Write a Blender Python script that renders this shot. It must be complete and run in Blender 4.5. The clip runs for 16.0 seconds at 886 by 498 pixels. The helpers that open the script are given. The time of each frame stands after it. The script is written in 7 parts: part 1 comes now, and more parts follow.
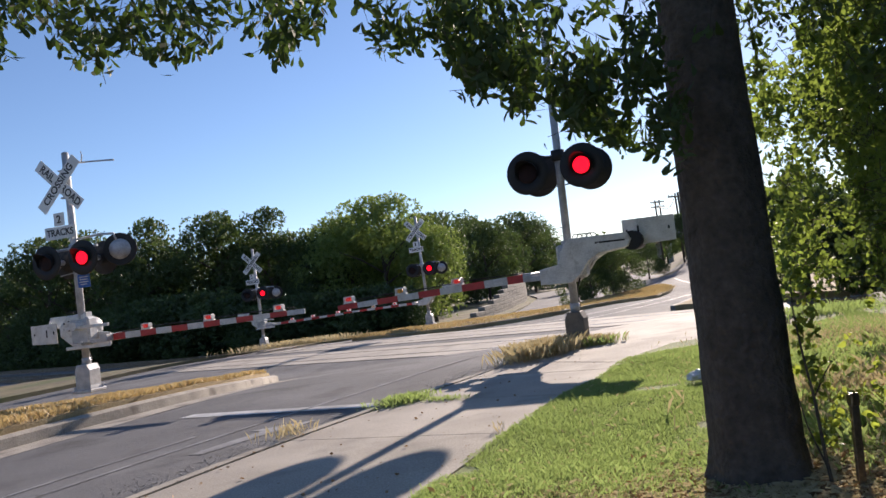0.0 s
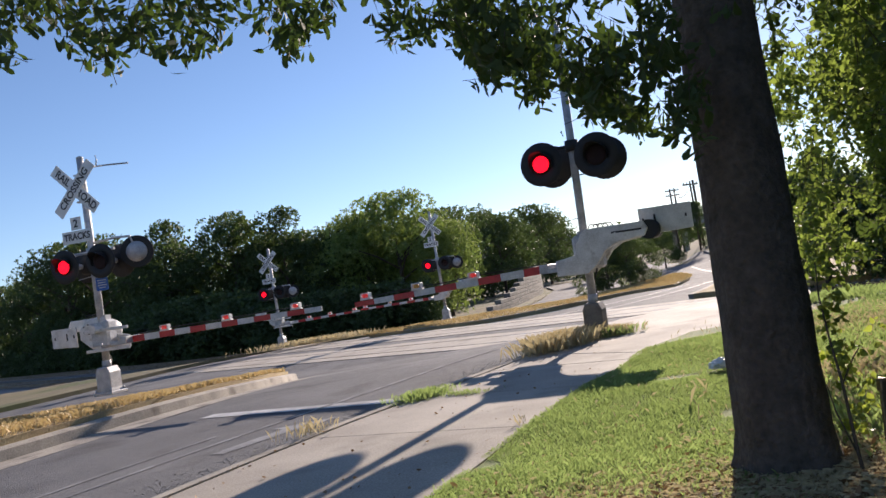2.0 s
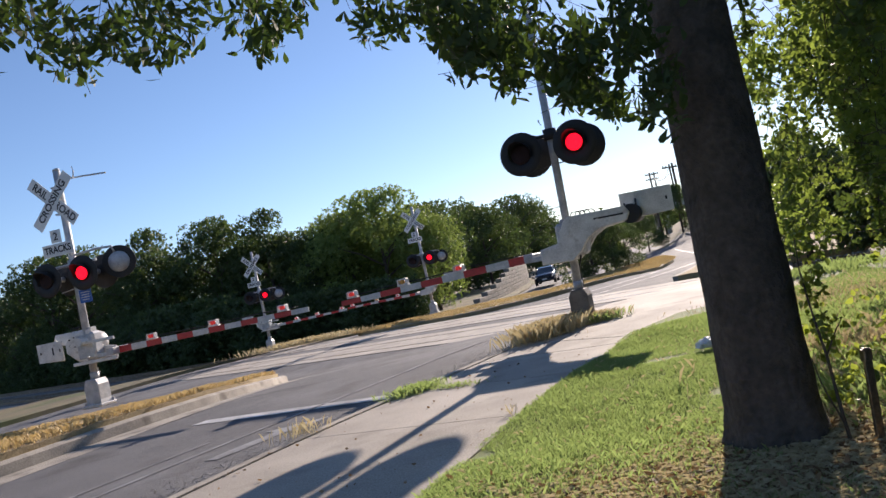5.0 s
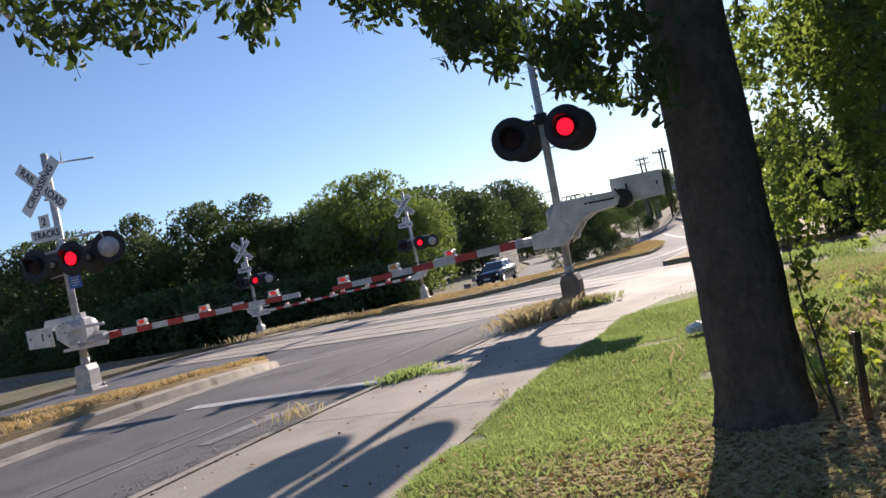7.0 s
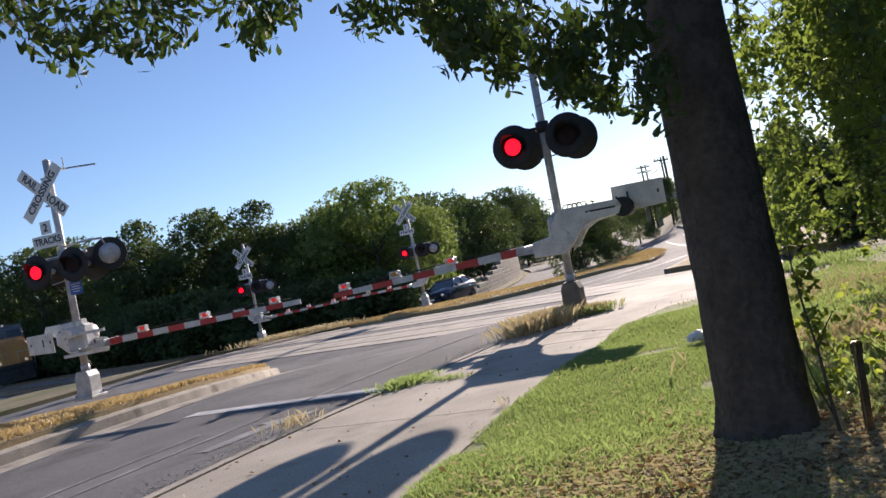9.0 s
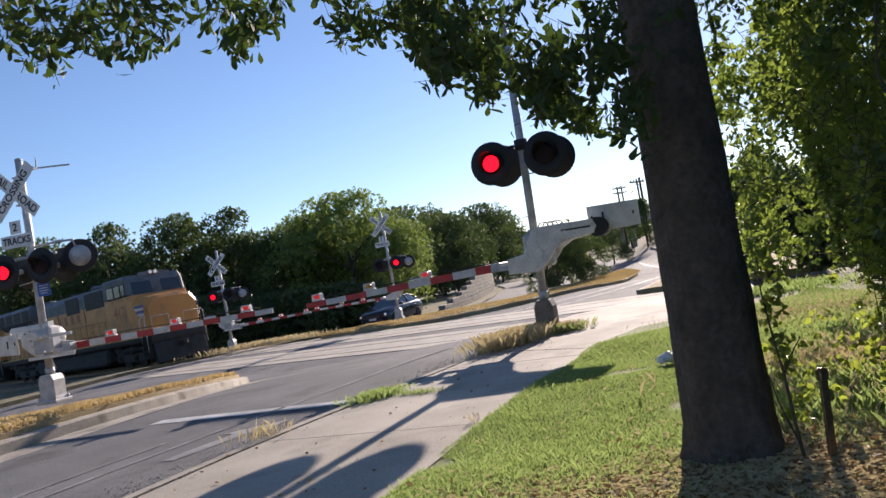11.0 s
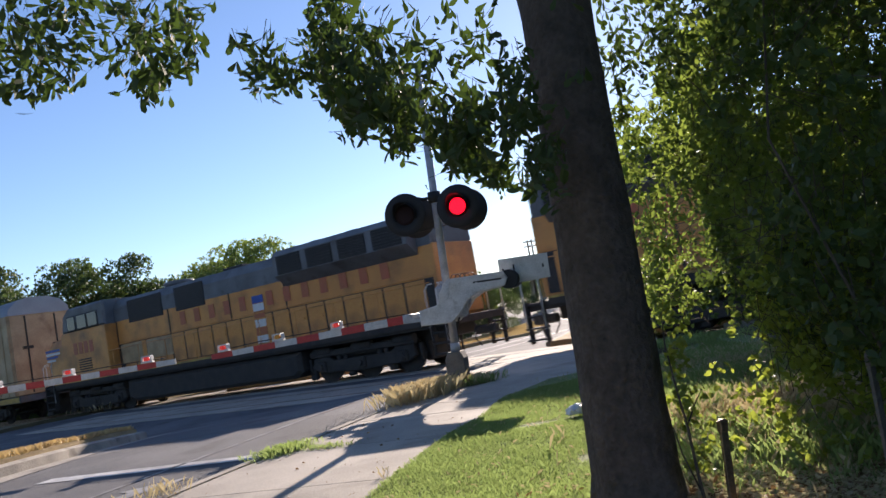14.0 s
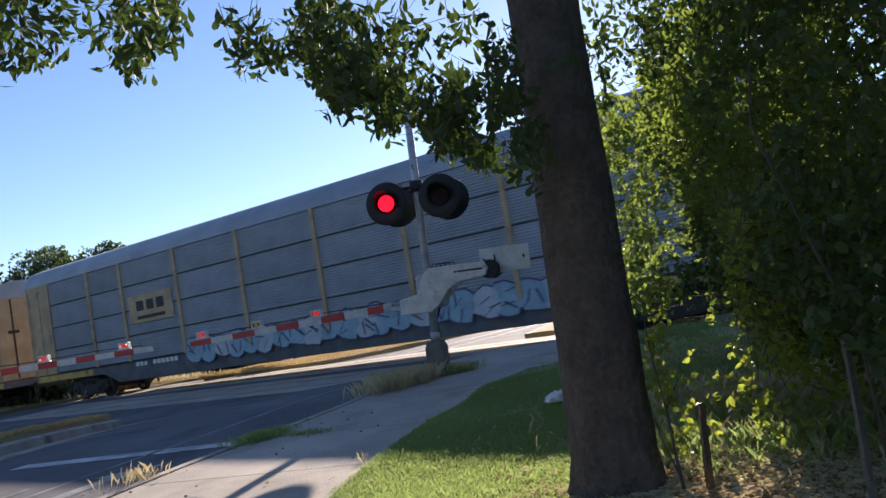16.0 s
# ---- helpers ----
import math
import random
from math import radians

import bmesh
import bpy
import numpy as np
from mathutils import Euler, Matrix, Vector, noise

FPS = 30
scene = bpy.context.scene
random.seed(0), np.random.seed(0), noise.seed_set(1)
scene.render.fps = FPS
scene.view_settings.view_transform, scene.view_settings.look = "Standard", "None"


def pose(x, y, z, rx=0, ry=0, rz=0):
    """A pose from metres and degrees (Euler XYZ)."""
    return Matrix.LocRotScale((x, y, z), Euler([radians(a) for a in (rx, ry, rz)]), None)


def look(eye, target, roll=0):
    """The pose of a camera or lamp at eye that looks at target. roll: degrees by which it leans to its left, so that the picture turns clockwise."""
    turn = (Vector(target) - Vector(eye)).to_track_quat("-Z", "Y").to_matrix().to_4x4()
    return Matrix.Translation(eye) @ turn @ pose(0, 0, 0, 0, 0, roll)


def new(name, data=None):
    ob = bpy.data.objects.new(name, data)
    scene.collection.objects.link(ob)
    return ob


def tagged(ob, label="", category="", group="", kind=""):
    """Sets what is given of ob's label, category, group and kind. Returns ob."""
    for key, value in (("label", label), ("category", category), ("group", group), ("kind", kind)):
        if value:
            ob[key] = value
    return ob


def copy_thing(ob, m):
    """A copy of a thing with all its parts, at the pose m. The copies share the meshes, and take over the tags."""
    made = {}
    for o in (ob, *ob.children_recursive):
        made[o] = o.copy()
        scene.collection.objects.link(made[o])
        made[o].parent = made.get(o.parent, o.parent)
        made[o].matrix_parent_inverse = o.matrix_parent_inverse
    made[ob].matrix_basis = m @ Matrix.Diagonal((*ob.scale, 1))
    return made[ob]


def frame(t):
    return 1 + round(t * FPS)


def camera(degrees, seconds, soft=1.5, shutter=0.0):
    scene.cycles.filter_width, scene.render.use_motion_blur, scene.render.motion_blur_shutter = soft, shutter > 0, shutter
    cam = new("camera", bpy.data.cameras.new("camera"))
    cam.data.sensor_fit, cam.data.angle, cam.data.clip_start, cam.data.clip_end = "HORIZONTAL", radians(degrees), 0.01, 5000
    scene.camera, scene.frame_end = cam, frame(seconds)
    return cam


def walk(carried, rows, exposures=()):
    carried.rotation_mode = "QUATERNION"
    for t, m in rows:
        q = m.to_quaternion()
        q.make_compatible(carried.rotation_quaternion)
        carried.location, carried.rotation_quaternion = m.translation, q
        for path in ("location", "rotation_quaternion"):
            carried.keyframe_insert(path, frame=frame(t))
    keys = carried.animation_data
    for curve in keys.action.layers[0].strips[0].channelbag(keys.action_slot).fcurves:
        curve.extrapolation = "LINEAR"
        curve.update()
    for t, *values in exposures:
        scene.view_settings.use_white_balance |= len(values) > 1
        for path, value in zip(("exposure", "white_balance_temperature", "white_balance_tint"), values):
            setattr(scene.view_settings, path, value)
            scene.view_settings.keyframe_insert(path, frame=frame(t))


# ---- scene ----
cam = camera(59, 16.0, 1.5, 0.15)
walk(cam, [
    (0.0, pose(0.000, -0.000, 1.128, 92.709, 7.909, 0.338)),
    (0.5, pose(-0.015, 0.025, 1.125, 91.114, 7.673, -0.817)),
    (1.0, pose(-0.009, 0.042, 1.123, 92.818, 7.232, 0.350)),
    (1.5, pose(-0.019, 0.064, 1.121, 93.354, 7.383, 1.848)),
    (2.0, pose(-0.011, 0.041, 1.124, 92.491, 9.358, 1.495)),
    (2.5, pose(-0.026, 0.037, 1.129, 92.236, 10.379, 0.605)),
    (3.0, pose(-0.023, 0.034, 1.127, 92.279, 10.264, 0.468)),
    (5.5, pose(-0.003, 0.028, 1.120, 91.450, 13.210, 0.086)),
    (6.0, pose(0.004, 0.027, 1.121, 90.773, 13.897, -0.328)),
    (6.5, pose(-0.004, 0.016, 1.121, 90.406, 13.426, -0.563)),
    (7.0, pose(-0.022, 0.025, 1.123, 90.628, 12.338, -0.287)),
    (7.5, pose(-0.014, 0.037, 1.118, 91.020, 12.099, 0.064)),
    (8.0, pose(-0.021, 0.020, 1.119, 91.188, 12.263, -0.025)),
    (8.5, pose(-0.018, 0.029, 1.123, 91.150, 12.231, -0.105)),
    (11.0, pose(-0.017, 0.022, 1.129, 91.822, 10.247, -2.086)),
    (11.5, pose(-0.025, 0.034, 1.128, 91.981, 9.860, -3.389)),
    (12.0, pose(-0.015, 0.030, 1.126, 91.914, 10.671, -4.351)),
    (12.5, pose(-0.015, 0.020, 1.127, 91.979, 11.045, -5.032)),
    (13.0, pose(-0.012, 0.033, 1.134, 92.596, 10.704, -5.553)),
    (13.5, pose(-0.019, 0.021, 1.137, 93.775, 10.026, -7.028)),
    (14.0, pose(-0.019, 0.032, 1.132, 94.401, 9.726, -8.622)),
    (14.5, pose(-0.025, 0.021, 1.136, 94.083, 9.897, -9.265)),
    (15.0, pose(-0.017, 0.035, 1.123, 93.612, 10.026, -9.350)),
    (15.5, pose(-0.030, 0.032, 1.089, 93.537, 9.685, -9.169)),
    (16.0, pose(-0.044, 0.032, 1.091, 93.592, 9.130, -10.153)),
], exposures=[(0, 1.18, 6500, 20), (12, 1.2, 6500, 20), (13, 1.3, 6500, 20), (14, 1.4, 6500, 20), (16, 1.5, 6500, 20)])

# ---- light ----
SUN_AZ, SUN_EL = 23.6, 19.2
world = bpy.data.worlds.new("sky")
scene.world = world
world.use_nodes = True
wn = world.node_tree
sky = wn.nodes.new("ShaderNodeTexSky")
sky.sky_type = 'NISHITA'
sky.sun_disc = False
sky.sun_elevation, sky.sun_rotation = radians(SUN_EL), radians(SUN_AZ)
sky.air_density, sky.dust_density, sky.ozone_density = 0.9, 0.08, 3.6
wn.links.new(sky.outputs[0], wn.nodes["Background"].inputs[0])
wn.nodes["Background"].inputs[1].default_value = 0.064
sun = new("sun", bpy.data.lights.new("sun", 'SUN'))
sun.data.energy, sun.data.angle, sun.data.color = 3.5, radians(0.5), (1.0, 0.89, 0.73)
sun.matrix_world = look((40 * math.sin(radians(SUN_AZ)), 40 * math.cos(radians(SUN_AZ)), 40 * math.tan(radians(SUN_EL))), (0, 0, 0))

# ---- materials ----
def mat(name, a, b=None, rough=0.8, metal=0.0, scale=6.0, fine=60.0, bump=0.2, dist=0.01, spread=(0.35, 0.65), stain=None, rnd=0.0, glow=None, island=0.0):
    """Procedural surface: colour a to b over a coarse noise, a fine grain, and relief; stain: (colour, scale, from, to)."""
    m = bpy.data.materials.new(name)
    m.use_nodes = True
    n, l = m.node_tree.nodes, m.node_tree.links
    bs = n["Principled BSDF"]
    b = b or tuple(c * 0.75 for c in a)
    co = n.new("ShaderNodeTexCoord")
    t1 = n.new("ShaderNodeTexNoise")
    t1.inputs["Scale"].default_value, t1.inputs["Detail"].default_value = scale, 6
    t2 = n.new("ShaderNodeTexNoise")
    t2.inputs["Scale"].default_value, t2.inputs["Detail"].default_value = fine, 3
    for t in (t1, t2):
        l.new(co.outputs["Object"], t.inputs["Vector"])
    r = n.new("ShaderNodeValToRGB")
    r.color_ramp.elements[0].position, r.color_ramp.elements[1].position = spread
    r.color_ramp.elements[0].color, r.color_ramp.elements[1].color = (*a, 1), (*b, 1)
    l.new(t1.outputs["Fac"], r.inputs["Fac"])
    mx = n.new("ShaderNodeMixRGB")
    mx.blend_type = 'OVERLAY'
    mx.inputs[0].default_value = 0.55
    l.new(r.outputs[0], mx.inputs[1])
    l.new(t2.outputs["Fac"], mx.inputs[2])
    out = mx.outputs[0]
    if stain:
        t3 = n.new("ShaderNodeTexNoise")
        t3.inputs["Scale"].default_value, t3.inputs["Detail"].default_value = stain[1], 8
        l.new(co.outputs["Object"], t3.inputs["Vector"])
        r3 = n.new("ShaderNodeMapRange")
        r3.inputs["From Min"].default_value, r3.inputs["From Max"].default_value = stain[2], stain[3]
        l.new(t3.outputs["Fac"], r3.inputs["Value"])
        m3 = n.new("ShaderNodeMixRGB")
        m3.inputs[2].default_value = (*stain[0], 1)
        l.new(r3.outputs[0], m3.inputs[0])
        l.new(out, m3.inputs[1])
        out = m3.outputs[0]
    if rnd or island:
        src = n.new("ShaderNodeObjectInfo").outputs["Random"] if rnd else n.new("ShaderNodeNewGeometry").outputs["Random Per Island"]
        mr = n.new("ShaderNodeMapRange")
        k = rnd or island
        mr.inputs["To Min"].default_value, mr.inputs["To Max"].default_value = 1 - k, 1 + k
        l.new(src, mr.inputs["Value"])
        hs = n.new("ShaderNodeHueSaturation")
        l.new(mr.outputs[0], hs.inputs["Value"])
        l.new(out, hs.inputs["Color"])
        out = hs.outputs[0]
    l.new(out, bs.inputs["Base Color"])
    bs.inputs["Metallic"].default_value = metal
    rr = n.new("ShaderNodeMapRange")
    rr.inputs["To Min"].default_value, rr.inputs["To Max"].default_value = max(0.04, rough - 0.12), min(1, rough + 0.12)
    l.new(t1.outputs["Fac"], rr.inputs["Value"])
    l.new(rr.outputs[0], bs.inputs["Roughness"])
    if bump:
        bp = n.new("ShaderNodeBump")
        bp.inputs["Strength"].default_value, bp.inputs["Distance"].default_value = bump, dist
        l.new(t2.outputs["Fac"], bp.inputs["Height"])
        l.new(bp.outputs[0], bs.inputs["Normal"])
    if glow:
        bs.inputs["Emission Color"].default_value = (*glow[0], 1)
        bs.inputs["Emission Strength"].default_value = glow[1]
    return m


def leaf_mat(name, a, b, through_colour, share=0.45, rough=0.45):
    """Leaves: gloss and diffuse on top, light that shines through, hue varied leaf by leaf."""
    m = bpy.data.materials.new(name)
    m.use_nodes = True
    n, l = m.node_tree.nodes, m.node_tree.links
    bs, out = n["Principled BSDF"], n["Material Output"]
    g = n.new("ShaderNodeNewGeometry")
    r = n.new("ShaderNodeValToRGB")
    r.color_ramp.elements[0].color, r.color_ramp.elements[1].color = (*a, 1), (*b, 1)
    l.new(g.outputs["Random Per Island"], r.inputs["Fac"])
    co = n.new("ShaderNodeTexCoord")
    t = n.new("ShaderNodeTexNoise")
    t.inputs["Scale"].default_value = 0.8
    l.new(co.outputs["Object"], t.inputs["Vector"])
    mx = n.new("ShaderNodeMixRGB")
    mx.blend_type = 'OVERLAY'
    mx.inputs[0].default_value = 0.5
    l.new(r.outputs[0], mx.inputs[1])
    l.new(t.outputs["Fac"], mx.inputs[2])
    l.new(mx.outputs[0], bs.inputs["Base Color"])
    bs.inputs["Roughness"].default_value = rough
    tr = n.new("ShaderNodeBsdfTranslucent")
    tr.inputs["Color"].default_value = (*through_colour, 1)
    ms = n.new("ShaderNodeMixShader")
    ms.inputs[0].default_value = share
    l.new(bs.outputs[0], ms.inputs[1])
    l.new(tr.outputs[0], ms.inputs[2])
    l.new(ms.outputs[0], out.inputs["Surface"])
    return m


def glass_mat(name, tint, rough=0.05):
    m = bpy.data.materials.new(name)
    m.use_nodes = True
    b = m.node_tree.nodes["Principled BSDF"]
    b.inputs["Base Color"].default_value = (*tint, 1)
    b.inputs["Roughness"].default_value = rough
    b.inputs["IOR"].default_value = 1.5
    b.inputs["Specular IOR Level"].default_value = 0.8
    return m


ASPHALT = mat("asphalt", (0.088, 0.09, 0.096), (0.155, 0.156, 0.162), 0.9, scale=0.5, fine=90, bump=0.8, dist=0.012, spread=(0.35, 0.65), stain=((0.05, 0.05, 0.052), 0.9, 0.55, 0.75))
PAINT = mat("road_paint", (0.62, 0.62, 0.6), (0.3, 0.3, 0.3), 0.65, scale=3, fine=40, bump=0.3, spread=(0.35, 0.62))
FADED = mat("faded_road_paint", (0.3, 0.3, 0.3), (0.14, 0.14, 0.14), 0.7, scale=4, fine=40, bump=0.3)
CONCRETE = mat("concrete", (0.43, 0.385, 0.325), (0.33, 0.295, 0.25), 0.85, scale=1.2, fine=70, bump=0.25, dist=0.004, stain=((0.2, 0.18, 0.15), 1.6, 0.55, 0.8), rnd=0.06)
KERB = mat("kerb_concrete", (0.4, 0.36, 0.3), (0.27, 0.245, 0.21), 0.85, scale=2, fine=50, bump=0.35, dist=0.006, stain=((0.14, 0.12, 0.1), 2.5, 0.55, 0.72))
SOIL = mat("soil", (0.12, 0.1, 0.06), (0.2, 0.17, 0.09), 0.95, scale=0.8, fine=30, bump=0.6, dist=0.03, stain=((0.08, 0.1, 0.03), 0.25, 0.5, 0.65))
LAWN = mat("lawn_soil", (0.13, 0.18, 0.045), (0.2, 0.23, 0.07), 0.95, scale=1.2, fine=40, bump=0.6, dist=0.02, stain=((0.2, 0.15, 0.08), 1.1, 0.6, 0.75))
DRY = mat("dry_grass_soil", (0.33, 0.24, 0.12), (0.42, 0.33, 0.18), 0.95, scale=1.0, fine=40, bump=0.7, dist=0.03)
BALLAST = mat("ballast_stone", (0.22, 0.2, 0.18), (0.34, 0.31, 0.28), 0.9, scale=8, fine=60, bump=0.6, island=0.35)
RAIL = mat("rail_steel", (0.3, 0.24, 0.2), (0.2, 0.14, 0.1), 0.35, 0.9, scale=4, fine=60, bump=0.1)
RAILTOP = mat("polished_rail_head", (0.62, 0.6, 0.58), (0.5, 0.48, 0.46), 0.2, 1.0, scale=4, fine=80, bump=0.05)
TIE = mat("tarred_sleeper", (0.1, 0.075, 0.055), (0.06, 0.045, 0.035), 0.9, scale=5, fine=50)
GALV = mat("galvanised_steel", (0.52, 0.53, 0.54), (0.38, 0.39, 0.41), 0.6, 0.4, scale=7, fine=80, bump=0.08, stain=((0.25, 0.23, 0.2), 4, 0.6, 0.78))
WHITEP = mat("weathered_white_paint", (0.72, 0.71, 0.68), (0.55, 0.54, 0.51), 0.5, 0.0, scale=5, fine=60, bump=0.12, stain=((0.3, 0.26, 0.22), 6, 0.62, 0.8))
SIGNW = mat("white_sign_sheet", (0.78, 0.78, 0.76), (0.68, 0.68, 0.66), 0.4, scale=3, fine=60, bump=0.05)
BLACKP = mat("black_enamel", (0.012, 0.012, 0.013), (0.02, 0.02, 0.021), 0.65, scale=6, fine=60, bump=0.1)
LETTER = mat("black_lettering", (0.02, 0.02, 0.02), (0.03, 0.03, 0.03), 0.5, bump=0)
REDT = mat("red_reflective_band", (0.5, 0.035, 0.03), (0.4, 0.03, 0.028), 0.4, scale=6, fine=60, bump=0.05)
WHITET = mat("white_reflective_band", (0.62, 0.61, 0.58), (0.5, 0.5, 0.48), 0.4, scale=6, fine=60, bump=0.05)
BLUE = mat("blue_sign", (0.02, 0.11, 0.42), (0.02, 0.09, 0.36), 0.4, bump=0.03)
LENS_OFF = mat("unlit_red_lens", (0.018, 0.004, 0.005), (0.014, 0.004, 0.005), 0.85, bump=0.1)
LENS_ON = mat("lit_red_lens", (0.3, 0.008, 0.012), (0.25, 0.008, 0.012), 0.4, bump=0, glow=((1.0, 0.006, 0.018), 1.0))
ARMLENS = mat("arm_light_lens", (0.65, 0.05, 0.04), (0.55, 0.05, 0.04), 0.3, bump=0, glow=((1.0, 0.05, 0.04), 0.12))
AMBERLENS = mat("amber_arm_light_lens", (0.75, 0.35, 0.05), (0.65, 0.3, 0.05), 0.3, bump=0)
YELLOW = mat("locomotive_yellow", (0.74, 0.33, 0.085), (0.62, 0.265, 0.075), 0.45, scale=0.9, fine=40, bump=0.06, stain=((0.2, 0.1, 0.045), 1.1, 0.5, 0.85))
LGREY = mat("locomotive_grey", (0.16, 0.17, 0.18), (0.11, 0.115, 0.12), 0.55, scale=1.2, fine=40, bump=0.08, stain=((0.06, 0.055, 0.05), 2, 0.55, 0.8))
DARK = mat("grimy_underframe", (0.035, 0.032, 0.03), (0.06, 0.052, 0.045), 0.8, scale=3, fine=40, bump=0.25)
GRILLE = mat("dark_grille", (0.02, 0.02, 0.022), (0.035, 0.035, 0.036), 0.6, scale=6, fine=60, bump=0.2)
WGLASS = glass_mat("window_glass", (0.03, 0.04, 0.045))
WINGBLUE = mat("emblem_blue", (0.03, 0.1, 0.4), (0.03, 0.09, 0.34), 0.45, bump=0.03)
WINGWHITE = mat("emblem_white", (0.75, 0.75, 0.73), (0.65, 0.65, 0.63), 0.45, bump=0.03)
REDLET = mat("red_lettering", (0.5, 0.12, 0.06), (0.44, 0.15, 0.065), 0.5, scale=2, bump=0.03)
RACKP = mat("rack_panel_steel", (0.36, 0.38, 0.4), (0.29, 0.31, 0.33), 0.6, 0.2, scale=1.3, fine=40, bump=0.1, stain=((0.28, 0.3, 0.32), 1.1, 0.6, 0.9), rnd=0.09)
RACKTAN = mat("rack_tan_paint", (0.52, 0.38, 0.22), (0.42, 0.29, 0.16), 0.55, scale=1.5, fine=40, bump=0.1, stain=((0.25, 0.14, 0.08), 2, 0.55, 0.8))
RACKSILL = mat("dark_sill_steel", (0.13, 0.14, 0.155), (0.085, 0.09, 0.1), 0.65, 0.1, scale=2, fine=40, bump=0.1, stain=((0.16, 0.11, 0.07), 1.5, 0.55, 0.8))
RACKROOF = mat("rack_roof_steel", (0.34, 0.37, 0.4), (0.29, 0.31, 0.34), 0.5, 0.3, scale=1.0, fine=30, bump=0.1)
SILLY = mat("yellow_sill_paint", (0.6, 0.4, 0.08), (0.45, 0.28, 0.08), 0.55, scale=2, fine=40, bump=0.1, stain=((0.15, 0.1, 0.06), 2.5, 0.5, 0.7))
SPRAYB = mat("pale_blue_spray_paint", (0.3, 0.45, 0.52), (0.2, 0.34, 0.42), 0.5, scale=2, fine=50, bump=0.05)
SPRAYW = mat("white_spray_paint", (0.48, 0.53, 0.55), (0.38, 0.43, 0.46), 0.5, scale=2, fine=50, bump=0.05)
SPRAYD = mat("dark_spray_paint", (0.06, 0.09, 0.14), (0.1, 0.07, 0.16), 0.5, scale=2, fine=50, bump=0.05)
CARP = mat("dark_blue_car_paint", (0.02, 0.028, 0.045), (0.018, 0.024, 0.038), 0.18, 0.4, scale=2, bump=0.02)
CARP2 = mat("black_car_paint", (0.015, 0.015, 0.017), (0.02, 0.02, 0.022), 0.2, 0.3, scale=2, bump=0.02)
TYRE = mat("tyre_rubber", (0.02, 0.02, 0.02), (0.03, 0.03, 0.03), 0.85, scale=10)
ALLOY = mat("alloy_rim", (0.5, 0.5, 0.52), (0.4, 0.4, 0.42), 0.3, 0.9, scale=6, bump=0.05)
HEADL = mat("headlamp", (0.7, 0.7, 0.7), (0.6, 0.6, 0.6), 0.15, bump=0, glow=((1, 0.9, 0.7), 0.12))
BARK = mat("bark", (0.07, 0.055, 0.045), (0.115, 0.09, 0.075), 0.95, scale=7, fine=30, bump=1.0, dist=0.03)
TWIG = mat("twig_bark", (0.07, 0.055, 0.04), (0.1, 0.08, 0.06), 0.9, scale=12)
LEAF_OAK = leaf_mat("oak_leaf", (0.03, 0.05, 0.016), (0.065, 0.095, 0.03), (0.13, 0.22, 0.03), 0.2, 0.7)
LEAF_BUSH = leaf_mat("bush_leaf", (0.035, 0.07, 0.016), (0.085, 0.13, 0.03), (0.36, 0.48, 0.08), 0.4, 0.6)
# darker leaf colour that stands in for shade deep in the thicket
LEAF_SHADE = leaf_mat("vine_leaf", (0.03, 0.06, 0.014), (0.06, 0.095, 0.022), (0.2, 0.3, 0.05), 0.22, 0.6)
LEAF_FRESH = leaf_mat("fresh_leaf", (0.09, 0.14, 0.025), (0.17, 0.21, 0.04), (0.5, 0.6, 0.08), 0.45, 0.5)
LEAF_FAR = leaf_mat("woodland_leaf", (0.04, 0.07, 0.024), (0.085, 0.115, 0.04), (0.13, 0.2, 0.04), 0.28, 0.6)
LEAF_LIGHT = leaf_mat("bright_woodland_leaf", (0.13, 0.19, 0.05), (0.23, 0.29, 0.085), (0.3, 0.4, 0.08), 0.36, 0.6)
GRASS = leaf_mat("grass_blade", (0.12, 0.19, 0.055), (0.27, 0.32, 0.12), (0.42, 0.55, 0.17), 0.42, 0.5)
STRAW = leaf_mat("straw_blade", (0.46, 0.37, 0.2), (0.66, 0.56, 0.36), (0.6, 0.5, 0.28), 0.3, 0.6)
LITTERM = leaf_mat("fallen_leaf", (0.16, 0.085, 0.04), (0.36, 0.24, 0.13), (0.3, 0.18, 0.07), 0.2, 0.7)
GOLD = leaf_mat("golden_straw_blade", (0.44, 0.31, 0.14), (0.6, 0.45, 0.23), (0.56, 0.42, 0.18), 0.3, 0.6)
FOOTM = mat("dark_weathered_casting", (0.2, 0.18, 0.16), (0.13, 0.12, 0.11), 0.6, 0.3, scale=6, fine=60, bump=0.2)
STONEW = mat("stone_wall", (0.3, 0.27, 0.22), (0.2, 0.18, 0.15), 0.9, scale=1.2, fine=15, bump=0.6, rnd=0.18)
BRIDGEC = mat("bridge_concrete", (0.36, 0.35, 0.33), (0.28, 0.27, 0.26), 0.85, scale=0.2, fine=4)
POLEW = mat("pole_wood", (0.12, 0.085, 0.06), (0.08, 0.06, 0.045), 0.9, scale=3, fine=40)
PLASTIC = mat("white_plastic_bag", (0.75, 0.75, 0.76), (0.65, 0.66, 0.68), 0.4, scale=12, bump=0.3)

# ---- building helpers ----
def smooth(a, b, v):
    k = min(1, max(0, (v - a) / (b - a)))
    return k * k * (3 - 2 * k)


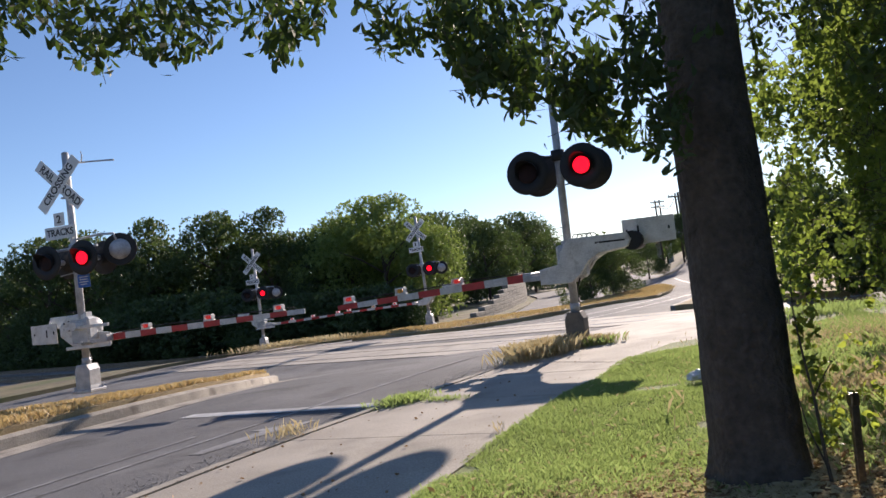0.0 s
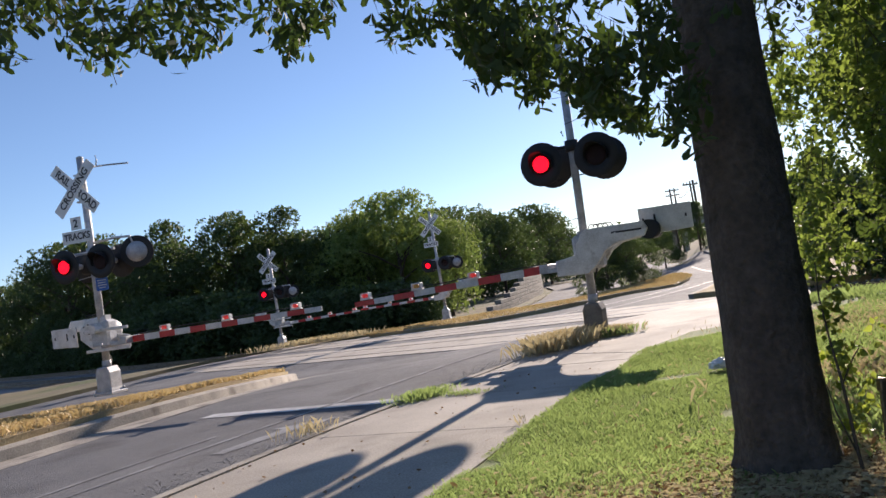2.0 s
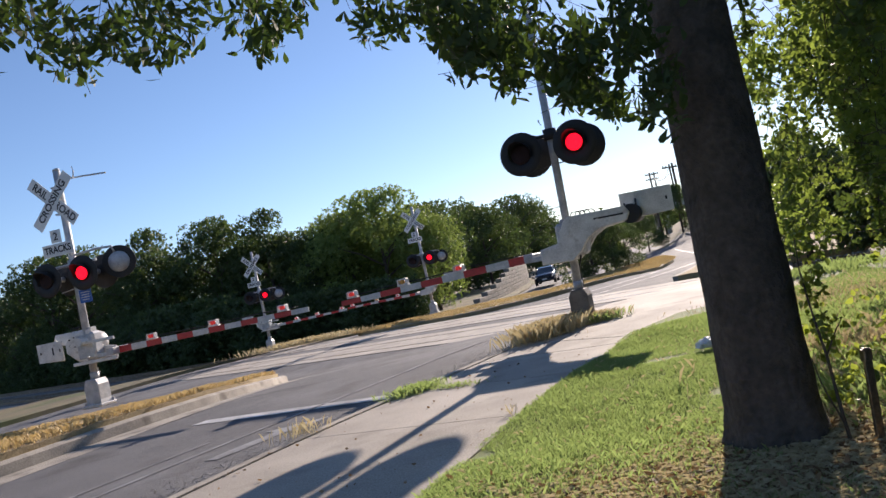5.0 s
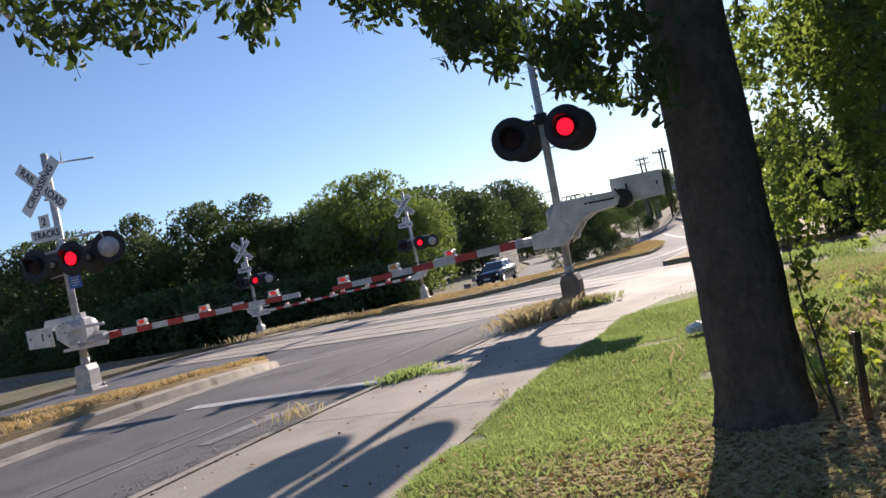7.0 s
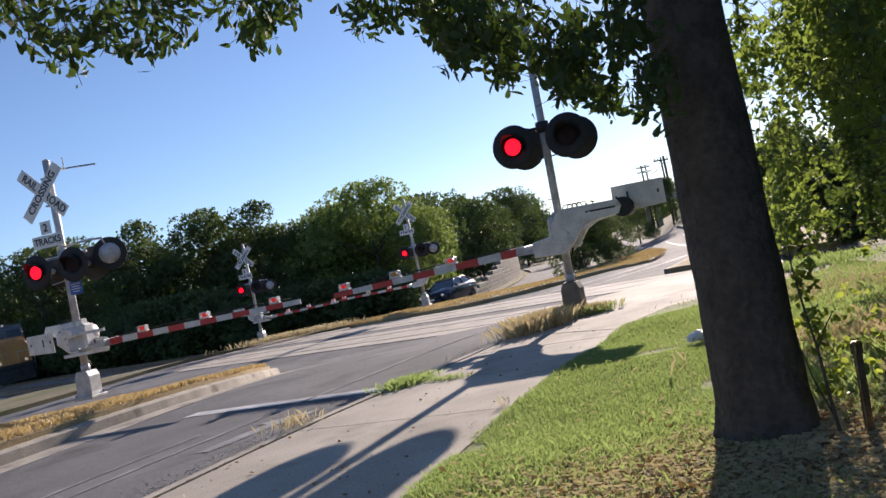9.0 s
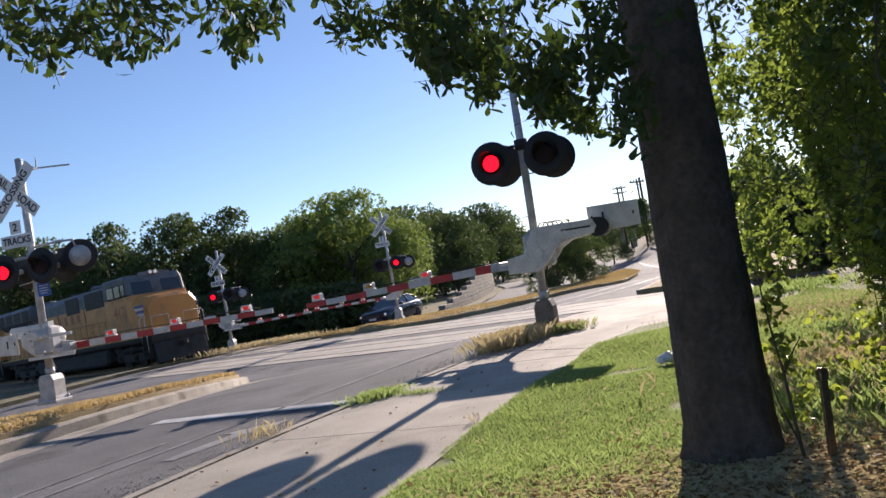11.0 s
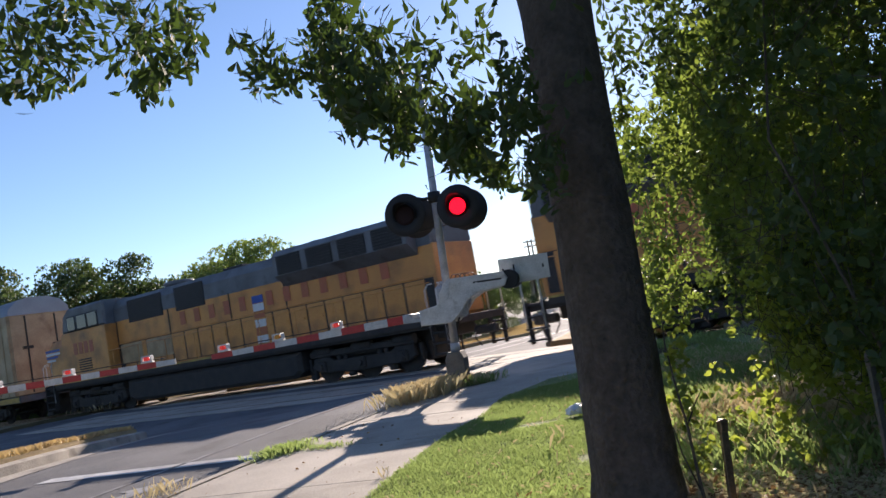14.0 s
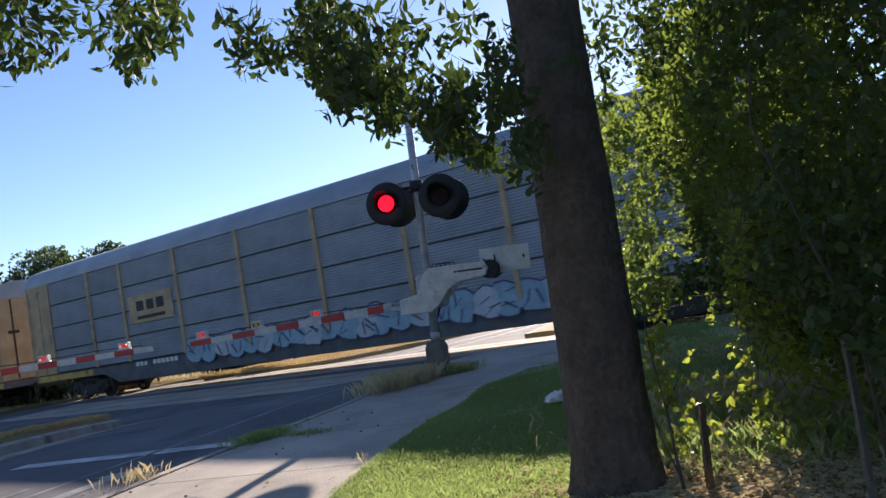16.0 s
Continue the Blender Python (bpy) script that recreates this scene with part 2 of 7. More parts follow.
def gz(x, y):
    """Height of the verge and pavement: level, then falling to the tracks and a little beyond them."""
    far = math.hypot(x, y)
    z = -0.58 * smooth(12, 23, y + 0.35 * min(0, x + 2) * -1) - 0.3 * smooth(34, 41, y)
    xm = float(np.interp(y, [30, 39, 45, 53.5, 60, 70, 110], [-6, 1, 7.5, 12.8, 15.5, 18, 24]))
    z -= 0.75 * smooth(39, 58, y) * (1 - smooth(xm - 2.5, xm + 1.5, x))
    return z + 5.0 * smooth(58, 95, y) * smooth(15, 24, x - (y - 60) * 0.3) * (1 - 0.4 * smooth(140, 220, far))


def part(name, bm, material, parent=None, label=""):
    """One mesh object from bm, under a thing or a part."""
    me = bpy.data.meshes.new(name)
    bm.to_mesh(me)
    bm.free()
    for m in (material if isinstance(material, (list, tuple)) else [material]):
        me.materials.append(m)
    ob = new(name, me)
    if parent:
        ob.parent = parent
    if label:
        ob["label"] = label
    return ob


def thing(name, m, label, category, group="", kind=""):
    """An empty at the base of a thing, that holds its parts."""
    e = new(name)
    e.empty_display_size = 0.2
    e.matrix_world = m
    return tagged(e, label, category, group, kind)


def box(bm, c, s, m=None, bevel=0.0, mi=0):
    """A box with centre c and size s, its edges rounded by bevel."""
    r = bmesh.ops.create_cube(bm, size=1)
    vs = r["verts"]
    for v in vs:
        v.co = Vector((v.co.x * s[0] + c[0], v.co.y * s[1] + c[1], v.co.z * s[2] + c[2]))
    fs = {f for v in vs for f in v.link_faces}
    if bevel:
        es = list({e for v in vs for e in v.link_edges})
        r2 = bmesh.ops.bevel(bm, geom=es, offset=bevel, segments=1, affect='EDGES')
        fs = set(r2["faces"]) | {f for f in fs if f.is_valid}
        vs = list({v for f in fs for v in f.verts})
    for f in fs:
        f.material_index = mi
    if m:
        bmesh.ops.transform(bm, matrix=m, verts=vs)
    return vs


def tube(bm, a, b, r0, r1=None, seg=12, cap=True, mi=0):
    """A round bar from a to b."""
    a, b = Vector(a), Vector(b)
    r1 = r0 if r1 is None else r1
    q = (b - a).to_track_quat("Z", "Y").to_matrix()
    rings = []
    for p, r in ((a, r0), (b, r1)):
        rings.append([bm.verts.new(p + q @ Vector((r * math.cos(2 * math.pi * i / seg), r * math.sin(2 * math.pi * i / seg), 0))) for i in range(seg)])
    for i in range(seg):
        f = bm.faces.new((rings[0][i], rings[0][(i + 1) % seg], rings[1][(i + 1) % seg], rings[1][i]))
        f.smooth, f.material_index = True, mi
    if cap:
        bm.faces.new(rings[0][::-1]).material_index = mi
        bm.faces.new(rings[1]).material_index = mi


def pipe(bm, pts, r, seg=8, r1=None, mi=0):
    """A bent bar through pts, tapering from r to r1."""
    r1 = r if r1 is None else r1
    pts = [Vector(p) for p in pts]
    rings = []
    for i, p in enumerate(pts):
        d = (pts[min(i + 1, len(pts) - 1)] - pts[max(i - 1, 0)]).normalized()
        q = d.to_track_quat("Z", "Y").to_matrix()
        k = i / (len(pts) - 1)
        rr = r + (r1 - r) * k
        rings.append([bm.verts.new(p + q @ Vector((rr * math.cos(2 * math.pi * j / seg), rr * math.sin(2 * math.pi * j / seg), 0))) for j in range(seg)])
    for a, b in zip(rings, rings[1:]):
        for j in range(seg):
            f = bm.faces.new((a[j], a[(j + 1) % seg], b[(j + 1) % seg], b[j]))
            f.smooth, f.material_index = True, mi
    bm.faces.new(rings[0][::-1]).material_index = mi
    bm.faces.new(rings[-1]).material_index = mi


def plate(bm, outline, y0, y1, m=None, bevel=0.0, mi=0):
    """An outline in x and z, as thick as from y0 to y1."""
    a = [bm.verts.new((x, y0, z)) for x, z in outline]
    b = [bm.verts.new((x, y1, z)) for x, z in outline]
    n = len(a)
    fs = [bm.faces.new(a), bm.faces.new(b[::-1])]
    for i in range(n):
        fs.append(bm.faces.new((a[(i + 1) % n], a[i], b[i], b[(i + 1) % n])))
    bmesh.ops.recalc_face_normals(bm, faces=fs)
    vs = a + b
    if bevel:
        es = list({e for f in fs[:2] for e in f.edges})
        r = bmesh.ops.bevel(bm, geom=es, offset=bevel, segments=1, affect='EDGES')
        fs = [f for f in fs if f.is_valid] + list(r["faces"])
        vs = list({v for f in fs for v in f.verts})
    for f in fs:
        f.material_index = mi
    if m:
        bmesh.ops.transform(bm, matrix=m, verts=vs)


def lathe(bm, prof, m=None, seg=20, mi=0):
    """A body turned about z from (radius, height) pairs."""
    rings = []
    for r, z in prof:
        rings.append([bm.verts.new((r * math.cos(2 * math.pi * i / seg), r * math.sin(2 * math.pi * i / seg), z)) for i in range(seg)])
    for a, b in zip(rings, rings[1:]):
        for i in range(seg):
            f = bm.faces.new((a[i], a[(i + 1) % seg], b[(i + 1) % seg], b[i]))
            f.smooth, f.material_index = True, mi
    bm.faces.new(rings[0][::-1]).material_index = mi
    bm.faces.new(rings[-1]).material_index = mi
    if m:
        bmesh.ops.transform(bm, matrix=m, verts=[v for r in rings for v in r])


def text_mesh(name, body, size, material, parent, m, squeeze=1.0, bold=0.0):
    """Raised letters in the built-in font, centred, as a part."""
    cu = bpy.data.curves.new(name, 'FONT')
    cu.body, cu.size, cu.align_x, cu.align_y, cu.extrude, cu.offset = body, size, 'CENTER', 'CENTER', 0.002, bold
    tmp = new("text", cu)
    bpy.context.view_layer.update()
    me = bpy.data.meshes.new_from_object(tmp.evaluated_get(bpy.context.evaluated_depsgraph_get()))
    bpy.data.objects.remove(tmp)
    bpy.data.curves.remove(cu)
    me.materials.clear()
    me.materials.append(material)
    me.transform(m @ Matrix.Diagonal((squeeze, 1, 1, 1)))
    ob = new(name, me)
    ob.parent = parent
    return ob


def along(pts, n):
    """n points at even steps along a line of corners."""
    pts = [Vector((p[0], p[1])) for p in pts]
    d = [0]
    for a, b in zip(pts, pts[1:]):
        d.append(d[-1] + (b - a).length)
    out = []
    for i in range(n):
        s = d[-1] * i / (n - 1)
        k = max(j for j in range(len(pts) - 1) if d[j] <= s + 1e-6)
        out.append(pts[k].lerp(pts[k + 1], min(1, (s - d[k]) / max(1e-6, d[k + 1] - d[k]))))
    return out


def rounded(pts, n):
    """A smooth line through the corners (Catmull-Rom), n points."""
    p = [Vector((a, b)) for a, b in pts]
    p = [p[0] * 2 - p[1]] + p + [p[-1] * 2 - p[-2]]
    dense = []
    for i in range(1, len(p) - 2):
        for j in range(8):
            t = j / 8
            a, b, c, d = p[i - 1], p[i], p[i + 1], p[i + 2]
            dense.append(0.5 * ((2 * b) + (c - a) * t + (2 * a - 5 * b + 4 * c - d) * t * t + (3 * b - a - 3 * c + d) * t ** 3))
    dense.append(p[-2])
    return along(dense, n)


def ribbon(bm, left, right, across, up, thick=0.0, wob=0.0):
    """A sheet between two lines of as many points, following the ground, up metres over it; thick: with sides going down."""
    rows = []
    for a, b in zip(left, right):
        row = []
        for j in range(across + 1):
            q = a.lerp(b, j / across)
            h = gz(q.x, q.y) + up + (wob * noise.noise(Vector((q.x * 0.7, q.y * 0.7, 3.1))) if wob else 0)
            row.append(bm.verts.new((q.x, q.y, h)))
        rows.append(row)
    for r, s in zip(rows, rows[1:]):
        for j in range(across):
            f = bm.faces.new((r[j], r[j + 1], s[j + 1], s[j]))
            f.smooth = True
    if thick:
        rim = [r[0] for r in rows] + rows[-1][1:] + [r[-1] for r in rows[-2::-1]] + rows[0][-2:0:-1]
        rim = [bm.verts.new(v.co) for v in rim]
        low = [bm.verts.new(v.co - Vector((0, 0, thick))) for v in rim]
        n = len(rim)
        for i in range(n):
            bm.faces.new((rim[i], rim[(i + 1) % n], low[(i + 1) % n], low[i]))
    bmesh.ops.recalc_face_normals(bm, faces=bm.faces)
    if rows[0][0].link_faces[0].normal.z < 0 and not thick:
        bmesh.ops.reverse_faces(bm, faces=bm.faces)


def offset(line, w):
    """The line moved w metres to its right."""
    out = []
    for i, p in enumerate(line):
        d = (line[min(i + 1, len(line) - 1)] - line[max(0, i - 1)]).normalized()
        out.append(p + Vector((d.y, -d.x)) * w)
    return out


# ---- the ground and the roads ----
ROAD = -0.13            # carriageway below pavement
D_TRACK = Vector((math.sqrt(0.5), -math.sqrt(0.5)))
N_TRACK = Vector((-math.sqrt(0.5), -math.sqrt(0.5)))
T0 = Vector((0, 26.3)) - N_TRACK * 0.75    # centre of the train's track


def rail_z(s):
    return -0.60 + 0.010 * s if s > -25 else -0.85 + 0.002 * (s + 25)


bm = bmesh.new()
xs = sorted([-900, -500, -300, -200, -150, -120, 120, 160, 220, 320, 500, 900] + [x * 4 for x in range(-24, 26)])
ys = sorted([-300, -120, -60, -30, 130, 145, 160, 200, 260, 350, 500, 900] + [y * 3 for y in range(-6, 42)])
grid = [[bm.verts.new((x, y, gz(x, y) - 0.3)) for x in xs] for y in ys]
for r, s in zip(grid, grid[1:]):
    for j in range(len(xs) - 1):
        bm.faces.new((r[j], r[j + 1], s[j + 1], s[j])).smooth = True
tagged(part("ground", bm, SOIL), "dry brown earth with sparse grass", "ground", kind="structure")

KERB_R = rounded([(-6.6, -6.0), (-4.6, 0.0), (-3.2, 3.6), (-2.28, 5.6), (-1.62, 6.9), (-1.0, 7.95), (-0.3, 9.0), (0.5, 10.4), (1.7, 13.2)], 60)
KERB_M = rounded([(-10.5, -4.0), (-7.4, 5.0), (-5.6, 9.9), (-4.95, 11.6), (-4.45, 13.2), (-4.05, 15.5), (-4.1, 18.0)], 50)
MED_FAR = [p + Vector((-5.4, 1.6)) for p in KERB_M]

road = tagged(new("road"), "worn grey asphalt road with faded markings", "road", kind="structure")
left = rounded([(-24, -4), (-21, 8), (-18.5, 18), (-15, 27), (-12.5, 34), (-9.2, 38.5), (-4.5, 43.5), (0, 49), (2.9, 56), (5.2, 64), (7.6, 76), (10.2, 92), (11, 112)], 70)
right = rounded([(-5.2, -7), (-3.2, 3.5), (-1.5, 7), (0.5, 10.4), (2.2, 14.5), (4.6, 20.3), (7.2, 25.6), (10.6, 32), (14.5, 39), (17.5, 48), (20.5, 60), (24, 78), (30, 112)], 70)
bm = bmesh.new()
ribbon(bm, left, right, 24, ROAD, 0.1)
part("carriageway", bm, ASPHALT, road)


def kerb(line, side, name, up=0.0, w=0.16, parent=None):
    """A kerb along a line: sloped face to the road, rounded top."""
    bm = bmesh.new()
    a = line
    rows = []
    for p, q in zip(a, offset(a, w * side)):
        zz = gz(p.x, p.y)
        d = (q - p)
        rows.append([bm.verts.new((p.x, p.y, zz + ROAD - 0.08)), bm.verts.new((p.x + d.x * 0.12, p.y + d.y * 0.12, zz + up - 0.03)), bm.verts.new((p.x + d.x * 0.35, p.y + d.y * 0.35, zz + up)), bm.verts.new((q.x, q.y, zz + up)), bm.verts.new((q.x, q.y, zz + ROAD - 0.08))])
    for r, s in zip(rows, rows[1:]):
        for j in range(4):
            bm.faces.new((r[j], r[j + 1], s[j + 1], s[j]))
    bm.faces.new(rows[0])
    bm.faces.new(rows[-1][::-1])
    bmesh.ops.recalc_face_normals(bm, faces=bm.faces)
    return tagged(part(name, bm, KERB), "stained pale concrete kerb", "kerb", kind="structure")


kerb(KERB_R, 1, "kerb_verge", 0.012)
kerb(KERB_M, -1, "kerb_median", 0.03, 0.3)
# gutter slab of paler concrete beside the median kerb
bm = bmesh.new()
ribbon(bm, KERB_M, offset(KERB_M, 0.55), 2, ROAD + 0.004)
part("gutter", bm, KERB, road, "pale concrete gutter")

# pavement slabs
PAVE_L = offset(KERB_R, 0.165)
PAVE_R = rounded([(-3.0, -6.0), (-1.55, 0.0), (-0.78, 3.0), (-0.45, 3.95), (-0.19, 4.67), (0.24, 5.67), (0.87, 6.97), (1.81, 8.73), (2.7, 10.0)], 60)
pavement = tagged(new("pavement"), "sunlit concrete pavement of jointed slabs", "pavement", kind="structure")
pr = along(PAVE_R, 241)
pl_fine = along(PAVE_L, 1400)
pl, low_i = [], 0
for p in pr:
    low_i = min(range(low_i, min(low_i + 60, 1400)), key=lambda j: (pl_fine[j] - p).length)
    pl.append(pl_fine[low_i])
joint = min(range(241), key=lambda j: (pr[j] - Vector((0.92, 7.19))).length)
cuts = [j for j in range(joint % 21, 241, 21)]
for i, k in zip(cuts, cuts[1:]):
    bm = bmesh.new()
    a, b = [p.copy() for p in pl[i:k + 1]], [p.copy() for p in pr[i:k + 1]]
    for e in (a, b):
        d = (e[2] - e[0]).normalized() * 0.004
        e[0] = e[0] + d
        e[-1] = e[-1] - d
    ribbon(bm, a, b, 6, random.uniform(-0.003, 0.003), 0.12, 0.004)
    part("slab", bm, CONCRETE, pavement)
# apron beyond the mast, towards the tracks
bm = bmesh.new()
ribbon(bm, rounded([(0.75, 10.4), (1.9, 12.9), (2.6, 14.5), (4.9, 20.3), (5.6, 21.6)], 30), rounded([(1.87, 8.8), (3.6, 9.7), (5.2, 12.2), (7.0, 16.6), (8.1, 18.9)], 30), 10, 0.004, 0.12, 0.01)
part("apron", bm, CONCRETE, pavement)

# verge with lawn, and the rough ground behind it
bm = bmesh.new()
lawn_l = [p.copy() for p in PAVE_R]
ribbon(bm, lawn_l, rounded([(3, -6), (4, 0), (4.5, 3), (4.8, 5), (5.2, 7), (5.5, 9), (6.0, 11.0)], 60), 30, 0.01, 0.15, 0.05)
tagged(part("verge", bm, LAWN), "short green lawn verge with leaf litter", "lawn", kind="structure")
bm = bmesh.new()
ribbon(bm, rounded([(3, -6), (4, 0), (4.5, 3), (4.8, 5), (5.2, 7), (5.5, 9), (6.0, 11.0), (8.4, 16)], 40), rounded([(30, -6), (30, 0), (30, 3), (29, 5), (26, 7), (22, 8), (17, 9.0), (13, 12)], 40), 30, -0.02, 0.2, 0.12)
tagged(part("rough_ground", bm, SOIL), "bare earth and weeds beside the railway", "ground", kind="structure")

# median islands
bm = bmesh.new()
ml = [p.copy() for p in MED_FAR]
ribbon(bm, ml, offset(KERB_M, -0.22), 12, 0.1, 0.3, 0.06)
tagged(part("median", bm, DRY), "median strip of sun-dried yellow grass", "median", kind="structure")
kerb([p.copy() for p in MED_FAR], 1, "kerb_median_far", 0.02, 0.16)
M2_NEAR = rounded([(-4.2, 33.4), (-1.6, 31.9), (0.5, 31.0), (3.2, 31.7), (5.2, 33.2), (8.6, 37.0), (11.4, 42), (13.6, 48), (14.6, 54.5)], 60)
M2_FAR = rounded([(-4.4, 33.8), (-2.9, 36.2), (-1.2, 38.0), (1.0, 38.9), (4.5, 41.5), (7.5, 45), (10.5, 49.5), (12.8, 53.5), (14.4, 54.8)], 60)
bm = bmesh.new()
ribbon(bm, M2_FAR, M2_NEAR, 12, 0.02, 0.25, 0.05)
tagged(part("median_beyond", bm, DRY), "dry grass median beyond the tracks", "median", kind="structure")
kerb(M2_NEAR, -1, "kerb_beyond", 0.03, 0.2)
kerb(M2_FAR, 1, "kerb_beyond_far", 0.03, 0.2)
# left verge of the opposite carriageway
bm = bmesh.new()
ribbon(bm, rounded([(-60, -4), (-50, 18), (-38, 34), (-20, 45), (-10, 56), (-5, 66), (0, 100)], 50), rounded([(-24, -4), (-21, 8), (-18.5, 18), (-12.5, 34), (-9.2, 38.5), (-4.5, 43.5), (0, 49.0), (2.9, 56), (5.2, 64), (7.6, 76), (10.2, 100)], 50), 14, 0.0, 0.3, 0.08)
tagged(part("far_verge", bm, SOIL), "shaded earth verge below the trees", "ground", kind="structure")
bm = bmesh.new()
ribbon(bm, rounded([(7.3, 25.8), (10.7, 32), (14.6, 39), (17.6, 48), (20.6, 60), (24, 78)], 30), rounded([(12, 23), (20, 30), (30, 38), (40, 48), (50, 60), (60, 78)], 30), 16, 0.02, 0.3, 0.1)
tagged(part("bank", bm, DRY), "dry grass bank beside the curving road", "bank", kind="structure")
bm = bmesh.new()
ribbon(bm, offset(rounded([(7.3, 25.8), (10.7, 32), (14.6, 39), (17.6, 48), (20.6, 60), (24, 78)], 40), -0.16), rounded([(7.3, 25.8), (10.7, 32), (14.6, 39), (17.6, 48), (20.6, 60), (24, 78)], 40), 1, 0.03, 0.2)
tagged(part("kerb_far_right", bm, KERB), "pale concrete kerb on the outer bend", "kerb", kind="structure")


# road markings
def stripe(pts, w, material, name, n=24):
    line = rounded(pts, n)
    bm = bmesh.new()
    ribbon(bm, offset(line, -w / 2), offset(line, w / 2), 1, ROAD + 0.006)
    part(name, bm, material, road)


stripe([(-3.7, 10.55), (-2.2, 9.75), (-0.75, 9.0)], 0.28, PAINT, "stop_line")
stripe([(-4.6, 4.4), (-3.5, 6.7), (-2.5, 8.6), (-1.0, 11.2), (0.8, 14.6), (2.4, 18.0)], 0.07, FADED, "edge_line", 40)
stripe([(-4.95, 4.6), (-3.8, 7.0), (-2.95, 8.6)], 0.06, FADED, "lane_line")
bm = bmesh.new()
for tri in ([(-2.66, 7.5), (-2.5, 7.42), (-1.98, 8.2), (-1.86, 8.1), (-1.62, 8.62), (-2.3, 8.46), (-2.16, 8.34)],):
    bm.faces.new([bm.verts.new((x, y, gz(x, y) + ROAD + 0.006)) for x, y in tri])
part("arrow_marking", bm, FADED, road)
stripe([(1.5, 27.5), (5.5, 30.5), (8.5, 33.5), (12.0, 38.6), (15.0, 46), (16.6, 54), (19, 66)], 0.12, PAINT, "lane_line", 50)
stripe([(2.9, 26.0), (6.3, 29.2), (9.6, 33.0), (13.4, 38.8), (16.2, 46), (18.4, 55), (21.2, 68)], 0.1, PAINT, "lane_line", 50)
stripe([(-2.0, 43), (1.0, 45.5), (5.0, 53.0), (8.4, 63.0), (11.4, 76.0), (14, 92)], 0.12, PAINT, "lane_line", 40)


# ---- railway ----
def track_point(s, side, dz=0.0):
    p = T0 + D_TRACK * s + N_TRACK * side
    return Vector((p.x, p.y, rail_z(s) + dz))


RAIL_SEC = [(-0.075, -0.17), (0.075, -0.17), (0.075, -0.155), (0.012, -0.13), (0.012, -0.045), (0.037, -0.03), (0.037, 0.0), (-0.037, 0.0), (-0.037, -0.03), (-0.012, -0.045), (-0.012, -0.13), (-0.075, -0.155)]
S_ALL = [-260, -200, -150, -110, -80, -60, -45, -35, -25, -20, -15, -10, -5, 0, 5, 10, 15, 20, 25, 30, 40, 55, 80, 120]
for off, nm in ((0.0, "railway_track"), (4.3, "railway_track")):
    tr = thing(nm, Matrix(), "railway track with polished steel rails" + (" nearer the road crossing gate" if off else " that carries the train"), "railway track", "railway tracks", "structure")
    for g in (-0.7525, 0.7525):
        bm = bmesh.new()
        rings = [[bm.verts.new(track_point(s, off + g + u, w)) for u, w in RAIL_SEC] for s in S_ALL]
        for a, b in zip(rings, rings[1:]):
            for j in range(12):
                f = bm.faces.new((a[j], a[(j + 1) % 12], b[(j + 1) % 12], b[j]))
                f.material_index = 1 if j == 6 else 0
        bmesh.ops.recalc_face_normals(bm, faces=bm.faces)
        part("rail", bm, [RAIL, RAILTOP], tr)
    # sleepers on the open line to the right of the road
    me = None
    for k in range(70):
        s = 10.5 + k * 0.55
        if me is None:
            bm = bmesh.new()
            box(bm, (0, 0, 0), (0.22, 2.6, 0.16), None, 0.015)
            ob = part("sleeper", bm, TIE, tr)
            me = ob.data
        else:
            ob = new("sleeper", me)
            ob.parent = tr
        p = track_point(s, off, -0.255)
        ob.matrix_world = pose(p.x, p.y, p.z, 0, 0, -45 + random.uniform(-1, 1))

# ballast bed on both sides of the crossing: a sloped bed and loose stones
bed = tagged(new("ballast_bed"), "grey crushed stone ballast under the tracks", "ballast", kind="structure")
for s0, s1 in ((9.5, 120), (-260, -14)):
    bm = bmesh.new()
    rows = []
    for i in range(60):
        s = s0 + (s1 - s0) * i / 59
        rows.append([bm.verts.new(track_point(s, u, w + 0.02 * noise.noise(Vector((s, u, 0))))) for u, w in ((-4.2, -0.75), (-2.4, -0.22), (0, -0.2), (2.1, -0.22), (4.3, -0.2), (6.6, -0.22), (8.6, -0.62))])
    for a, b in zip(rows, rows[1:]):
        for j in range(6):
            bm.faces.new((a[j], b[j], b[j + 1], a[j + 1])).smooth = True
    bmesh.ops.recalc_face_normals(bm, faces=bm.faces)
    part("bed", bm, BALLAST, bed)
rng = random.Random(5)
verts, faces = [], []
for i in range(9000):
    s = 9.5 + rng.random() ** 1.6 * 22
    u = rng.uniform(-3.6, 8.4)
    w = -0.2 if u < 6.6 else -0.2 - (u - 6.6) * 0.2
    c = track_point(s, u, w)
    r = rng.uniform(0.025, 0.06)
    b0 = len(verts)
    for dx, dy, dz in ((1, 0, 0), (-0.6, 0.9, 0.1), (-0.6, -0.9, -0.1), (0.1, 0.1, 0.9), (0, 0, -0.7)):
        verts.append((c.x + (dx + rng.uniform(-0.3, 0.3)) * r, c.y + (dy + rng.uniform(-0.3, 0.3)) * r, c.z + dz * r))
    faces += [(b0, b0 + 1, b0 + 3), (b0 + 1, b0 + 2, b0 + 3), (b0 + 2, b0, b0 + 3), (b0 + 1, b0, b0 + 4), (b0 + 2, b0 + 1, b0 + 4), (b0, b0 + 2, b0 + 4)]
me = bpy.data.meshes.new("ballast_stones")
me.from_pydata(verts, [], faces)
me.materials.append(BALLAST)
tagged(new("ballast_stones", me), "loose crushed stones of the track bed", "stones", kind="stuff")

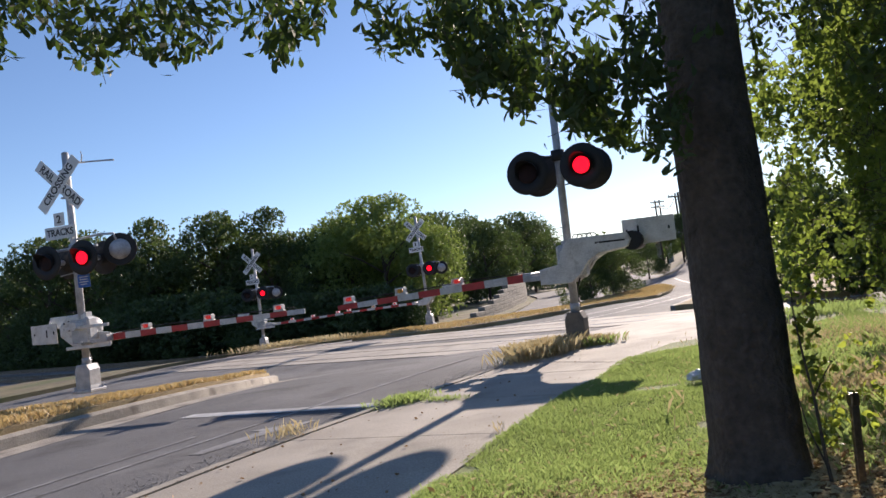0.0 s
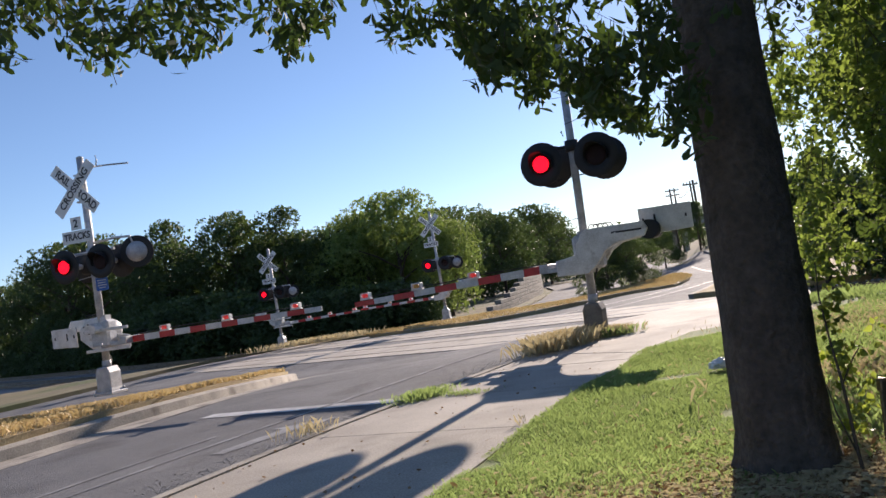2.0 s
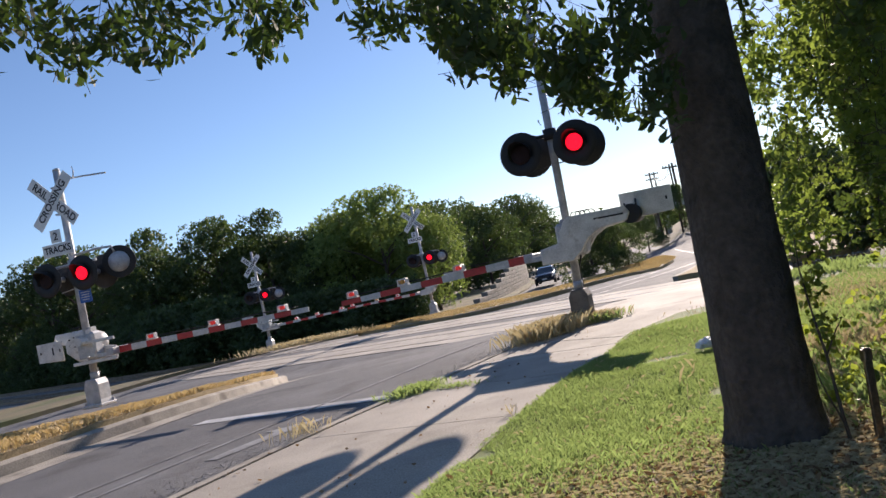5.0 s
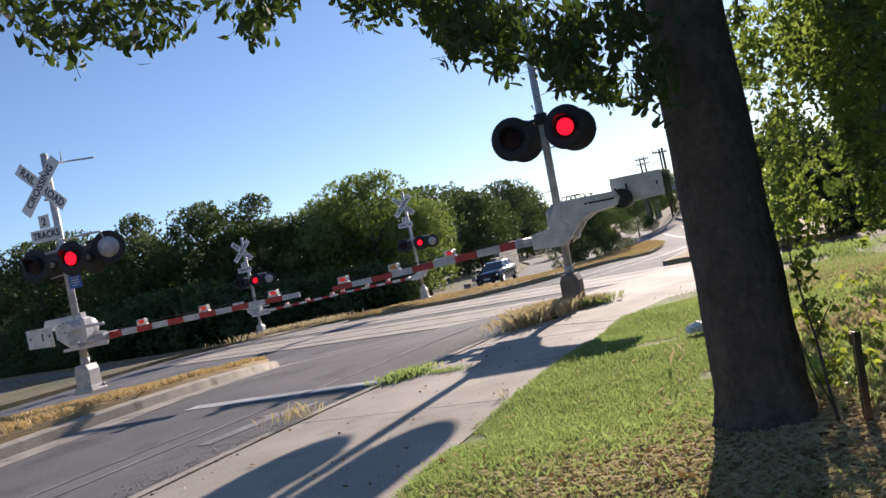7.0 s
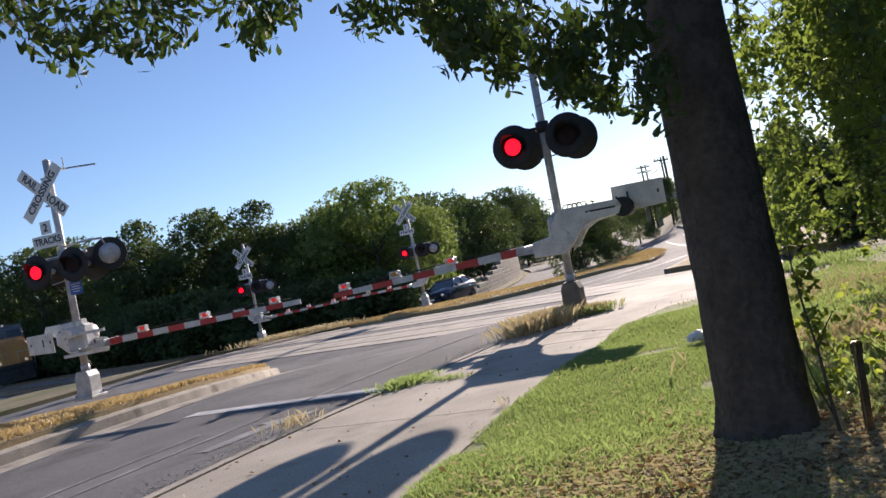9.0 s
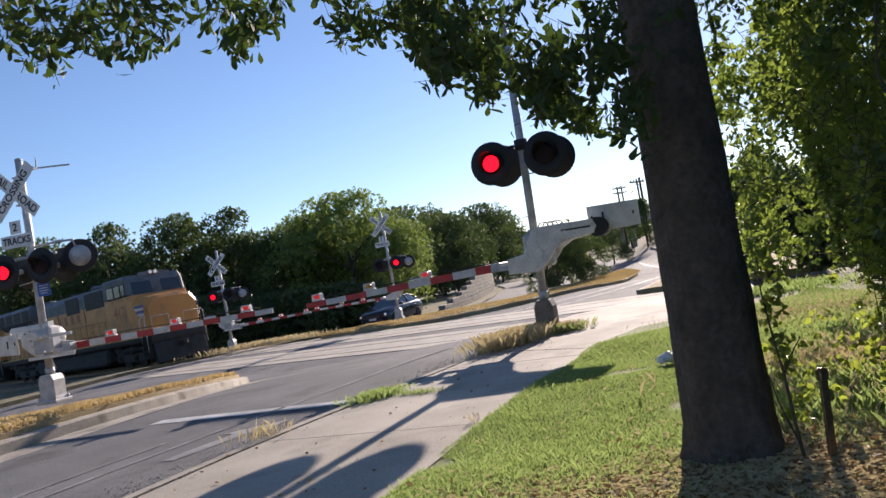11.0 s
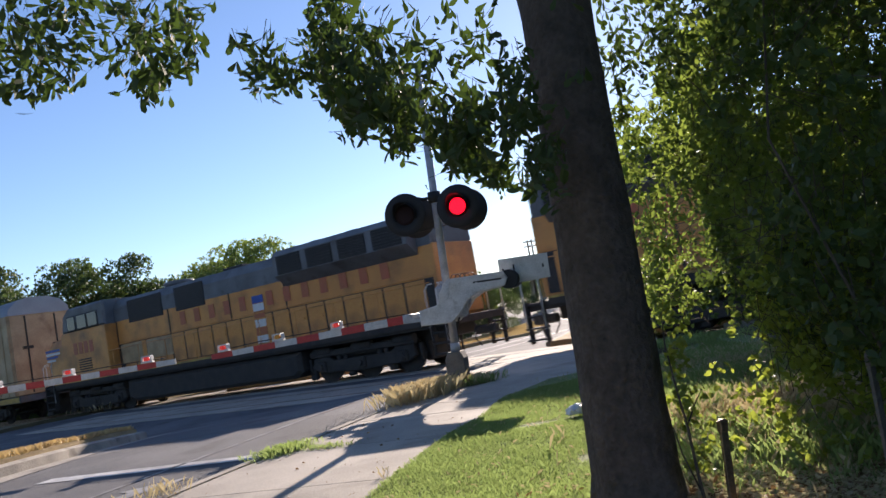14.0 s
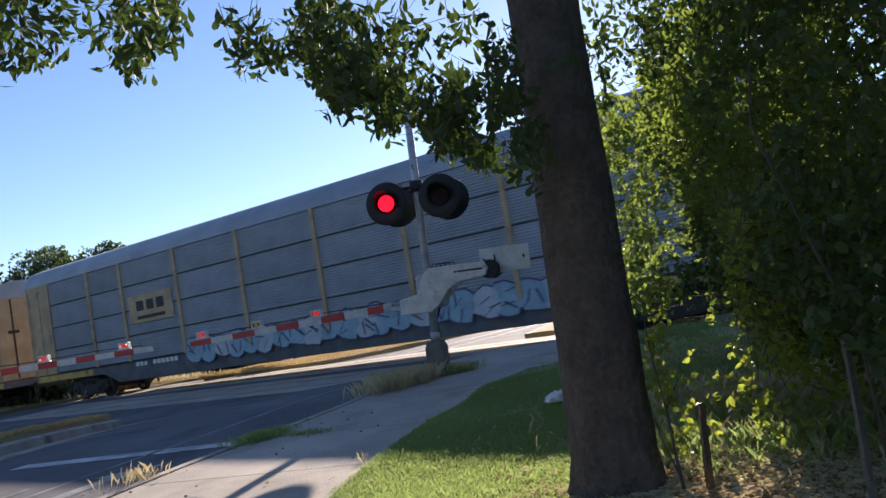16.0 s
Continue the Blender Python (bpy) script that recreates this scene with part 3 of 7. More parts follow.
verts, faces = [], []
for i in range(9000):
    k = rng.randrange(24, 54)
    p = KERB_R[k].lerp(KERB_R[k + 1], rng.random())
    d = (KERB_R[k + 1] - KERB_R[k]).normalized()
    w = abs(rng.gauss(0, 0.38)) + 0.01
    c = Vector((p.x - d.y * w, p.y + d.x * w))
    r = rng.uniform(0.003, 0.009)
    z = gz(c.x, c.y) + ROAD + r * 0.4
    b0 = len(verts)
    for dx, dy, dz in ((1, 0, 0), (-0.6, 0.9, 0.1), (-0.6, -0.9, -0.1), (0.1, 0.1, 0.9)):
        verts.append((c.x + (dx + rng.uniform(-0.3, 0.3)) * r, c.y + (dy + rng.uniform(-0.3, 0.3)) * r, z + dz * r))
    faces += [(b0, b0 + 1, b0 + 3), (b0 + 1, b0 + 2, b0 + 3), (b0 + 2, b0, b0 + 3)]
me = bpy.data.meshes.new("gutter_grit")
me.from_pydata(verts, [], faces)
me.materials.append(BALLAST)
tagged(new("gutter_grit", me), "loose grit along the road's edge", "grit", kind="stuff")

# crossing surface: concrete panels between and beside the rails, across the road
crossing = tagged(new("crossing_surface"), "concrete panels of the level crossing flush with the rails", "crossing", kind="structure")
for off in (0.0, 4.3):
    for a, b in ((-0.70, 0.70), (-1.6, -0.81), (0.81, 1.6)):
        for k in range(10):
            s0, s1 = -14 + k * 2.4, -14 + k * 2.4 + 2.385
            bm = bmesh.new()
            vs = []
            for s, u in ((s0, a), (s1, a), (s1, b), (s0, b)):
                vs.append(bm.verts.new(track_point(s, off + u, 0.0)))
            f = bm.faces.new(vs)
            r = bmesh.ops.extrude_face_region(bm, geom=[f])
            bmesh.ops.translate(bm, verts=[v for v in r["geom"] if isinstance(v, bmesh.types.BMVert)], vec=(0, 0, -0.2))
            bmesh.ops.recalc_face_normals(bm, faces=bm.faces)
            part("panel", bm, CONCRETE, crossing)
bm = bmesh.new()
rows = []
for i in range(20):
    s = -16 + 26 * i / 19
    rows.append([bm.verts.new(track_point(s, u, w)) for u, w in ((-3.4, -0.16), (-1.62, -0.015), (0, -0.08), (1.62, -0.015), (2.15, -0.02), (2.68, -0.015), (4.3, -0.08), (5.92, -0.015), (7.8, -0.16))])
for a, b in zip(rows, rows[1:]):
    for j in range(8):
        bm.faces.new((a[j], b[j], b[j + 1], a[j + 1])).smooth = True
bmesh.ops.recalc_face_normals(bm, faces=bm.faces)
part("approach", bm, ASPHALT, crossing)

# ---- crossing signals ----
LAMPS = []      # lit lenses: object, rest place, which lamp of the pair, timing


def octo(w, h):
    return [(-w / 2, -h / 2), (w / 2, -h / 2), (w / 2, h / 2), (-w / 2, h / 2)]


def lamp_head(parent, x, z, face, side, timing, r=0.31):
    """A flashing lamp: round black shield, hood, lens. face -1: towards the road users on this side, 1: away."""
    bm = bmesh.new()
    q = pose(x, 0.27 * face, z, 90 if face < 0 else -90, 0, 0)
    lathe(bm, [(0.05, -0.14), (0.15, -0.12), (0.16, -0.01), (r, 0.0), (r + 0.006, 0.012), (r, 0.02), (0.155, 0.022), (0.15, 0.012)], q, 28)
    # hood over the lens
    ring0, ring1 = [], []
    for i in range(15):
        a = math.pi * (i / 14 * 1.3 - 0.15)
        ring0.append(bm.verts.new(q @ Vector((0.165 * math.cos(a), (0.165 * math.sin(a)) * (1 if face > 0 else 1), 0.02))))
        ring1.append(bm.verts.new(q @ Vector((0.165 * math.cos(a), 0.165 * math.sin(a), 0.02 + 0.24 * max(0.25, math.sin(a))))))
    for i in range(14):
        bm.faces.new((ring0[i], ring0[i + 1], ring1[i + 1], ring1[i]))
    head = part("lamp", bm, BLACKP, parent, "round black lamp shield with hood")
    bm = bmesh.new()
    lathe(bm, [(0.147, 0.012), (0.147, 0.026), (0.11, 0.036), (0.05, 0.041)], q, 24)
    part("lens", bm, LENS_OFF, head)
    if timing is not None:
        bm = bmesh.new()
        cell = 0.0135
        for i in range(-11, 12):
            for j in range(-11, 12):
                px, py = (i + 0.5 * (j % 2)) * cell, j * cell * 0.9
                if px * px + py * py < 0.118 ** 2:
                    lathe(bm, [(0.006, 0.0), (0.006, 0.004), (0.003, 0.007)], Matrix.Translation((px, py, 0.036)), 5)
        lathe(bm, [(0.12, 0.026), (0.12, 0.034), (0.1, 0.036)], None, 24)
        bmesh.ops.transform(bm, matrix=Matrix.Translation((0, 0, 0.01)), verts=bm.verts)
        bmesh.ops.transform(bm, matrix=q, verts=bm.verts)
        led = part("lit_lens", bm, LENS_ON, head, "glowing red diode array")
        LAMPS.append((led, face, side, timing))
    return head


def crossing_signal(base, heading, arm_side, arm_len, label, timing, lean=(0, 0), height=4.45, side_lamp=False, blue=False, boards=True, top_rod=False, arm_z=1.06, arm_tilt=0.0, plaque=True, plate_dz=0.0, foot=None, lamp_z=2.56, sign_shift=(0.0, 0.0), slim=1.0, pitch=0.405, lights=(0.3, 0.6, 0.955)):
    sg = thing("crossing_signal", pose(base[0], base[1], base[2], lean[0], lean[1], -heading), label, "crossing signal", "crossing signals")
    bm = bmesh.new()
    plate(bm, [(-0.21, 0), (0.21, 0), (0.19, 0.12), (0.19, 0.4), (0.13, 0.5), (-0.13, 0.5), (-0.19, 0.4), (-0.19, 0.12)], -0.18, 0.18, None, 0.015)
    box(bm, (0, 0, 0.02), (0.5, 0.5, 0.06), None, 0.01)
    for i in (-1, 1):
        for j in (-1, 1):
            tube(bm, (0.2 * i, 0.2 * j, 0.03), (0.2 * i, 0.2 * j, 0.11), 0.02, None, 6)
    bmesh.ops.scale(bm, vec=(slim, slim, 1), verts=bm.verts)
    part("junction_box", bm, foot or GALV, sg, "bolted cast junction box at the foot")
    bm = bmesh.new()
    tube(bm, (0, 0, 0.4), (0, 0, height), 0.08 * slim, 0.075 * slim, 18)
    lathe(bm, [(0.095 * slim, 0.5), (0.095 * slim, 0.62)], None, 16)
    lathe(bm, [(0.08 * slim, height), (0.07 * slim, height + 0.03), (0.02, height + 0.05)], None, 16)
    part("mast", bm, GALV, sg)
    # lamps on a cross bar
    bm = bmesh.new()
    tube(bm, (-0.5, 0, lamp_z +0.22), (0.5, 0, lamp_z +0.22), 0.026, None, 8)
    lathe(bm, [(0.1, lamp_z +0.14), (0.1, lamp_z +0.30)], None, 14)
    for x in (-0.4, 0.4):
        tube(bm, (x, 0, lamp_z +0.22), (x, 0, lamp_z +0.06), 0.022, None, 8)
        tube(bm, (x, -0.2, lamp_z), (x, 0.2, lamp_z), 0.05, None, 8)
    pipe(bm, [(0.05, 0.04, lamp_z -0.21), (0.2, 0.05, lamp_z -0.20), (0.34, 0.05, lamp_z -0.13), (0.4, 0.02, lamp_z -0.06)], 0.01, 6)
    pipe(bm, [(-0.05, 0.04, lamp_z -0.21), (-0.2, 0.05, lamp_z -0.23), (-0.42, 0.05, lamp_z -0.25)], 0.01, 6)
    part("cross_bar", bm, BLACKP if not side_lamp else GALV, sg)
    for x in (-0.4, 0.4):
        lamp_head(sg, x, lamp_z, -1, 1 if x > 0 else 0, timing)
        lamp_head(sg, x, lamp_z, 1, 1 if x > 0 else 0, None)
    if side_lamp:
        bm = bmesh.new()
        pipe(bm, [(0.05, 0.0, 2.8), (0.45, 0.1, 2.84), (0.78, 0.12, 2.82), (0.82, 0.12, 2.7)], 0.022, 8)
        part("side_bracket", bm, GALV, sg)
        bm = bmesh.new()
        q = pose(0.86, 0.16, 2.52, 90, 0, 24)
        lathe(bm, [(0.06, -0.14), (0.16, -0.1), (0.3, 0.0), (0.3, 0.012), (0.29, 0.02)], q, 26)
        hd = part("lamp", bm, BLACKP, sg, "side lamp turned away")
        bm = bmesh.new()
        lathe(bm, [(0.19, 0.022), (0.19, 0.03), (0.12, 0.07), (0.04, 0.085)], q, 22)
        part("back_cover", bm, GALV, hd, "pale grey domed cover")
    # crossbuck
    if boards:
        cz = height - 0.62 + sign_shift[1]
        for ang, txt in ((45, None), (-45, None)):
            m = pose(-0.06 + sign_shift[0], -0.1 - (0.012 if ang < 0 else 0), cz, 0, ang, 0)
            bm = bmesh.new()
            plate(bm, octo(1.22, 0.23), -0.006, 0.006, m, 0.002)
            bd = part("crossbuck_board", bm, SIGNW, sg, "white crossbuck board with black letters")
            face = m @ pose(0, -0.009, 0, 90, 0, 0)
            if ang > 0:
                for word, dx in (("RAIL", -0.33), ("ROAD", 0.33)):
                    text_mesh("lettering", word, 0.2, LETTER, bd, face @ Matrix.Translation((dx, 0, 0)), 0.9, 0.004)
            else:
                text_mesh("lettering", "CROSSING", 0.19, LETTER, bd, face, 1.02, 0.004)
        for dz in (-0.25, 0.25):
            bm = bmesh.new()
            box(bm, (0, -0.05, cz + dz), (0.22, 0.1, 0.03), None, 0.004)
            part("sign_clamp", bm, GALV, sg)
        if plaque:
            z2 = cz - 0.76
            bm = bmesh.new()
            plate(bm, octo(0.23, 0.24), -0.006, 0.006, pose(-0.14 + sign_shift[0], -0.1, z2 + 0.125), 0.002)
            plate(bm, octo(0.68, 0.23), -0.006, 0.006, pose(-0.14 + sign_shift[0], -0.1, z2 - 0.12), 0.002)
            pq = part("track_count_plaque", bm, SIGNW, sg, "white inverted-T plaque with black letters")
            text_mesh("lettering", "2", 0.2, LETTER, pq, pose(-0.14 + sign_shift[0], -0.11, z2 + 0.12, 90, 0, 0), 1.0, 0.004)
            text_mesh("lettering", "TRACKS", 0.175, LETTER, pq, pose(-0.14 + sign_shift[0], -0.11, z2 - 0.12, 90, 0, 0), 0.92, 0.004)
            bm = bmesh.new()
            box(bm, (-0.02, -0.055, z2 - 0.02), (0.2, 0.08, 0.03), None, 0.004)
            part("sign_clamp", bm, GALV, sg)
    if blue:
        bm = bmesh.new()
        plate(bm, octo(0.27, 0.24), -0.004, 0.004, pose(0.19, -0.07, 2.02), 0.002)
        bs = part("blue_plaque", bm, BLUE, sg, "small blue emergency notice")
        bm = bmesh.new()
        for k, w in enumerate((0.2, 0.17, 0.2, 0.14)):
            box(bm, (0.19, -0.0765, 2.09 - 0.045 * k), (w, 0.002, 0.016))
        part("writing_bars", bm, WHITET, bs)
    if top_rod:
        bm = bmesh.new()
        pipe(bm, [(0.06, 0, height - 0.2), (0.25, 0, height - 0.2), (0.55, 0, height - 0.22), (1.05, 0, height - 0.27)], 0.016, 6)
        pipe(bm, [(0.34, 0, height - 0.2), (0.37, 0, height - 0.08), (0.35, 0, height)], 0.012, 6)
        part("top_rod", bm, GALV, sg)
    # gate mechanism; drawn for an arm that reaches to -x, mirrored for the other hand
    k = -arm_side
    z0 = arm_z + 0.27
    pa, pb = (0.8, 1.52) if arm_side < 0 else (0.62, 1.2)
    crank = [(-0.4, -0.18), (-0.12, -0.13), (0.0, 0.16), (0.08, 0.22), (0.9, 0.22), (0.95, 0.12), (0.9, 0.02), (0.5, -0.03), (0.34, -0.12), (0.2, -0.3), (0.06, -0.41), (-0.4, -0.4)]
    bm = bmesh.new()
    for y0 in ((-0.24, 0.2) if arm_side < 0 else (0.2,)):
        plate(bm, [(x * k, z + z0) for x, z in crank][::k], y0, y0 + 0.05, None, 0.012)
    tube(bm, (0.0, -0.26, z0), (0.0, 0.27, z0), 0.075, None, 16)
    for x, z in ((0.06, 0.08), (-0.3, -0.29), (0.5, 0.1), (-0.15, -0.29)):
        tube(bm, (x * k, -0.255, z + z0), (x * k, -0.235, z + z0), 0.022, None, 6)
    crank_ob = part("gate_crank", bm, WHITEP, sg, "white cast counterweight crank")
    if arm_side < 0:
        bm = bmesh.new()
        box(bm, (0.66 * k, -0.2425, z0 + 0.12), (0.42, 0.006, 0.025), None, 0.002)
        part("slot", bm, BLACKP, crank_ob)
        bm = bmesh.new()
        tube(bm, (0.95 * k, -0.2, z0 + 0.1), (0.95 * k, 0.26, z0 + 0.1), 0.135, None, 18)
        part("counterweight", bm, BLACKP, sg)
    else:
        bm = bmesh.new()
        plate(bm, [(0.12, z0 + 0.24), (-0.28, z0 + 0.2), (-0.5, z0 + 0.02), (-0.5, z0 - 0.16), (-0.25, z0 - 0.36), (0.0, z0 - 0.42), (0.12, z0 - 0.3)], -0.06, 0.16, None, 0.04)
        fr = part("mechanism_cover", bm, WHITEP, sg, "pale rounded mechanism cover")
        for j in range(5):
            a = 2 * math.pi * j / 5
            bm = bmesh.new()
            tube(bm, (-0.28 + 0.09 * math.cos(a), -0.075, z0 + 0.02 + 0.09 * math.sin(a)), (-0.28 + 0.09 * math.cos(a), -0.055, z0 + 0.02 + 0.09 * math.sin(a)), 0.014, None, 6)
            part("bolt", bm, BLACKP, fr)
        for dz in (0.03, -0.33):
            bm = bmesh.new()
            box(bm, (0.25, -0.2, z0 + dz - 0.06), (0.95, 0.05, 0.055), None, 0.006)
            part("bracket_bar", bm, WHITEP, sg, "pale bracket bar")
    bm = bmesh.new()
    plate(bm, [(x * k, z + z0) for x, z in ((pa, 0.02 + plate_dz), (pb, 0.05 + plate_dz), (pb, 0.4 + plate_dz), (pa, 0.4 + plate_dz))][::k], 0.02, 0.045, None, 0.004)
    wp = part("counterweight_plate", bm, WHITEP, sg, "flat pale counterweight plate")
    for x, h in ((pa + 0.06, 0.06), (pa + 0.22, 0.14), (pb - 0.08, 0.05)):
        bm = bmesh.new()
        box(bm, (x * k, 0.016, z0 + 0.23 + plate_dz), (0.025, 0.012, h), None, 0.004)
        part("slot", bm, BLACKP, wp)
    bm = bmesh.new()
    box(bm, (0.03 * k, 0.06, z0 - 0.1), (0.42, 0.26, 0.5), None, 0.04)
    lathe(bm, [(0.19, -0.15), (0.2, -0.1), (0.2, 0.1), (0.17, 0.16)], pose(0.1 * k, 0.28, z0 - 0.05, 90, 0, 0), 20)
    box(bm, (0.05 * k, 0.06, z0 + 0.18), (0.3, 0.2, 0.06), None, 0.02)
    mech = part("gate_mechanism", bm, GALV, sg, "grey gate motor housing")
    for i in range(4):
        bm = bmesh.new()
        a = (0.1 + 0.07 * i) * k
        pipe(bm, [(a - 0.05, 0.02, z0 + 0.2), (a, 0.0, z0 + 0.28), (a + 0.1, 0.0, z0 + 0.27), (a + 0.14, 0.02, z0 + 0.2)], 0.008, 5)
        part("cable", bm, BLACKP, mech)
    bm = bmesh.new()
    pipe(bm, [(0.1 * k, 0.1, z0 - 0.35), (0.02 * k, 0.13, z0 - 0.55), (0.05, 0.09, 0.6), (0.04, 0.05, 0.45)], 0.014, 6)
    part("cable", bm, BLACKP, mech)
    bm = bmesh.new()
    for y in (-0.2, 0.22):
        box(bm, (-0.46 * k, y, arm_z - 0.03), (0.3, 0.04, 0.07), None, 0.006)
    box(bm, (-0.6 * k, 0, arm_z), (0.14, 0.44, 0.13), None, 0.01)
    part("arm_clamp", bm, GALV, sg)
    # arm with red and white bands, and its lights
    arm = new("gate_arm")
    arm.parent = sg
    arm["label"] = "gate arm banded red and white, lowered"
    arm.location = (-0.6 * k, -0.02, arm_z)
    arm.rotation_euler = (0, radians(arm_tilt) * k, 0)
    L = arm_len - 0.6
    n = round(L / pitch)
    for i in range(n):
        a, b = L * i / n, L * (i + 1) / n
        ha, hb = 0.06 - 0.018 * i / n, 0.06 - 0.018 * (i + 1) / n
        bm = bmesh.new()
        plate(bm, [(-a * k, -ha), (-b * k + 0.001 * k, -hb), (-b * k + 0.001 * k, hb), (-a * k, ha)][::-k], -0.02, 0.02, None, 0.003)
        part("band", bm, REDT if (n - 1 - i) % 2 == (0 if arm_side < 0 else 1) else WHITET, arm)
    bm = bmesh.new()
    pipe(bm, [(-0.1 * k, 0.03, 0.075), (-L * 0.3 * k, 0.035, 0.1), (-L * 0.5 * k, 0.035, 0.085), (-L * 0.75 * k, 0.035, 0.1), (-(L - 0.2) * k, 0.035, 0.08)], 0.008, 5)
    part("light_cable", bm, BLACKP, arm)
    for i, fr in enumerate(lights):
        x = -(L * fr - 0.08) * k
        bm = bmesh.new()
        plate(bm, [(x - 0.1, 0.05), (x + 0.1, 0.05), (x + 0.09, 0.085), (x - 0.09, 0.085)], -0.045, 0.045, None, 0.006)
        box(bm, (x, 0, 0.155), (0.15, 0.1, 0.02), None, 0.004)
        for sx in (-0.075, 0.075):
            box(bm, (x + sx, 0, 0.12), (0.02, 0.1, 0.07), None, 0.004)
        al = part("arm_light", bm, WHITEP, arm, "white arm light housing")
        bm = bmesh.new()
        tube(bm, (x, -0.056, 0.115), (x, 0.056, 0.115), 0.034, None, 12)
        part("lens", bm, AMBERLENS if (arm_side < 0 and i == 1) else ARMLENS, al)
    return sg


PERIOD_A, PERIOD_B = (1.5, 1.188), (1.5, 1.2)
crossing_signal((1.77, 11.4, 0.0), 24, -1, 3.98, "galvanised crossing signal with flashing lamps beside the pavement", PERIOD_A, (0, 1.9), 4.6, arm_tilt=-3.2, boards=False, foot=FOOTM, slim=0.74, pitch=0.375, lights=(0.375, 0.67, 0.955))
crossing_signal((-6.76, 14.41, 0.11), 16, 1, 4.5, "crossing signal with crossbuck and blue notice on the dry median", PERIOD_A, (0, 0.8), 4.4, side_lamp=True, blue=True, top_rod=True, arm_z=0.94, arm_tilt=0.7, plate_dz=-0.3, lamp_z=2.42, sign_shift=(-0.05, 0.06), slim=0.84, pitch=0.325, lights=(0.22, 0.55, 0.9))
crossing_signal((-8.87, 36.8, -0.61), 14, 1, 4.1, "distant crossing signal beside the trees", PERIOD_A, (0, -0.3), 4.65, side_lamp=True, arm_tilt=0.5, slim=0.85)
crossing_signal((-1.02, 36.12, -0.54), 14, -1, 4.1, "distant crossing signal on the far median", PERIOD_B, (0, -0.5), 5.0, side_lamp=True, arm_tilt=0.5, slim=0.85)

# ---- the train ----
TRAIN = []


def wheelset(name, r, parent, x, gauge=0.75, half=False):
    bm = bmesh.new()
    for sy in (-1, 1):
        q = pose(x, sy * gauge, r, 90 * sy, 0, 0)
        lathe(bm, [(r + 0.03, -0.06), (r + 0.03, -0.035), (r, -0.03), (r - 0.01, 0.07), (r - 0.08, 0.07), (r - 0.1, 0.03), (0.16, 0.02), (0.14, 0.09), (0.05, 0.1)], q, 28)
    tube(bm, (x, -gauge, r), (x, gauge, r), 0.09, None, 10)
    return part(name, bm, DARK, parent)


def truck(parent, x, axles, r, pitch, name="bogie"):
    bm = bmesh.new()
    half = pitch * (axles - 1) / 2
    for sy in (-1, 1):
        y = sy * 1.05
        o = [(x - half - 0.45, r - 0.02), (x - half - 0.4, r + 0.3), (x - half + 0.3, r + 0.34), (x - half + 0.5, r + 0.18), (x + half - 0.5, r + 0.18), (x + half - 0.3, r + 0.34), (x + half + 0.4, r + 0.3), (x + half + 0.45, r - 0.02), (x + half + 0.1, r - 0.2), (x + half - 0.4, r - 0.2), (x, r - 0.26), (x - half + 0.4, r - 0.2), (x - half - 0.1, r - 0.2)]
        plate(bm, o, y - 0.09, y + 0.09, None, 0.03)
        for a in range(axles):
            ax = x - half + pitch * a
            box(bm, (ax, y + sy * 0.1, r), (0.34, 0.16, 0.36), None, 0.04)
            tube(bm, (ax, y + sy * 0.16, r), (ax, y + sy * 0.26, r), 0.11, 0.09, 12)
        for a in range(axles - 1):
            for d in (-0.14, 0.14):
                ax = x - half + pitch * (a + 0.5) + d
                tube(bm, (ax, y, r + 0.0), (ax, y, r + 0.34), 0.085, None, 10)
        for ex in (x - half - 0.62, x + half + 0.62):
            tube(bm, (ex, y, r - 0.2), (ex, y, r + 0.3), 0.05, None, 8)
    box(bm, (x, 0, r + 0.35), (half * 1.2, 2.1, 0.25), None, 0.04)
    if axles == 3:
        box(bm, (x, 0, r + 0.12), (half * 2 + 1.3, 1.2, 0.75), None, 0.05)
        for sy in (-1, 1):
            for a in range(axles):
                ax = x - half + pitch * a
                box(bm, (ax + 0.62, sy * 0.95, r - 0.14), (0.3, 0.2, 0.5), None, 0.05)
                tube(bm, (ax - 0.5, sy * 1.12, r + 0.5), (ax + 0.3, sy * 1.12, r + 0.5), 0.13, None, 10)
            box(bm, (x, sy * 1.1, r + 0.42), (half * 2 + 1.0, 0.2, 0.2), None, 0.03)
    tk = part(name, bm, DARK, parent, "grimy cast bogie frame")
    for a in range(axles):
        wheelset("wheelset", r, tk, x - half + pitch * a)


def handrail(bm, pts, r=0.018):
    pipe(bm, pts, r, 6)


# x moved to fit the camera's view: longer hood, shorter nose and rear platform
def fit_length(x, short=True):
    if x > -4.5 and short:
        return -4.5 + (x + 4.5) * 0.66
    if x > -6.3:
        return x
    return -6.3 + (x + 6.3) * 1.13 if x > -21.2 else -23.14 + (x + 21.2) * 0.6


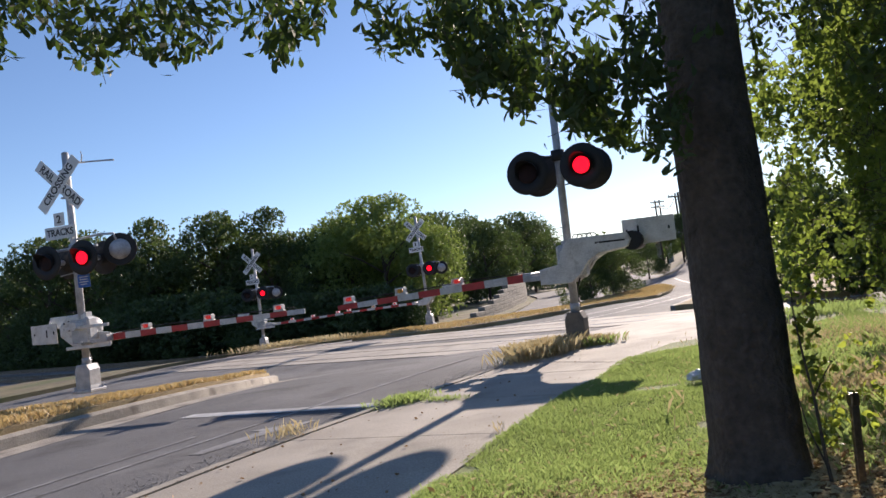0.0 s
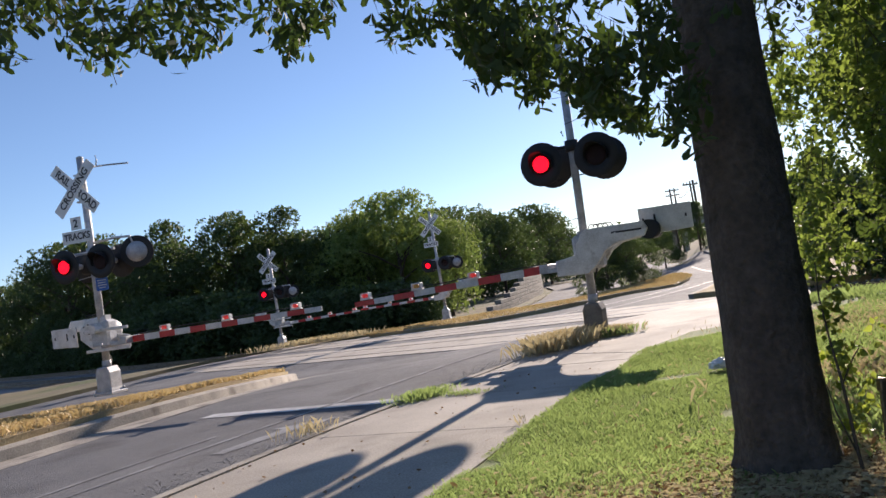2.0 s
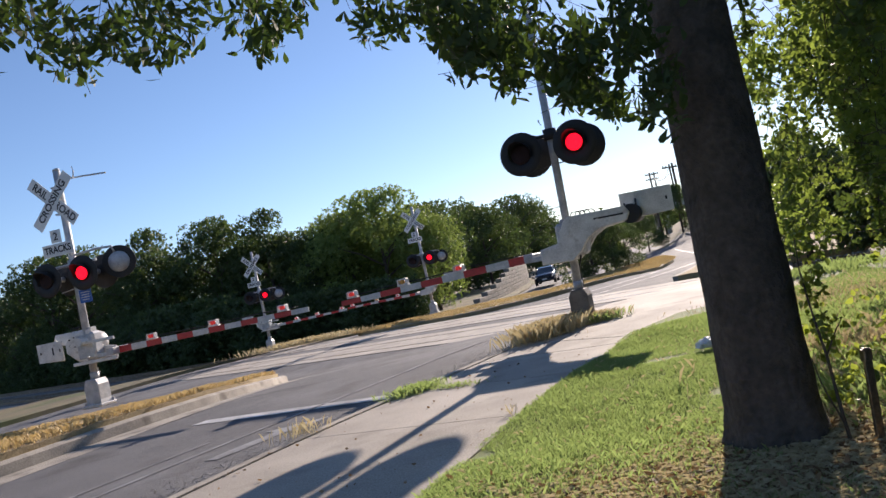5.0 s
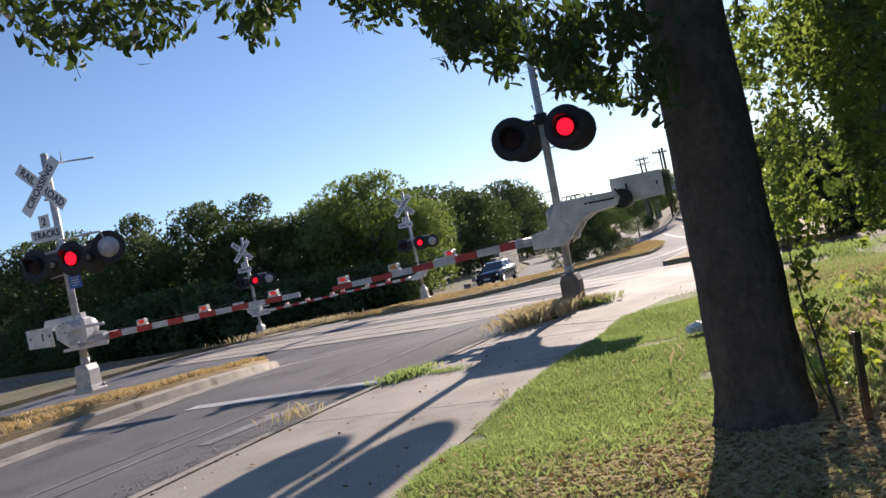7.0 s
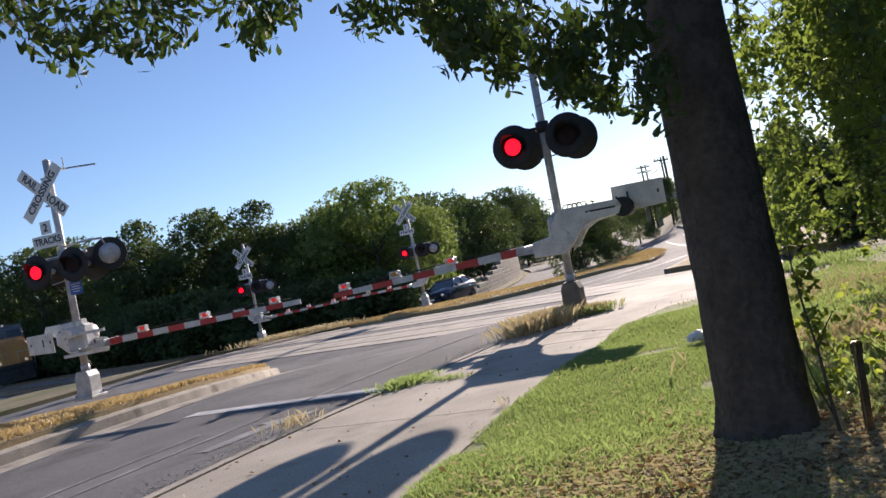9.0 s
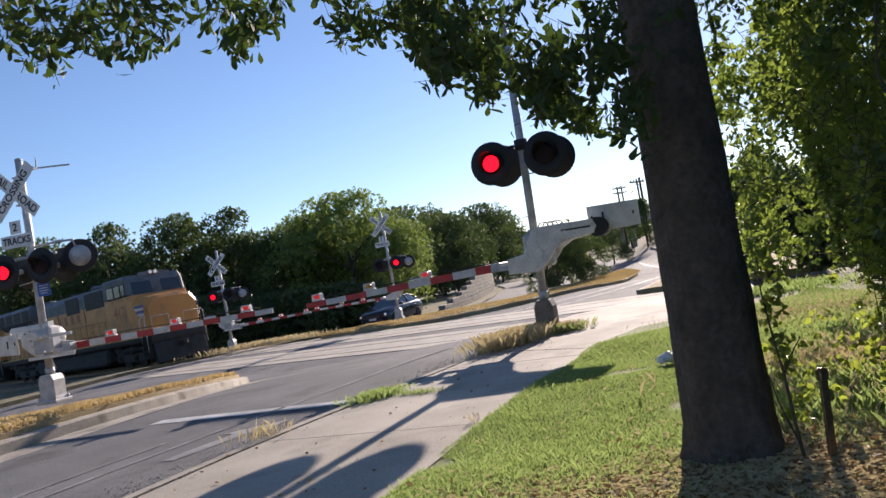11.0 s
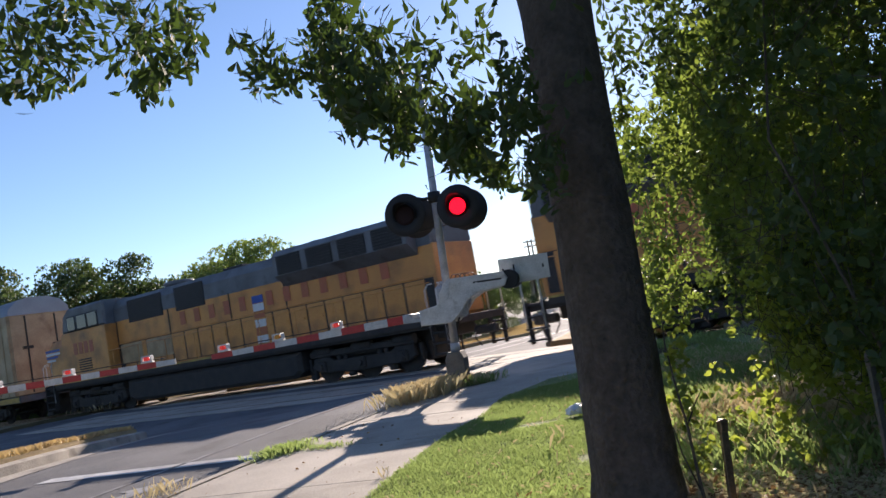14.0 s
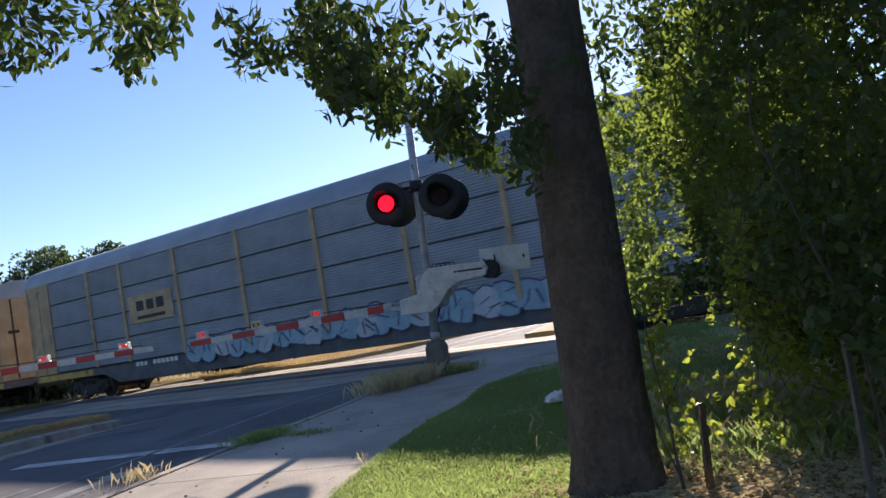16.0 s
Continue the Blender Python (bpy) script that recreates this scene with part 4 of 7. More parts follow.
def locomotive(label, number, emblem):
    lo = thing("locomotive", Matrix(), label, "locomotive", "locomotives")
    LEN = 22.6
    # frame, walkway and tank
    bm = bmesh.new()
    box(bm, (-LEN / 2, 0, 1.3), (LEN - 1.4, 2.9, 0.22), None, 0.03)
    part("underframe", bm, DARK, lo)
    bm = bmesh.new()
    box(bm, (-LEN / 2, 0, 1.05), (LEN - 3.0, 1.2, 0.4), None, 0.03)
    part("centre_sill", bm, DARK, lo)
    for sy in (-1, 1):
        bm = bmesh.new()
        box(bm, (-LEN / 2, sy * 1.5, 1.4), (LEN - 3.4, 0.06, 0.24), None, 0.01)
        part("side_sill", bm, DARK, lo)
        bm = bmesh.new()
        box(bm, (-LEN / 2, sy * 1.535, 1.49), (LEN - 3.4, 0.012, 0.06), None, 0.003)
        part("walkway_edge", bm, SILLY, lo, "yellow walkway edge stripe")
    bm = bmesh.new()
    plate(bm, [(-15.7, 0.3), (-7.4, 0.3), (-7.05, 0.5), (-7.05, 1.15), (-16.0, 1.15), (-16.0, 0.5)], -1.42, 1.42, None, 0.12)
    part("fuel_tank", bm, DARK, lo, "grimy black fuel tank")
    truck(lo, -4.4, 3, 0.53, 1.72)
    truck(lo, -18.2, 3, 0.53, 1.72)
    # long hood
    bm = bmesh.new()
    box(bm, (-13.75, 0, 2.58), (14.9, 2.1, 2.16), None, 0.03)
    part("hood", bm, YELLOW, lo, "weathered yellow hood")
    bm = bmesh.new()
    prof = [(-1.06, 3.62), (-1.05, 4.18), (-0.82, 4.5), (0.82, 4.5), (1.05, 4.18), (1.06, 3.62)]
    rings = [[bm.verts.new((x, y, z)) for y, z in prof] for x in (-21.15, -6.3)]
    for j in range(6):
        bm.faces.new((rings[0][j], rings[0][(j + 1) % 6], rings[1][(j + 1) % 6], rings[1][j]))
    bm.faces.new(rings[0])
    bm.faces.new(rings[1][::-1])
    bmesh.ops.recalc_face_normals(bm, faces=bm.faces)
    part("hood_roof", bm, LGREY, lo, "dark grey hood roof")
    # flared radiator at the hood's end
    bm = bmesh.new()
    prof = [(-1.08, 3.4), (-1.5, 3.75), (-1.5, 4.42), (-1.3, 4.6), (1.3, 4.6), (1.5, 4.42), (1.5, 3.75), (1.08, 3.4)]
    rings = [[bm.verts.new((x, y, z)) for y, z in prof] for x in (-20.7, -15.6)]
    for j in range(8):
        bm.faces.new((rings[0][j], rings[0][(j + 1) % 8], rings[1][(j + 1) % 8], rings[1][j]))
    bm.faces.new(rings[0])
    bm.faces.new(rings[1][::-1])
    bmesh.ops.recalc_face_normals(bm, faces=bm.faces)
    rad = part("radiator", bm, LGREY, lo, "flared dark radiator housing")
    me = None
    for sy in (-1, 1):
        for k in range(4):
            bm = bmesh.new()
            for j in range(7):
                box(bm, (0, 0, -0.27 + 0.09 * j), (1.1, 0.03, 0.05), None)
            box(bm, (0, 0.02, 0), (1.18, 0.01, 0.62))
            ob = part("grille", bm, GRILLE, rad)
            ob.location = (-20.05 + 1.26 * k, sy * 1.515, 4.08)
            if sy > 0:
                ob.rotation_euler = (0, 0, math.pi)
    for sy in (-1, 1):
        for x, w in ((-8.3, 2.0), (-10.9, 1.5)):
            bm = bmesh.new()
            for j in range(8):
                box(bm, (x, sy * 1.075, 3.55 + 0.1 * j), (w, 0.03, 0.055))
            box(bm, (x, sy * 1.062, 3.9), (w + 0.1, 0.02, 0.9), None, 0.004)
            part("intake_grille", bm, GRILLE, lo)
    # fans and stacks
    for x in (-16.6, -18.1, -19.6, -9.2):
        bm = bmesh.new()
        lathe(bm, [(0.62, 4.56), (0.62, 4.7), (0.56, 4.74), (0.1, 4.72)], Matrix.Translation((x, 0, 0)), 20)
        part("roof_fan", bm, LGREY, lo)
    bm = bmesh.new()
    box(bm, (-12.4, 0, 4.58), (1.0, 0.5, 0.22), None, 0.04)
    part("exhaust_stack", bm, DARK, lo)
    # hood doors, proud of the hood, with dark gaps between them
    door = None
    for sy in (-1, 1):
        bm = bmesh.new()
        box(bm, (-13.75, sy * 1.053, 2.12), (14.6, 0.01, 1.09))
        part("door_gap", bm, GRILLE, lo)
        for k in range(19):
            x = -7.0 - 0.745 * k
            tall = k not in (1, 2)
            if door is None:
                bm = bmesh.new()
                box(bm, (0, 0, 0), (0.77, 0.03, 1.05), None, 0.008)
                box(bm, (0.28, -0.022, 0.1), (0.03, 0.03, 0.12), None, 0.004)
                ob = part("hood_door", bm, YELLOW, lo)
                door = ob.data
            else:
                ob = new("hood_door", door)
                ob.parent = lo
            ob.location = (x, sy * 1.06, 2.12)
            if sy > 0:
                ob.rotation_euler = (0, 0, math.pi)
    for sy in (-1, 1):
        bm = bmesh.new()
        box(bm, (-13.75, sy * 1.07, 2.72), (14.8, 0.03, 0.04), None, 0.004)
        part("hood_rib", bm, YELLOW, lo)
        for x in (-6.4, -9.6, -12.9, -15.5):
            bm = bmesh.new()
            box(bm, (x, sy * 1.058, 2.6), (0.05, 0.02, 2.1))
            part("seam", bm, GRILLE, lo)
    # cab and nose
    bm = bmesh.new()
    o = [(-6.3, 1.5), (-2.7, 1.5), (-2.7, 3.15), (-3.05, 4.35), (-3.5, 4.62), (-6.3, 4.62)]
    plate(bm, o[:3] + [(-2.82, 3.6), (-6.3, 3.6)], -1.52, 1.52, None, 0.03)
    cab = part("cab", bm, YELLOW, lo, "wide yellow cab")
    bm = bmesh.new()
    plate(bm, [(-6.3, 3.6), (-2.82, 3.6), (-3.05, 4.35), (-3.45, 4.62), (-6.3, 4.62)], -1.5, 1.5, None, 0.08)
    part("cab_roof", bm, LGREY, lo, "dark grey cab roof")
    bm = bmesh.new()
    rings = []
    for x, w, zt in ((-2.7, 1.5, 3.5), (-2.0, 1.47, 3.48), (-1.25, 1.4, 3.42), (-0.95, 1.28, 3.26)):
        rings.append([bm.verts.new((x, y, z)) for y, z in ((-w, 1.5), (-w, zt - 0.42), (-w + 0.3, zt - 0.06), (-w * 0.5, zt), (w * 0.5, zt), (w - 0.3, zt - 0.06), (w, zt - 0.42), (w, 1.5))])
    for a, b in zip(rings, rings[1:]):
        for j in range(7):
            bm.faces.new((a[j], b[j], b[j + 1], a[j + 1]))
    bm.faces.new(rings[-1])
    bmesh.ops.recalc_face_normals(bm, faces=bm.faces)
    nose = part("nose", bm, YELLOW, lo, "sloped yellow nose")
    for sy in (-1, 1):
        for x, w in ((-3.75, 0.62), (-4.6, 0.72), (-5.45, 0.72)):
            bm = bmesh.new()
            box(bm, (x, sy * 1.512, 3.95), (w + 0.08, 0.04, 0.66), None, 0.02)
            fr = part("window_frame", bm, GRILLE, cab)
            bm = bmesh.new()
            box(bm, (x, sy * 1.536, 3.95), (w - 0.04, 0.012, 0.54), None, 0.004)
            part("pane", bm, WGLASS, fr)
    for y in (-0.78, 0.78):
        bm = bmesh.new()
        box(bm, (0, 0, 0), (0.03, 1.05, 0.62), None, 0.01)
        ob = part("windscreen", bm, WGLASS, cab)
        ob.location, ob.rotation_euler = (-2.91, y, 3.97), (0, radians(-16), 0)
    bm = bmesh.new()
    box(bm, (-3.25, 0, 4.68), (0.25, 0.5, 0.22), None, 0.04)
    box(bm, (-3.12, -0.55, 4.62), (0.06, 0.55, 0.2), None, 0.01)
    box(bm, (-3.12, 0.55, 4.62), (0.06, 0.55, 0.2), None, 0.01)
    part("headlight_housing", bm, LGREY, lo)
    for y in (-0.13, 0.13):
        bm = bmesh.new()
        tube(bm, (-3.13, y, 4.68), (-3.11, y, 4.68), 0.09, None, 12)
        part("headlight", bm, HEADL, lo, "round headlight")
    for y in (-0.95, 0.95):
        bm = bmesh.new()
        tube(bm, (-0.98, y, 1.72), (-0.82, y, 1.72), 0.11, None, 12)
        part("ditch_light", bm, HEADL, lo, "low round headlight")
    # plough, coupler, steps, rails at both ends
    bm = bmesh.new()
    plate(bm, [(-0.9, 0.2), (-0.35, 0.15), (-0.75, 1.1), (-0.95, 1.1)], -1.35, 1.35, None, 0.02)
    box(bm, (-0.85, 0, 1.3), (0.25, 2.9, 0.36), None, 0.03)
    part("plough", bm, DARK, lo, "black front plough")
    for x in (-0.35, -LEN + 0.35):
        bm = bmesh.new()
        box(bm, (x, 0, 0.9), (0.8, 0.22, 0.26), None, 0.05)
        for y in (-0.5, 0.5):
            pipe(bm, [(x, y, 1.1), (x + 0.1, y, 0.7), (x + 0.05, y * 0.6, 0.45)], 0.025, 6)
        part("coupler", bm, DARK, lo)
    for x in (-1.35, -LEN + 1.2):
        for sy in (-1, 1):
            for k in range(4):
                bm = bmesh.new()
                box(bm, (x, sy * (1.5 - 0.02 * k), 0.45 + 0.3 * k), (0.62, 0.24, 0.05), None, 0.008)
                part("step", bm, DARK, lo)
            for dx in (-0.33, 0.33):
                bm = bmesh.new()
                box(bm, (x + dx, sy * 1.5, 0.9), (0.04, 0.22, 1.1), None, 0.008)
                part("step_side", bm, DARK, lo)
            for dx in (-0.36, 0.36):
                bm = bmesh.new()
                handrail(bm, [(x + dx, sy * 1.58, 0.7), (x + dx, sy * 1.58, 2.3), (x + dx * 0.8, sy * 1.5, 2.45), (x + dx * 0.5, sy * 1.4, 2.45)], 0.02)
                part("grab_rail", bm, WINGWHITE, lo, "white grab rail")
    for sy in (-1, 1):
        bm = bmesh.new()
        handrail(bm, [(-6.4, sy * 1.52, 2.5), (-21.2, sy * 1.52, 2.5)])
        part("handrail", bm, YELLOW, lo)
        for k in range(10):
            bm = bmesh.new()
            handrail(bm, [(-6.6 - 1.6 * k, sy * 1.52, 1.5), (-6.6 - 1.6 * k, sy * 1.52, 2.5)], 0.014)
            part("stanchion", bm, YELLOW, lo)
    # lettering
    for sy in (-1, 1):
        if number:
            text_mesh("road_number", number, 0.78, REDLET, cab, pose(-4.5, sy * 1.528, 2.85, 90, 0, 0 if sy < 0 else 180), 1.1, 0.01)
        else:
            for k in range(4):
                bm = bmesh.new()
                box(bm, (-3.85 - 0.42 * k, sy * 1.526, 2.85), (0.3, 0.006, 0.5))
                part("lettering_bar", bm, REDLET, cab)
            bm = bmesh.new()
            for j in range(6):
                box(bm, (-4.5, sy * 1.528, 1.85 + 0.1 * j), (1.0, 0.02, 0.05))
            part("vent", bm, GRILLE, cab)
            for x, wd in ((-7.2, 1.3), (-8.9, 1.5)):
                bm = bmesh.new()
                box(bm, (x, sy * 1.085, 2.25), (wd, 0.02, 0.75), None, 0.004)
                for j in range(8):
                    box(bm, (x, sy * 1.1, 1.95 + 0.085 * j), (wd - 0.1, 0.03, 0.045))
                part("louvre_panel", bm, RACKTAN, lo, "pale louvred panel")
        for k in range(12):
            bm = bmesh.new()
            box(bm, (-10.4 - 0.78 * k - (0.5 if k > 4 else 0), sy * 1.066, 3.15), (0.3, 0.012, 0.5))
            part("lettering_bar", bm, REDLET, lo)
        if not number:
            for k in range(6):
                bm = bmesh.new()
                box(bm, (-14.25, sy * 1.075, 1.8 + 0.28 * k), (0.5, 0.014, 0.26))
                part("flag_stripe", bm, (WINGBLUE if k == 5 else (REDLET if k % 2 else WINGWHITE)), lo)
        if emblem:
            # winged shield on the nose, as plain shapes
            for k in range(4):
                bm = bmesh.new()
                box(bm, (-1.95 + 0.1 * k, sy * (1.46), 2.98 - 0.14 * k), (1.45 - 0.24 * k, 0.06, 0.1))
                part("emblem_bar", bm, WINGBLUE if k % 2 == 0 else WINGWHITE, nose)
    if emblem:
        bm = bmesh.new()
        box(bm, (-0.985, 0, 2.25), (0.03, 0.6, 0.6), None, 0.01)
        part("emblem_shield", bm, WINGBLUE, nose)
        for y in (-0.75, 0.75):
            bm = bmesh.new()
            box(bm, (-0.985, y, 2.35), (0.03, 0.75, 0.1), None, 0.01)
            box(bm, (-0.985, y * 0.9, 2.18), (0.03, 0.5, 0.08), None, 0.01)
            part("emblem_bar", bm, WINGWHITE, nose)
    bm = bmesh.new()
    handrail(bm, [(-0.75, -1.3, 1.5), (-0.7, -1.3, 2.4), (-0.7, -0.4, 2.4), (-0.75, -0.4, 1.5)], 0.02)
    part("front_rail", bm, WINGWHITE, lo, "white front rail")
    bm = bmesh.new()
    handrail(bm, [(-0.75, 1.3, 1.5), (-0.7, 1.3, 2.4), (-0.7, 0.4, 2.4), (-0.75, 0.4, 1.5)], 0.02)
    part("front_rail", bm, WINGWHITE, lo, "white front rail")
    # everything behind the cab is stretched, and the nose squeezed, to fit the camera's view
    rigid = ("bogie", "wheelset", "roof_fan", "step", "grab_rail", "coupler")
    done = set()
    for ob in lo.children_recursive:
        if ob.type != 'MESH':
            continue
        here = ob.location.x
        if ob.name.startswith(rigid) or here:
            mid = here if here else sum(v.co.x for v in ob.data.vertices) / len(ob.data.vertices)
            if ob.parent == lo or here:
                ob.location.x = here + fit_length(mid, bool(number)) - mid
        elif ob.data.name not in done:
            for v in ob.data.vertices:
                v.co.x = fit_length(v.co.x, bool(number))
        done.add(ob.data.name)
    return lo


def rack_wagon(label, spray, seed):
    rg = random.Random(seed)
    w = thing("rack_wagon", Matrix(), label, "freight wagon", "rack wagons")
    L = 33.8
    bm = bmesh.new()
    plate(bm, [(-L + 1.1, 0.95), (-L + 6.2, 0.95), (-L + 7.2, 0.55), (-7.2, 0.55), (-6.2, 0.95), (-1.1, 0.95), (-1.1, 1.25), (-L + 1.1, 1.25)], -1.42, 1.42, None, 0.02)
    part("sill", bm, RACKSILL, w, "dark grimy side sill")
    for k, (a, b) in enumerate(((-6.2, -1.2), (-L + 1.2, -L + 5.5))):
        for sy in (-1, 1):
            bm = bmesh.new()
            box(bm, ((a + b) / 2, sy * 1.43, 1.1), (b - a, 0.03, 0.24), None, 0.006)
            part("sill_plate", bm, SILLY, w, "rusty yellow sill plate")
    # body core, dark behind the panels
    bm = bmesh.new()
    box(bm, (-L / 2, 0, 3.1), (L - 2.6, 2.8, 3.7), None, 0.02)
    part("body_core", bm, GRILLE, w)
    bm = bmesh.new()
    prof = [(-1.5, 4.9), (-1.46, 5.15), (-1.1, 5.5), (-0.5, 5.68), (0.5, 5.68), (1.1, 5.5), (1.46, 5.15), (1.5, 4.9)]
    rings = [[bm.verts.new((x, y, z)) for y, z in prof] for x in (-L + 1.1, -L / 2, -1.1)]
    for a, b in zip(rings, rings[1:]):
        for j in range(7):
            bm.faces.new((a[j], b[j], b[j + 1], a[j + 1])).smooth = True
    bm.faces.new(rings[0])
    bm.faces.new(rings[-1][::-1])
    bmesh.ops.recalc_face_normals(bm, faces=bm.faces)
    part("roof", bm, RACKROOF, w, "rounded grey steel roof")
    # corrugated panels, four rows, between tan posts
    bays = [-2.95, -6.0, -8.25, -11.65, -15.1, -18.7, -22.15, -25.55, -27.8, -30.85]
    shared = {}
    for sy in (-1, 1):
        for bx, bnext in zip(bays, bays[1:]):
            half = round((bx - bnext) / 2 - 0.04, 2)
            for row in range(4):
                me = shared.get(half)
                if me is None:
                    bm = bmesh.new()
                    n = 11
                    prev = None
                    for j in range(n * 2 + 1):
                        z = -0.43 + 0.86 * j / (n * 2)
                        y = -0.022 if j % 2 else 0.0
                        cur = (bm.verts.new((-half, y, z)), bm.verts.new((half, y, z)))
                        if prev:
                            bm.faces.new((prev[0], prev[1], cur[1], cur[0]))
                        prev = cur
                    bmesh.ops.recalc_face_normals(bm, faces=bm.faces)
                    ob = part("side_panel", bm, RACKP, w)
                    shared[half] = ob.data
                else:
                    ob = new("side_panel", me)
                    ob.parent = w
                ob.location = ((bx + bnext) / 2, sy * 1.45, 1.74 + 0.905 * row)
                if sy > 0:
                    ob.rotation_euler = (0, 0, math.pi)
        for bx in bays:
            bm = bmesh.new()
            box(bm, (bx, sy * 1.49, 3.1), (0.16, 0.1, 3.65), None, 0.01)
            part("post", bm, RACKTAN, w, "tan upright post")
        for row in range(5):
            bm = bmesh.new()
            box(bm, (-L / 2, sy * 1.46, 1.29 + 0.905 * row), (L - 5.6, 0.03, 0.045), None, 0.004)
            part("seam_bar", bm, GRILLE, w)
        for x0 in (-2.05, -L + 2.05):
            bm = bmesh.new()
            box(bm, (x0, sy * 1.46, 3.1), (1.66, 0.08, 3.66), None, 0.02)
            ep = part("end_panel", bm, RACKTAN, w, "tan end panel")
            for dx in (-0.74, 0.1, 0.74):
                bm = bmesh.new()
                box(bm, (x0 + dx, sy * 1.51, 3.1), (0.12, 0.06, 3.6), None, 0.01)
                part("end_post", bm, RACKTAN, ep)
    for x0, d in ((-1.2, 1), (-L + 1.2, -1)):
        bm = bmesh.new()
        box(bm, (x0, 0, 3.15), (0.12, 2.9, 3.75), None, 0.03)
        dr = part("end_door", bm, RACKTAN, w, "tan end door")
        for y in (-0.72, 0.72):
            bm = bmesh.new()
            box(bm, (x0 + 0.075 * d, y, 3.1), (0.05, 0.07, 3.5), None, 0.01)
            box(bm, (x0 + 0.075 * d, y, 3.4), (0.05, 0.5, 0.14), None, 0.01)
            part("door_bar", bm, DARK, dr)
        bm = bmesh.new()
        box(bm, (x0 + 0.8 * d, 0, 0.9), (1.6, 0.24, 0.26), None, 0.05)
        part("coupler", bm, DARK, w)
    for x in (-4.6, -L + 4.6):
        truck(w, x, 2, 0.44, 1.8)
    # tan name board with plain bars
    for sy in (-1, 1):
        bm = bmesh.new()
        xb = (bays[6] + bays[7]) / 2
        box(bm, (xb, sy * 1.5, 3.1), (2.7, 0.03, 1.0), None, 0.01)
        nb = part("name_board", bm, RACKTAN, w, "tan board with plain dark bars")
        for dx in (-0.62, 0.0, 0.62):
            bm = bmesh.new()
            box(bm, (xb + dx, sy * 1.52, 3.2), (0.44, 0.012, 0.36), None, 0.0)
            part("bar", bm, GRILLE, nb)
        bm = bmesh.new()
        box(bm, (xb, sy * 1.52, 2.78), (1.7, 0.012, 0.12))
        part("bar", bm, GRILLE, nb)
        for k in range(9):
            bm = bmesh.new()
            box(bm, (bays[7] + 0.3 + 0.26 * k + (0.3 if k > 2 else 0), sy * 1.432, 1.14), (0.18, 0.012, 0.16))
            part("number_bar", bm, WINGWHITE, w)
    # sprayed shapes along the foot of the side
    if spray:
        for k in range(21):
            x = -7.2 - 0.72 * k + rg.uniform(-0.1, 0.1)
            h = rg.uniform(0.7, 0.9)
            o1, o2 = [], []
            n = 12
            ph = [rg.uniform(0.85, 1.12) * (1.1 if j % 3 == 1 else 1.0) for j in range(n)]
            for j in range(n):
                a = 2 * math.pi * j / n
                o1.append((x + 0.52 * ph[j] * math.cos(a), 1.32 + h * 0.56 * ph[j] * math.sin(a)))
                o2.append((x + 0.47 * ph[j] * math.cos(a), 1.32 + h * 0.5 * ph[j] * math.sin(a)))
            bm = bmesh.new()
            plate(bm, o1, -1.488 - 0.0006 * k, -1.478)
            sp = part("sprayed_shape", bm, SPRAYD, w, "dark outlined graffiti shape")
            bm = bmesh.new()
            plate(bm, o2, -1.508 - 0.0006 * k, -1.489)
            part("sprayed_fill", bm, SPRAYB if k % 3 else SPRAYW, sp)
            for q in range(3):
                bm = bmesh.new()
                c = (x + rg.uniform(-0.25, 0.25), 1.3 + rg.uniform(-0.25, 0.25))
                a = rg.uniform(0, 3.1)
                dx, dz = 0.2 * math.cos(a), 0.2 * math.sin(a)
                plate(bm, [(c[0] - dx - 0.02, c[1] - dz), (c[0] - dx + 0.02, c[1] - dz + 0.03), (c[0] + dx + 0.02, c[1] + dz + 0.02), (c[0] + dx - 0.02, c[1] + dz - 0.02)], -1.53, -1.51)
                part("sprayed_stroke", bm, SPRAYD, sp)
    # the body over the sill, stretched upwards to fit the camera's view
    done = set()
    for ob in w.children_recursive:
        if ob.type != 'MESH' or ob.name.startswith(("bogie", "wheelset")):
            continue
        if ob.location.z > 1.3:
            ob.location.z = 1.3 + (ob.location.z - 1.3) * 1.05
            if ob.data.name not in done:
                for v in ob.data.vertices:
                    v.co.z *= 1.05
        else:
            for v in ob.data.vertices:
                if v.co.z > 1.3:
                    v.co.z = 1.3 + (v.co.z - 1.3) * 1.05
        done.add(ob.data.name)
    return w


loco_a = locomotive("leading yellow and grey diesel locomotive, weathered", "4173", True)
loco_b = locomotive("second yellow and grey diesel locomotive running backwards", "", True)
rack_a = rack_wagon("tall grey car-carrying wagon with graffiti along its foot", True, 3)
rack_b = rack_wagon("tall grey car-carrying wagon with tan ends", True, 8)
TRAIN += [(loco_a, 0.0, 0), (loco_b, 49.6, 180), (rack_a, 50.3, 0), (rack_b, 84.7, 0)]

# ---- cars ----
CARS = []


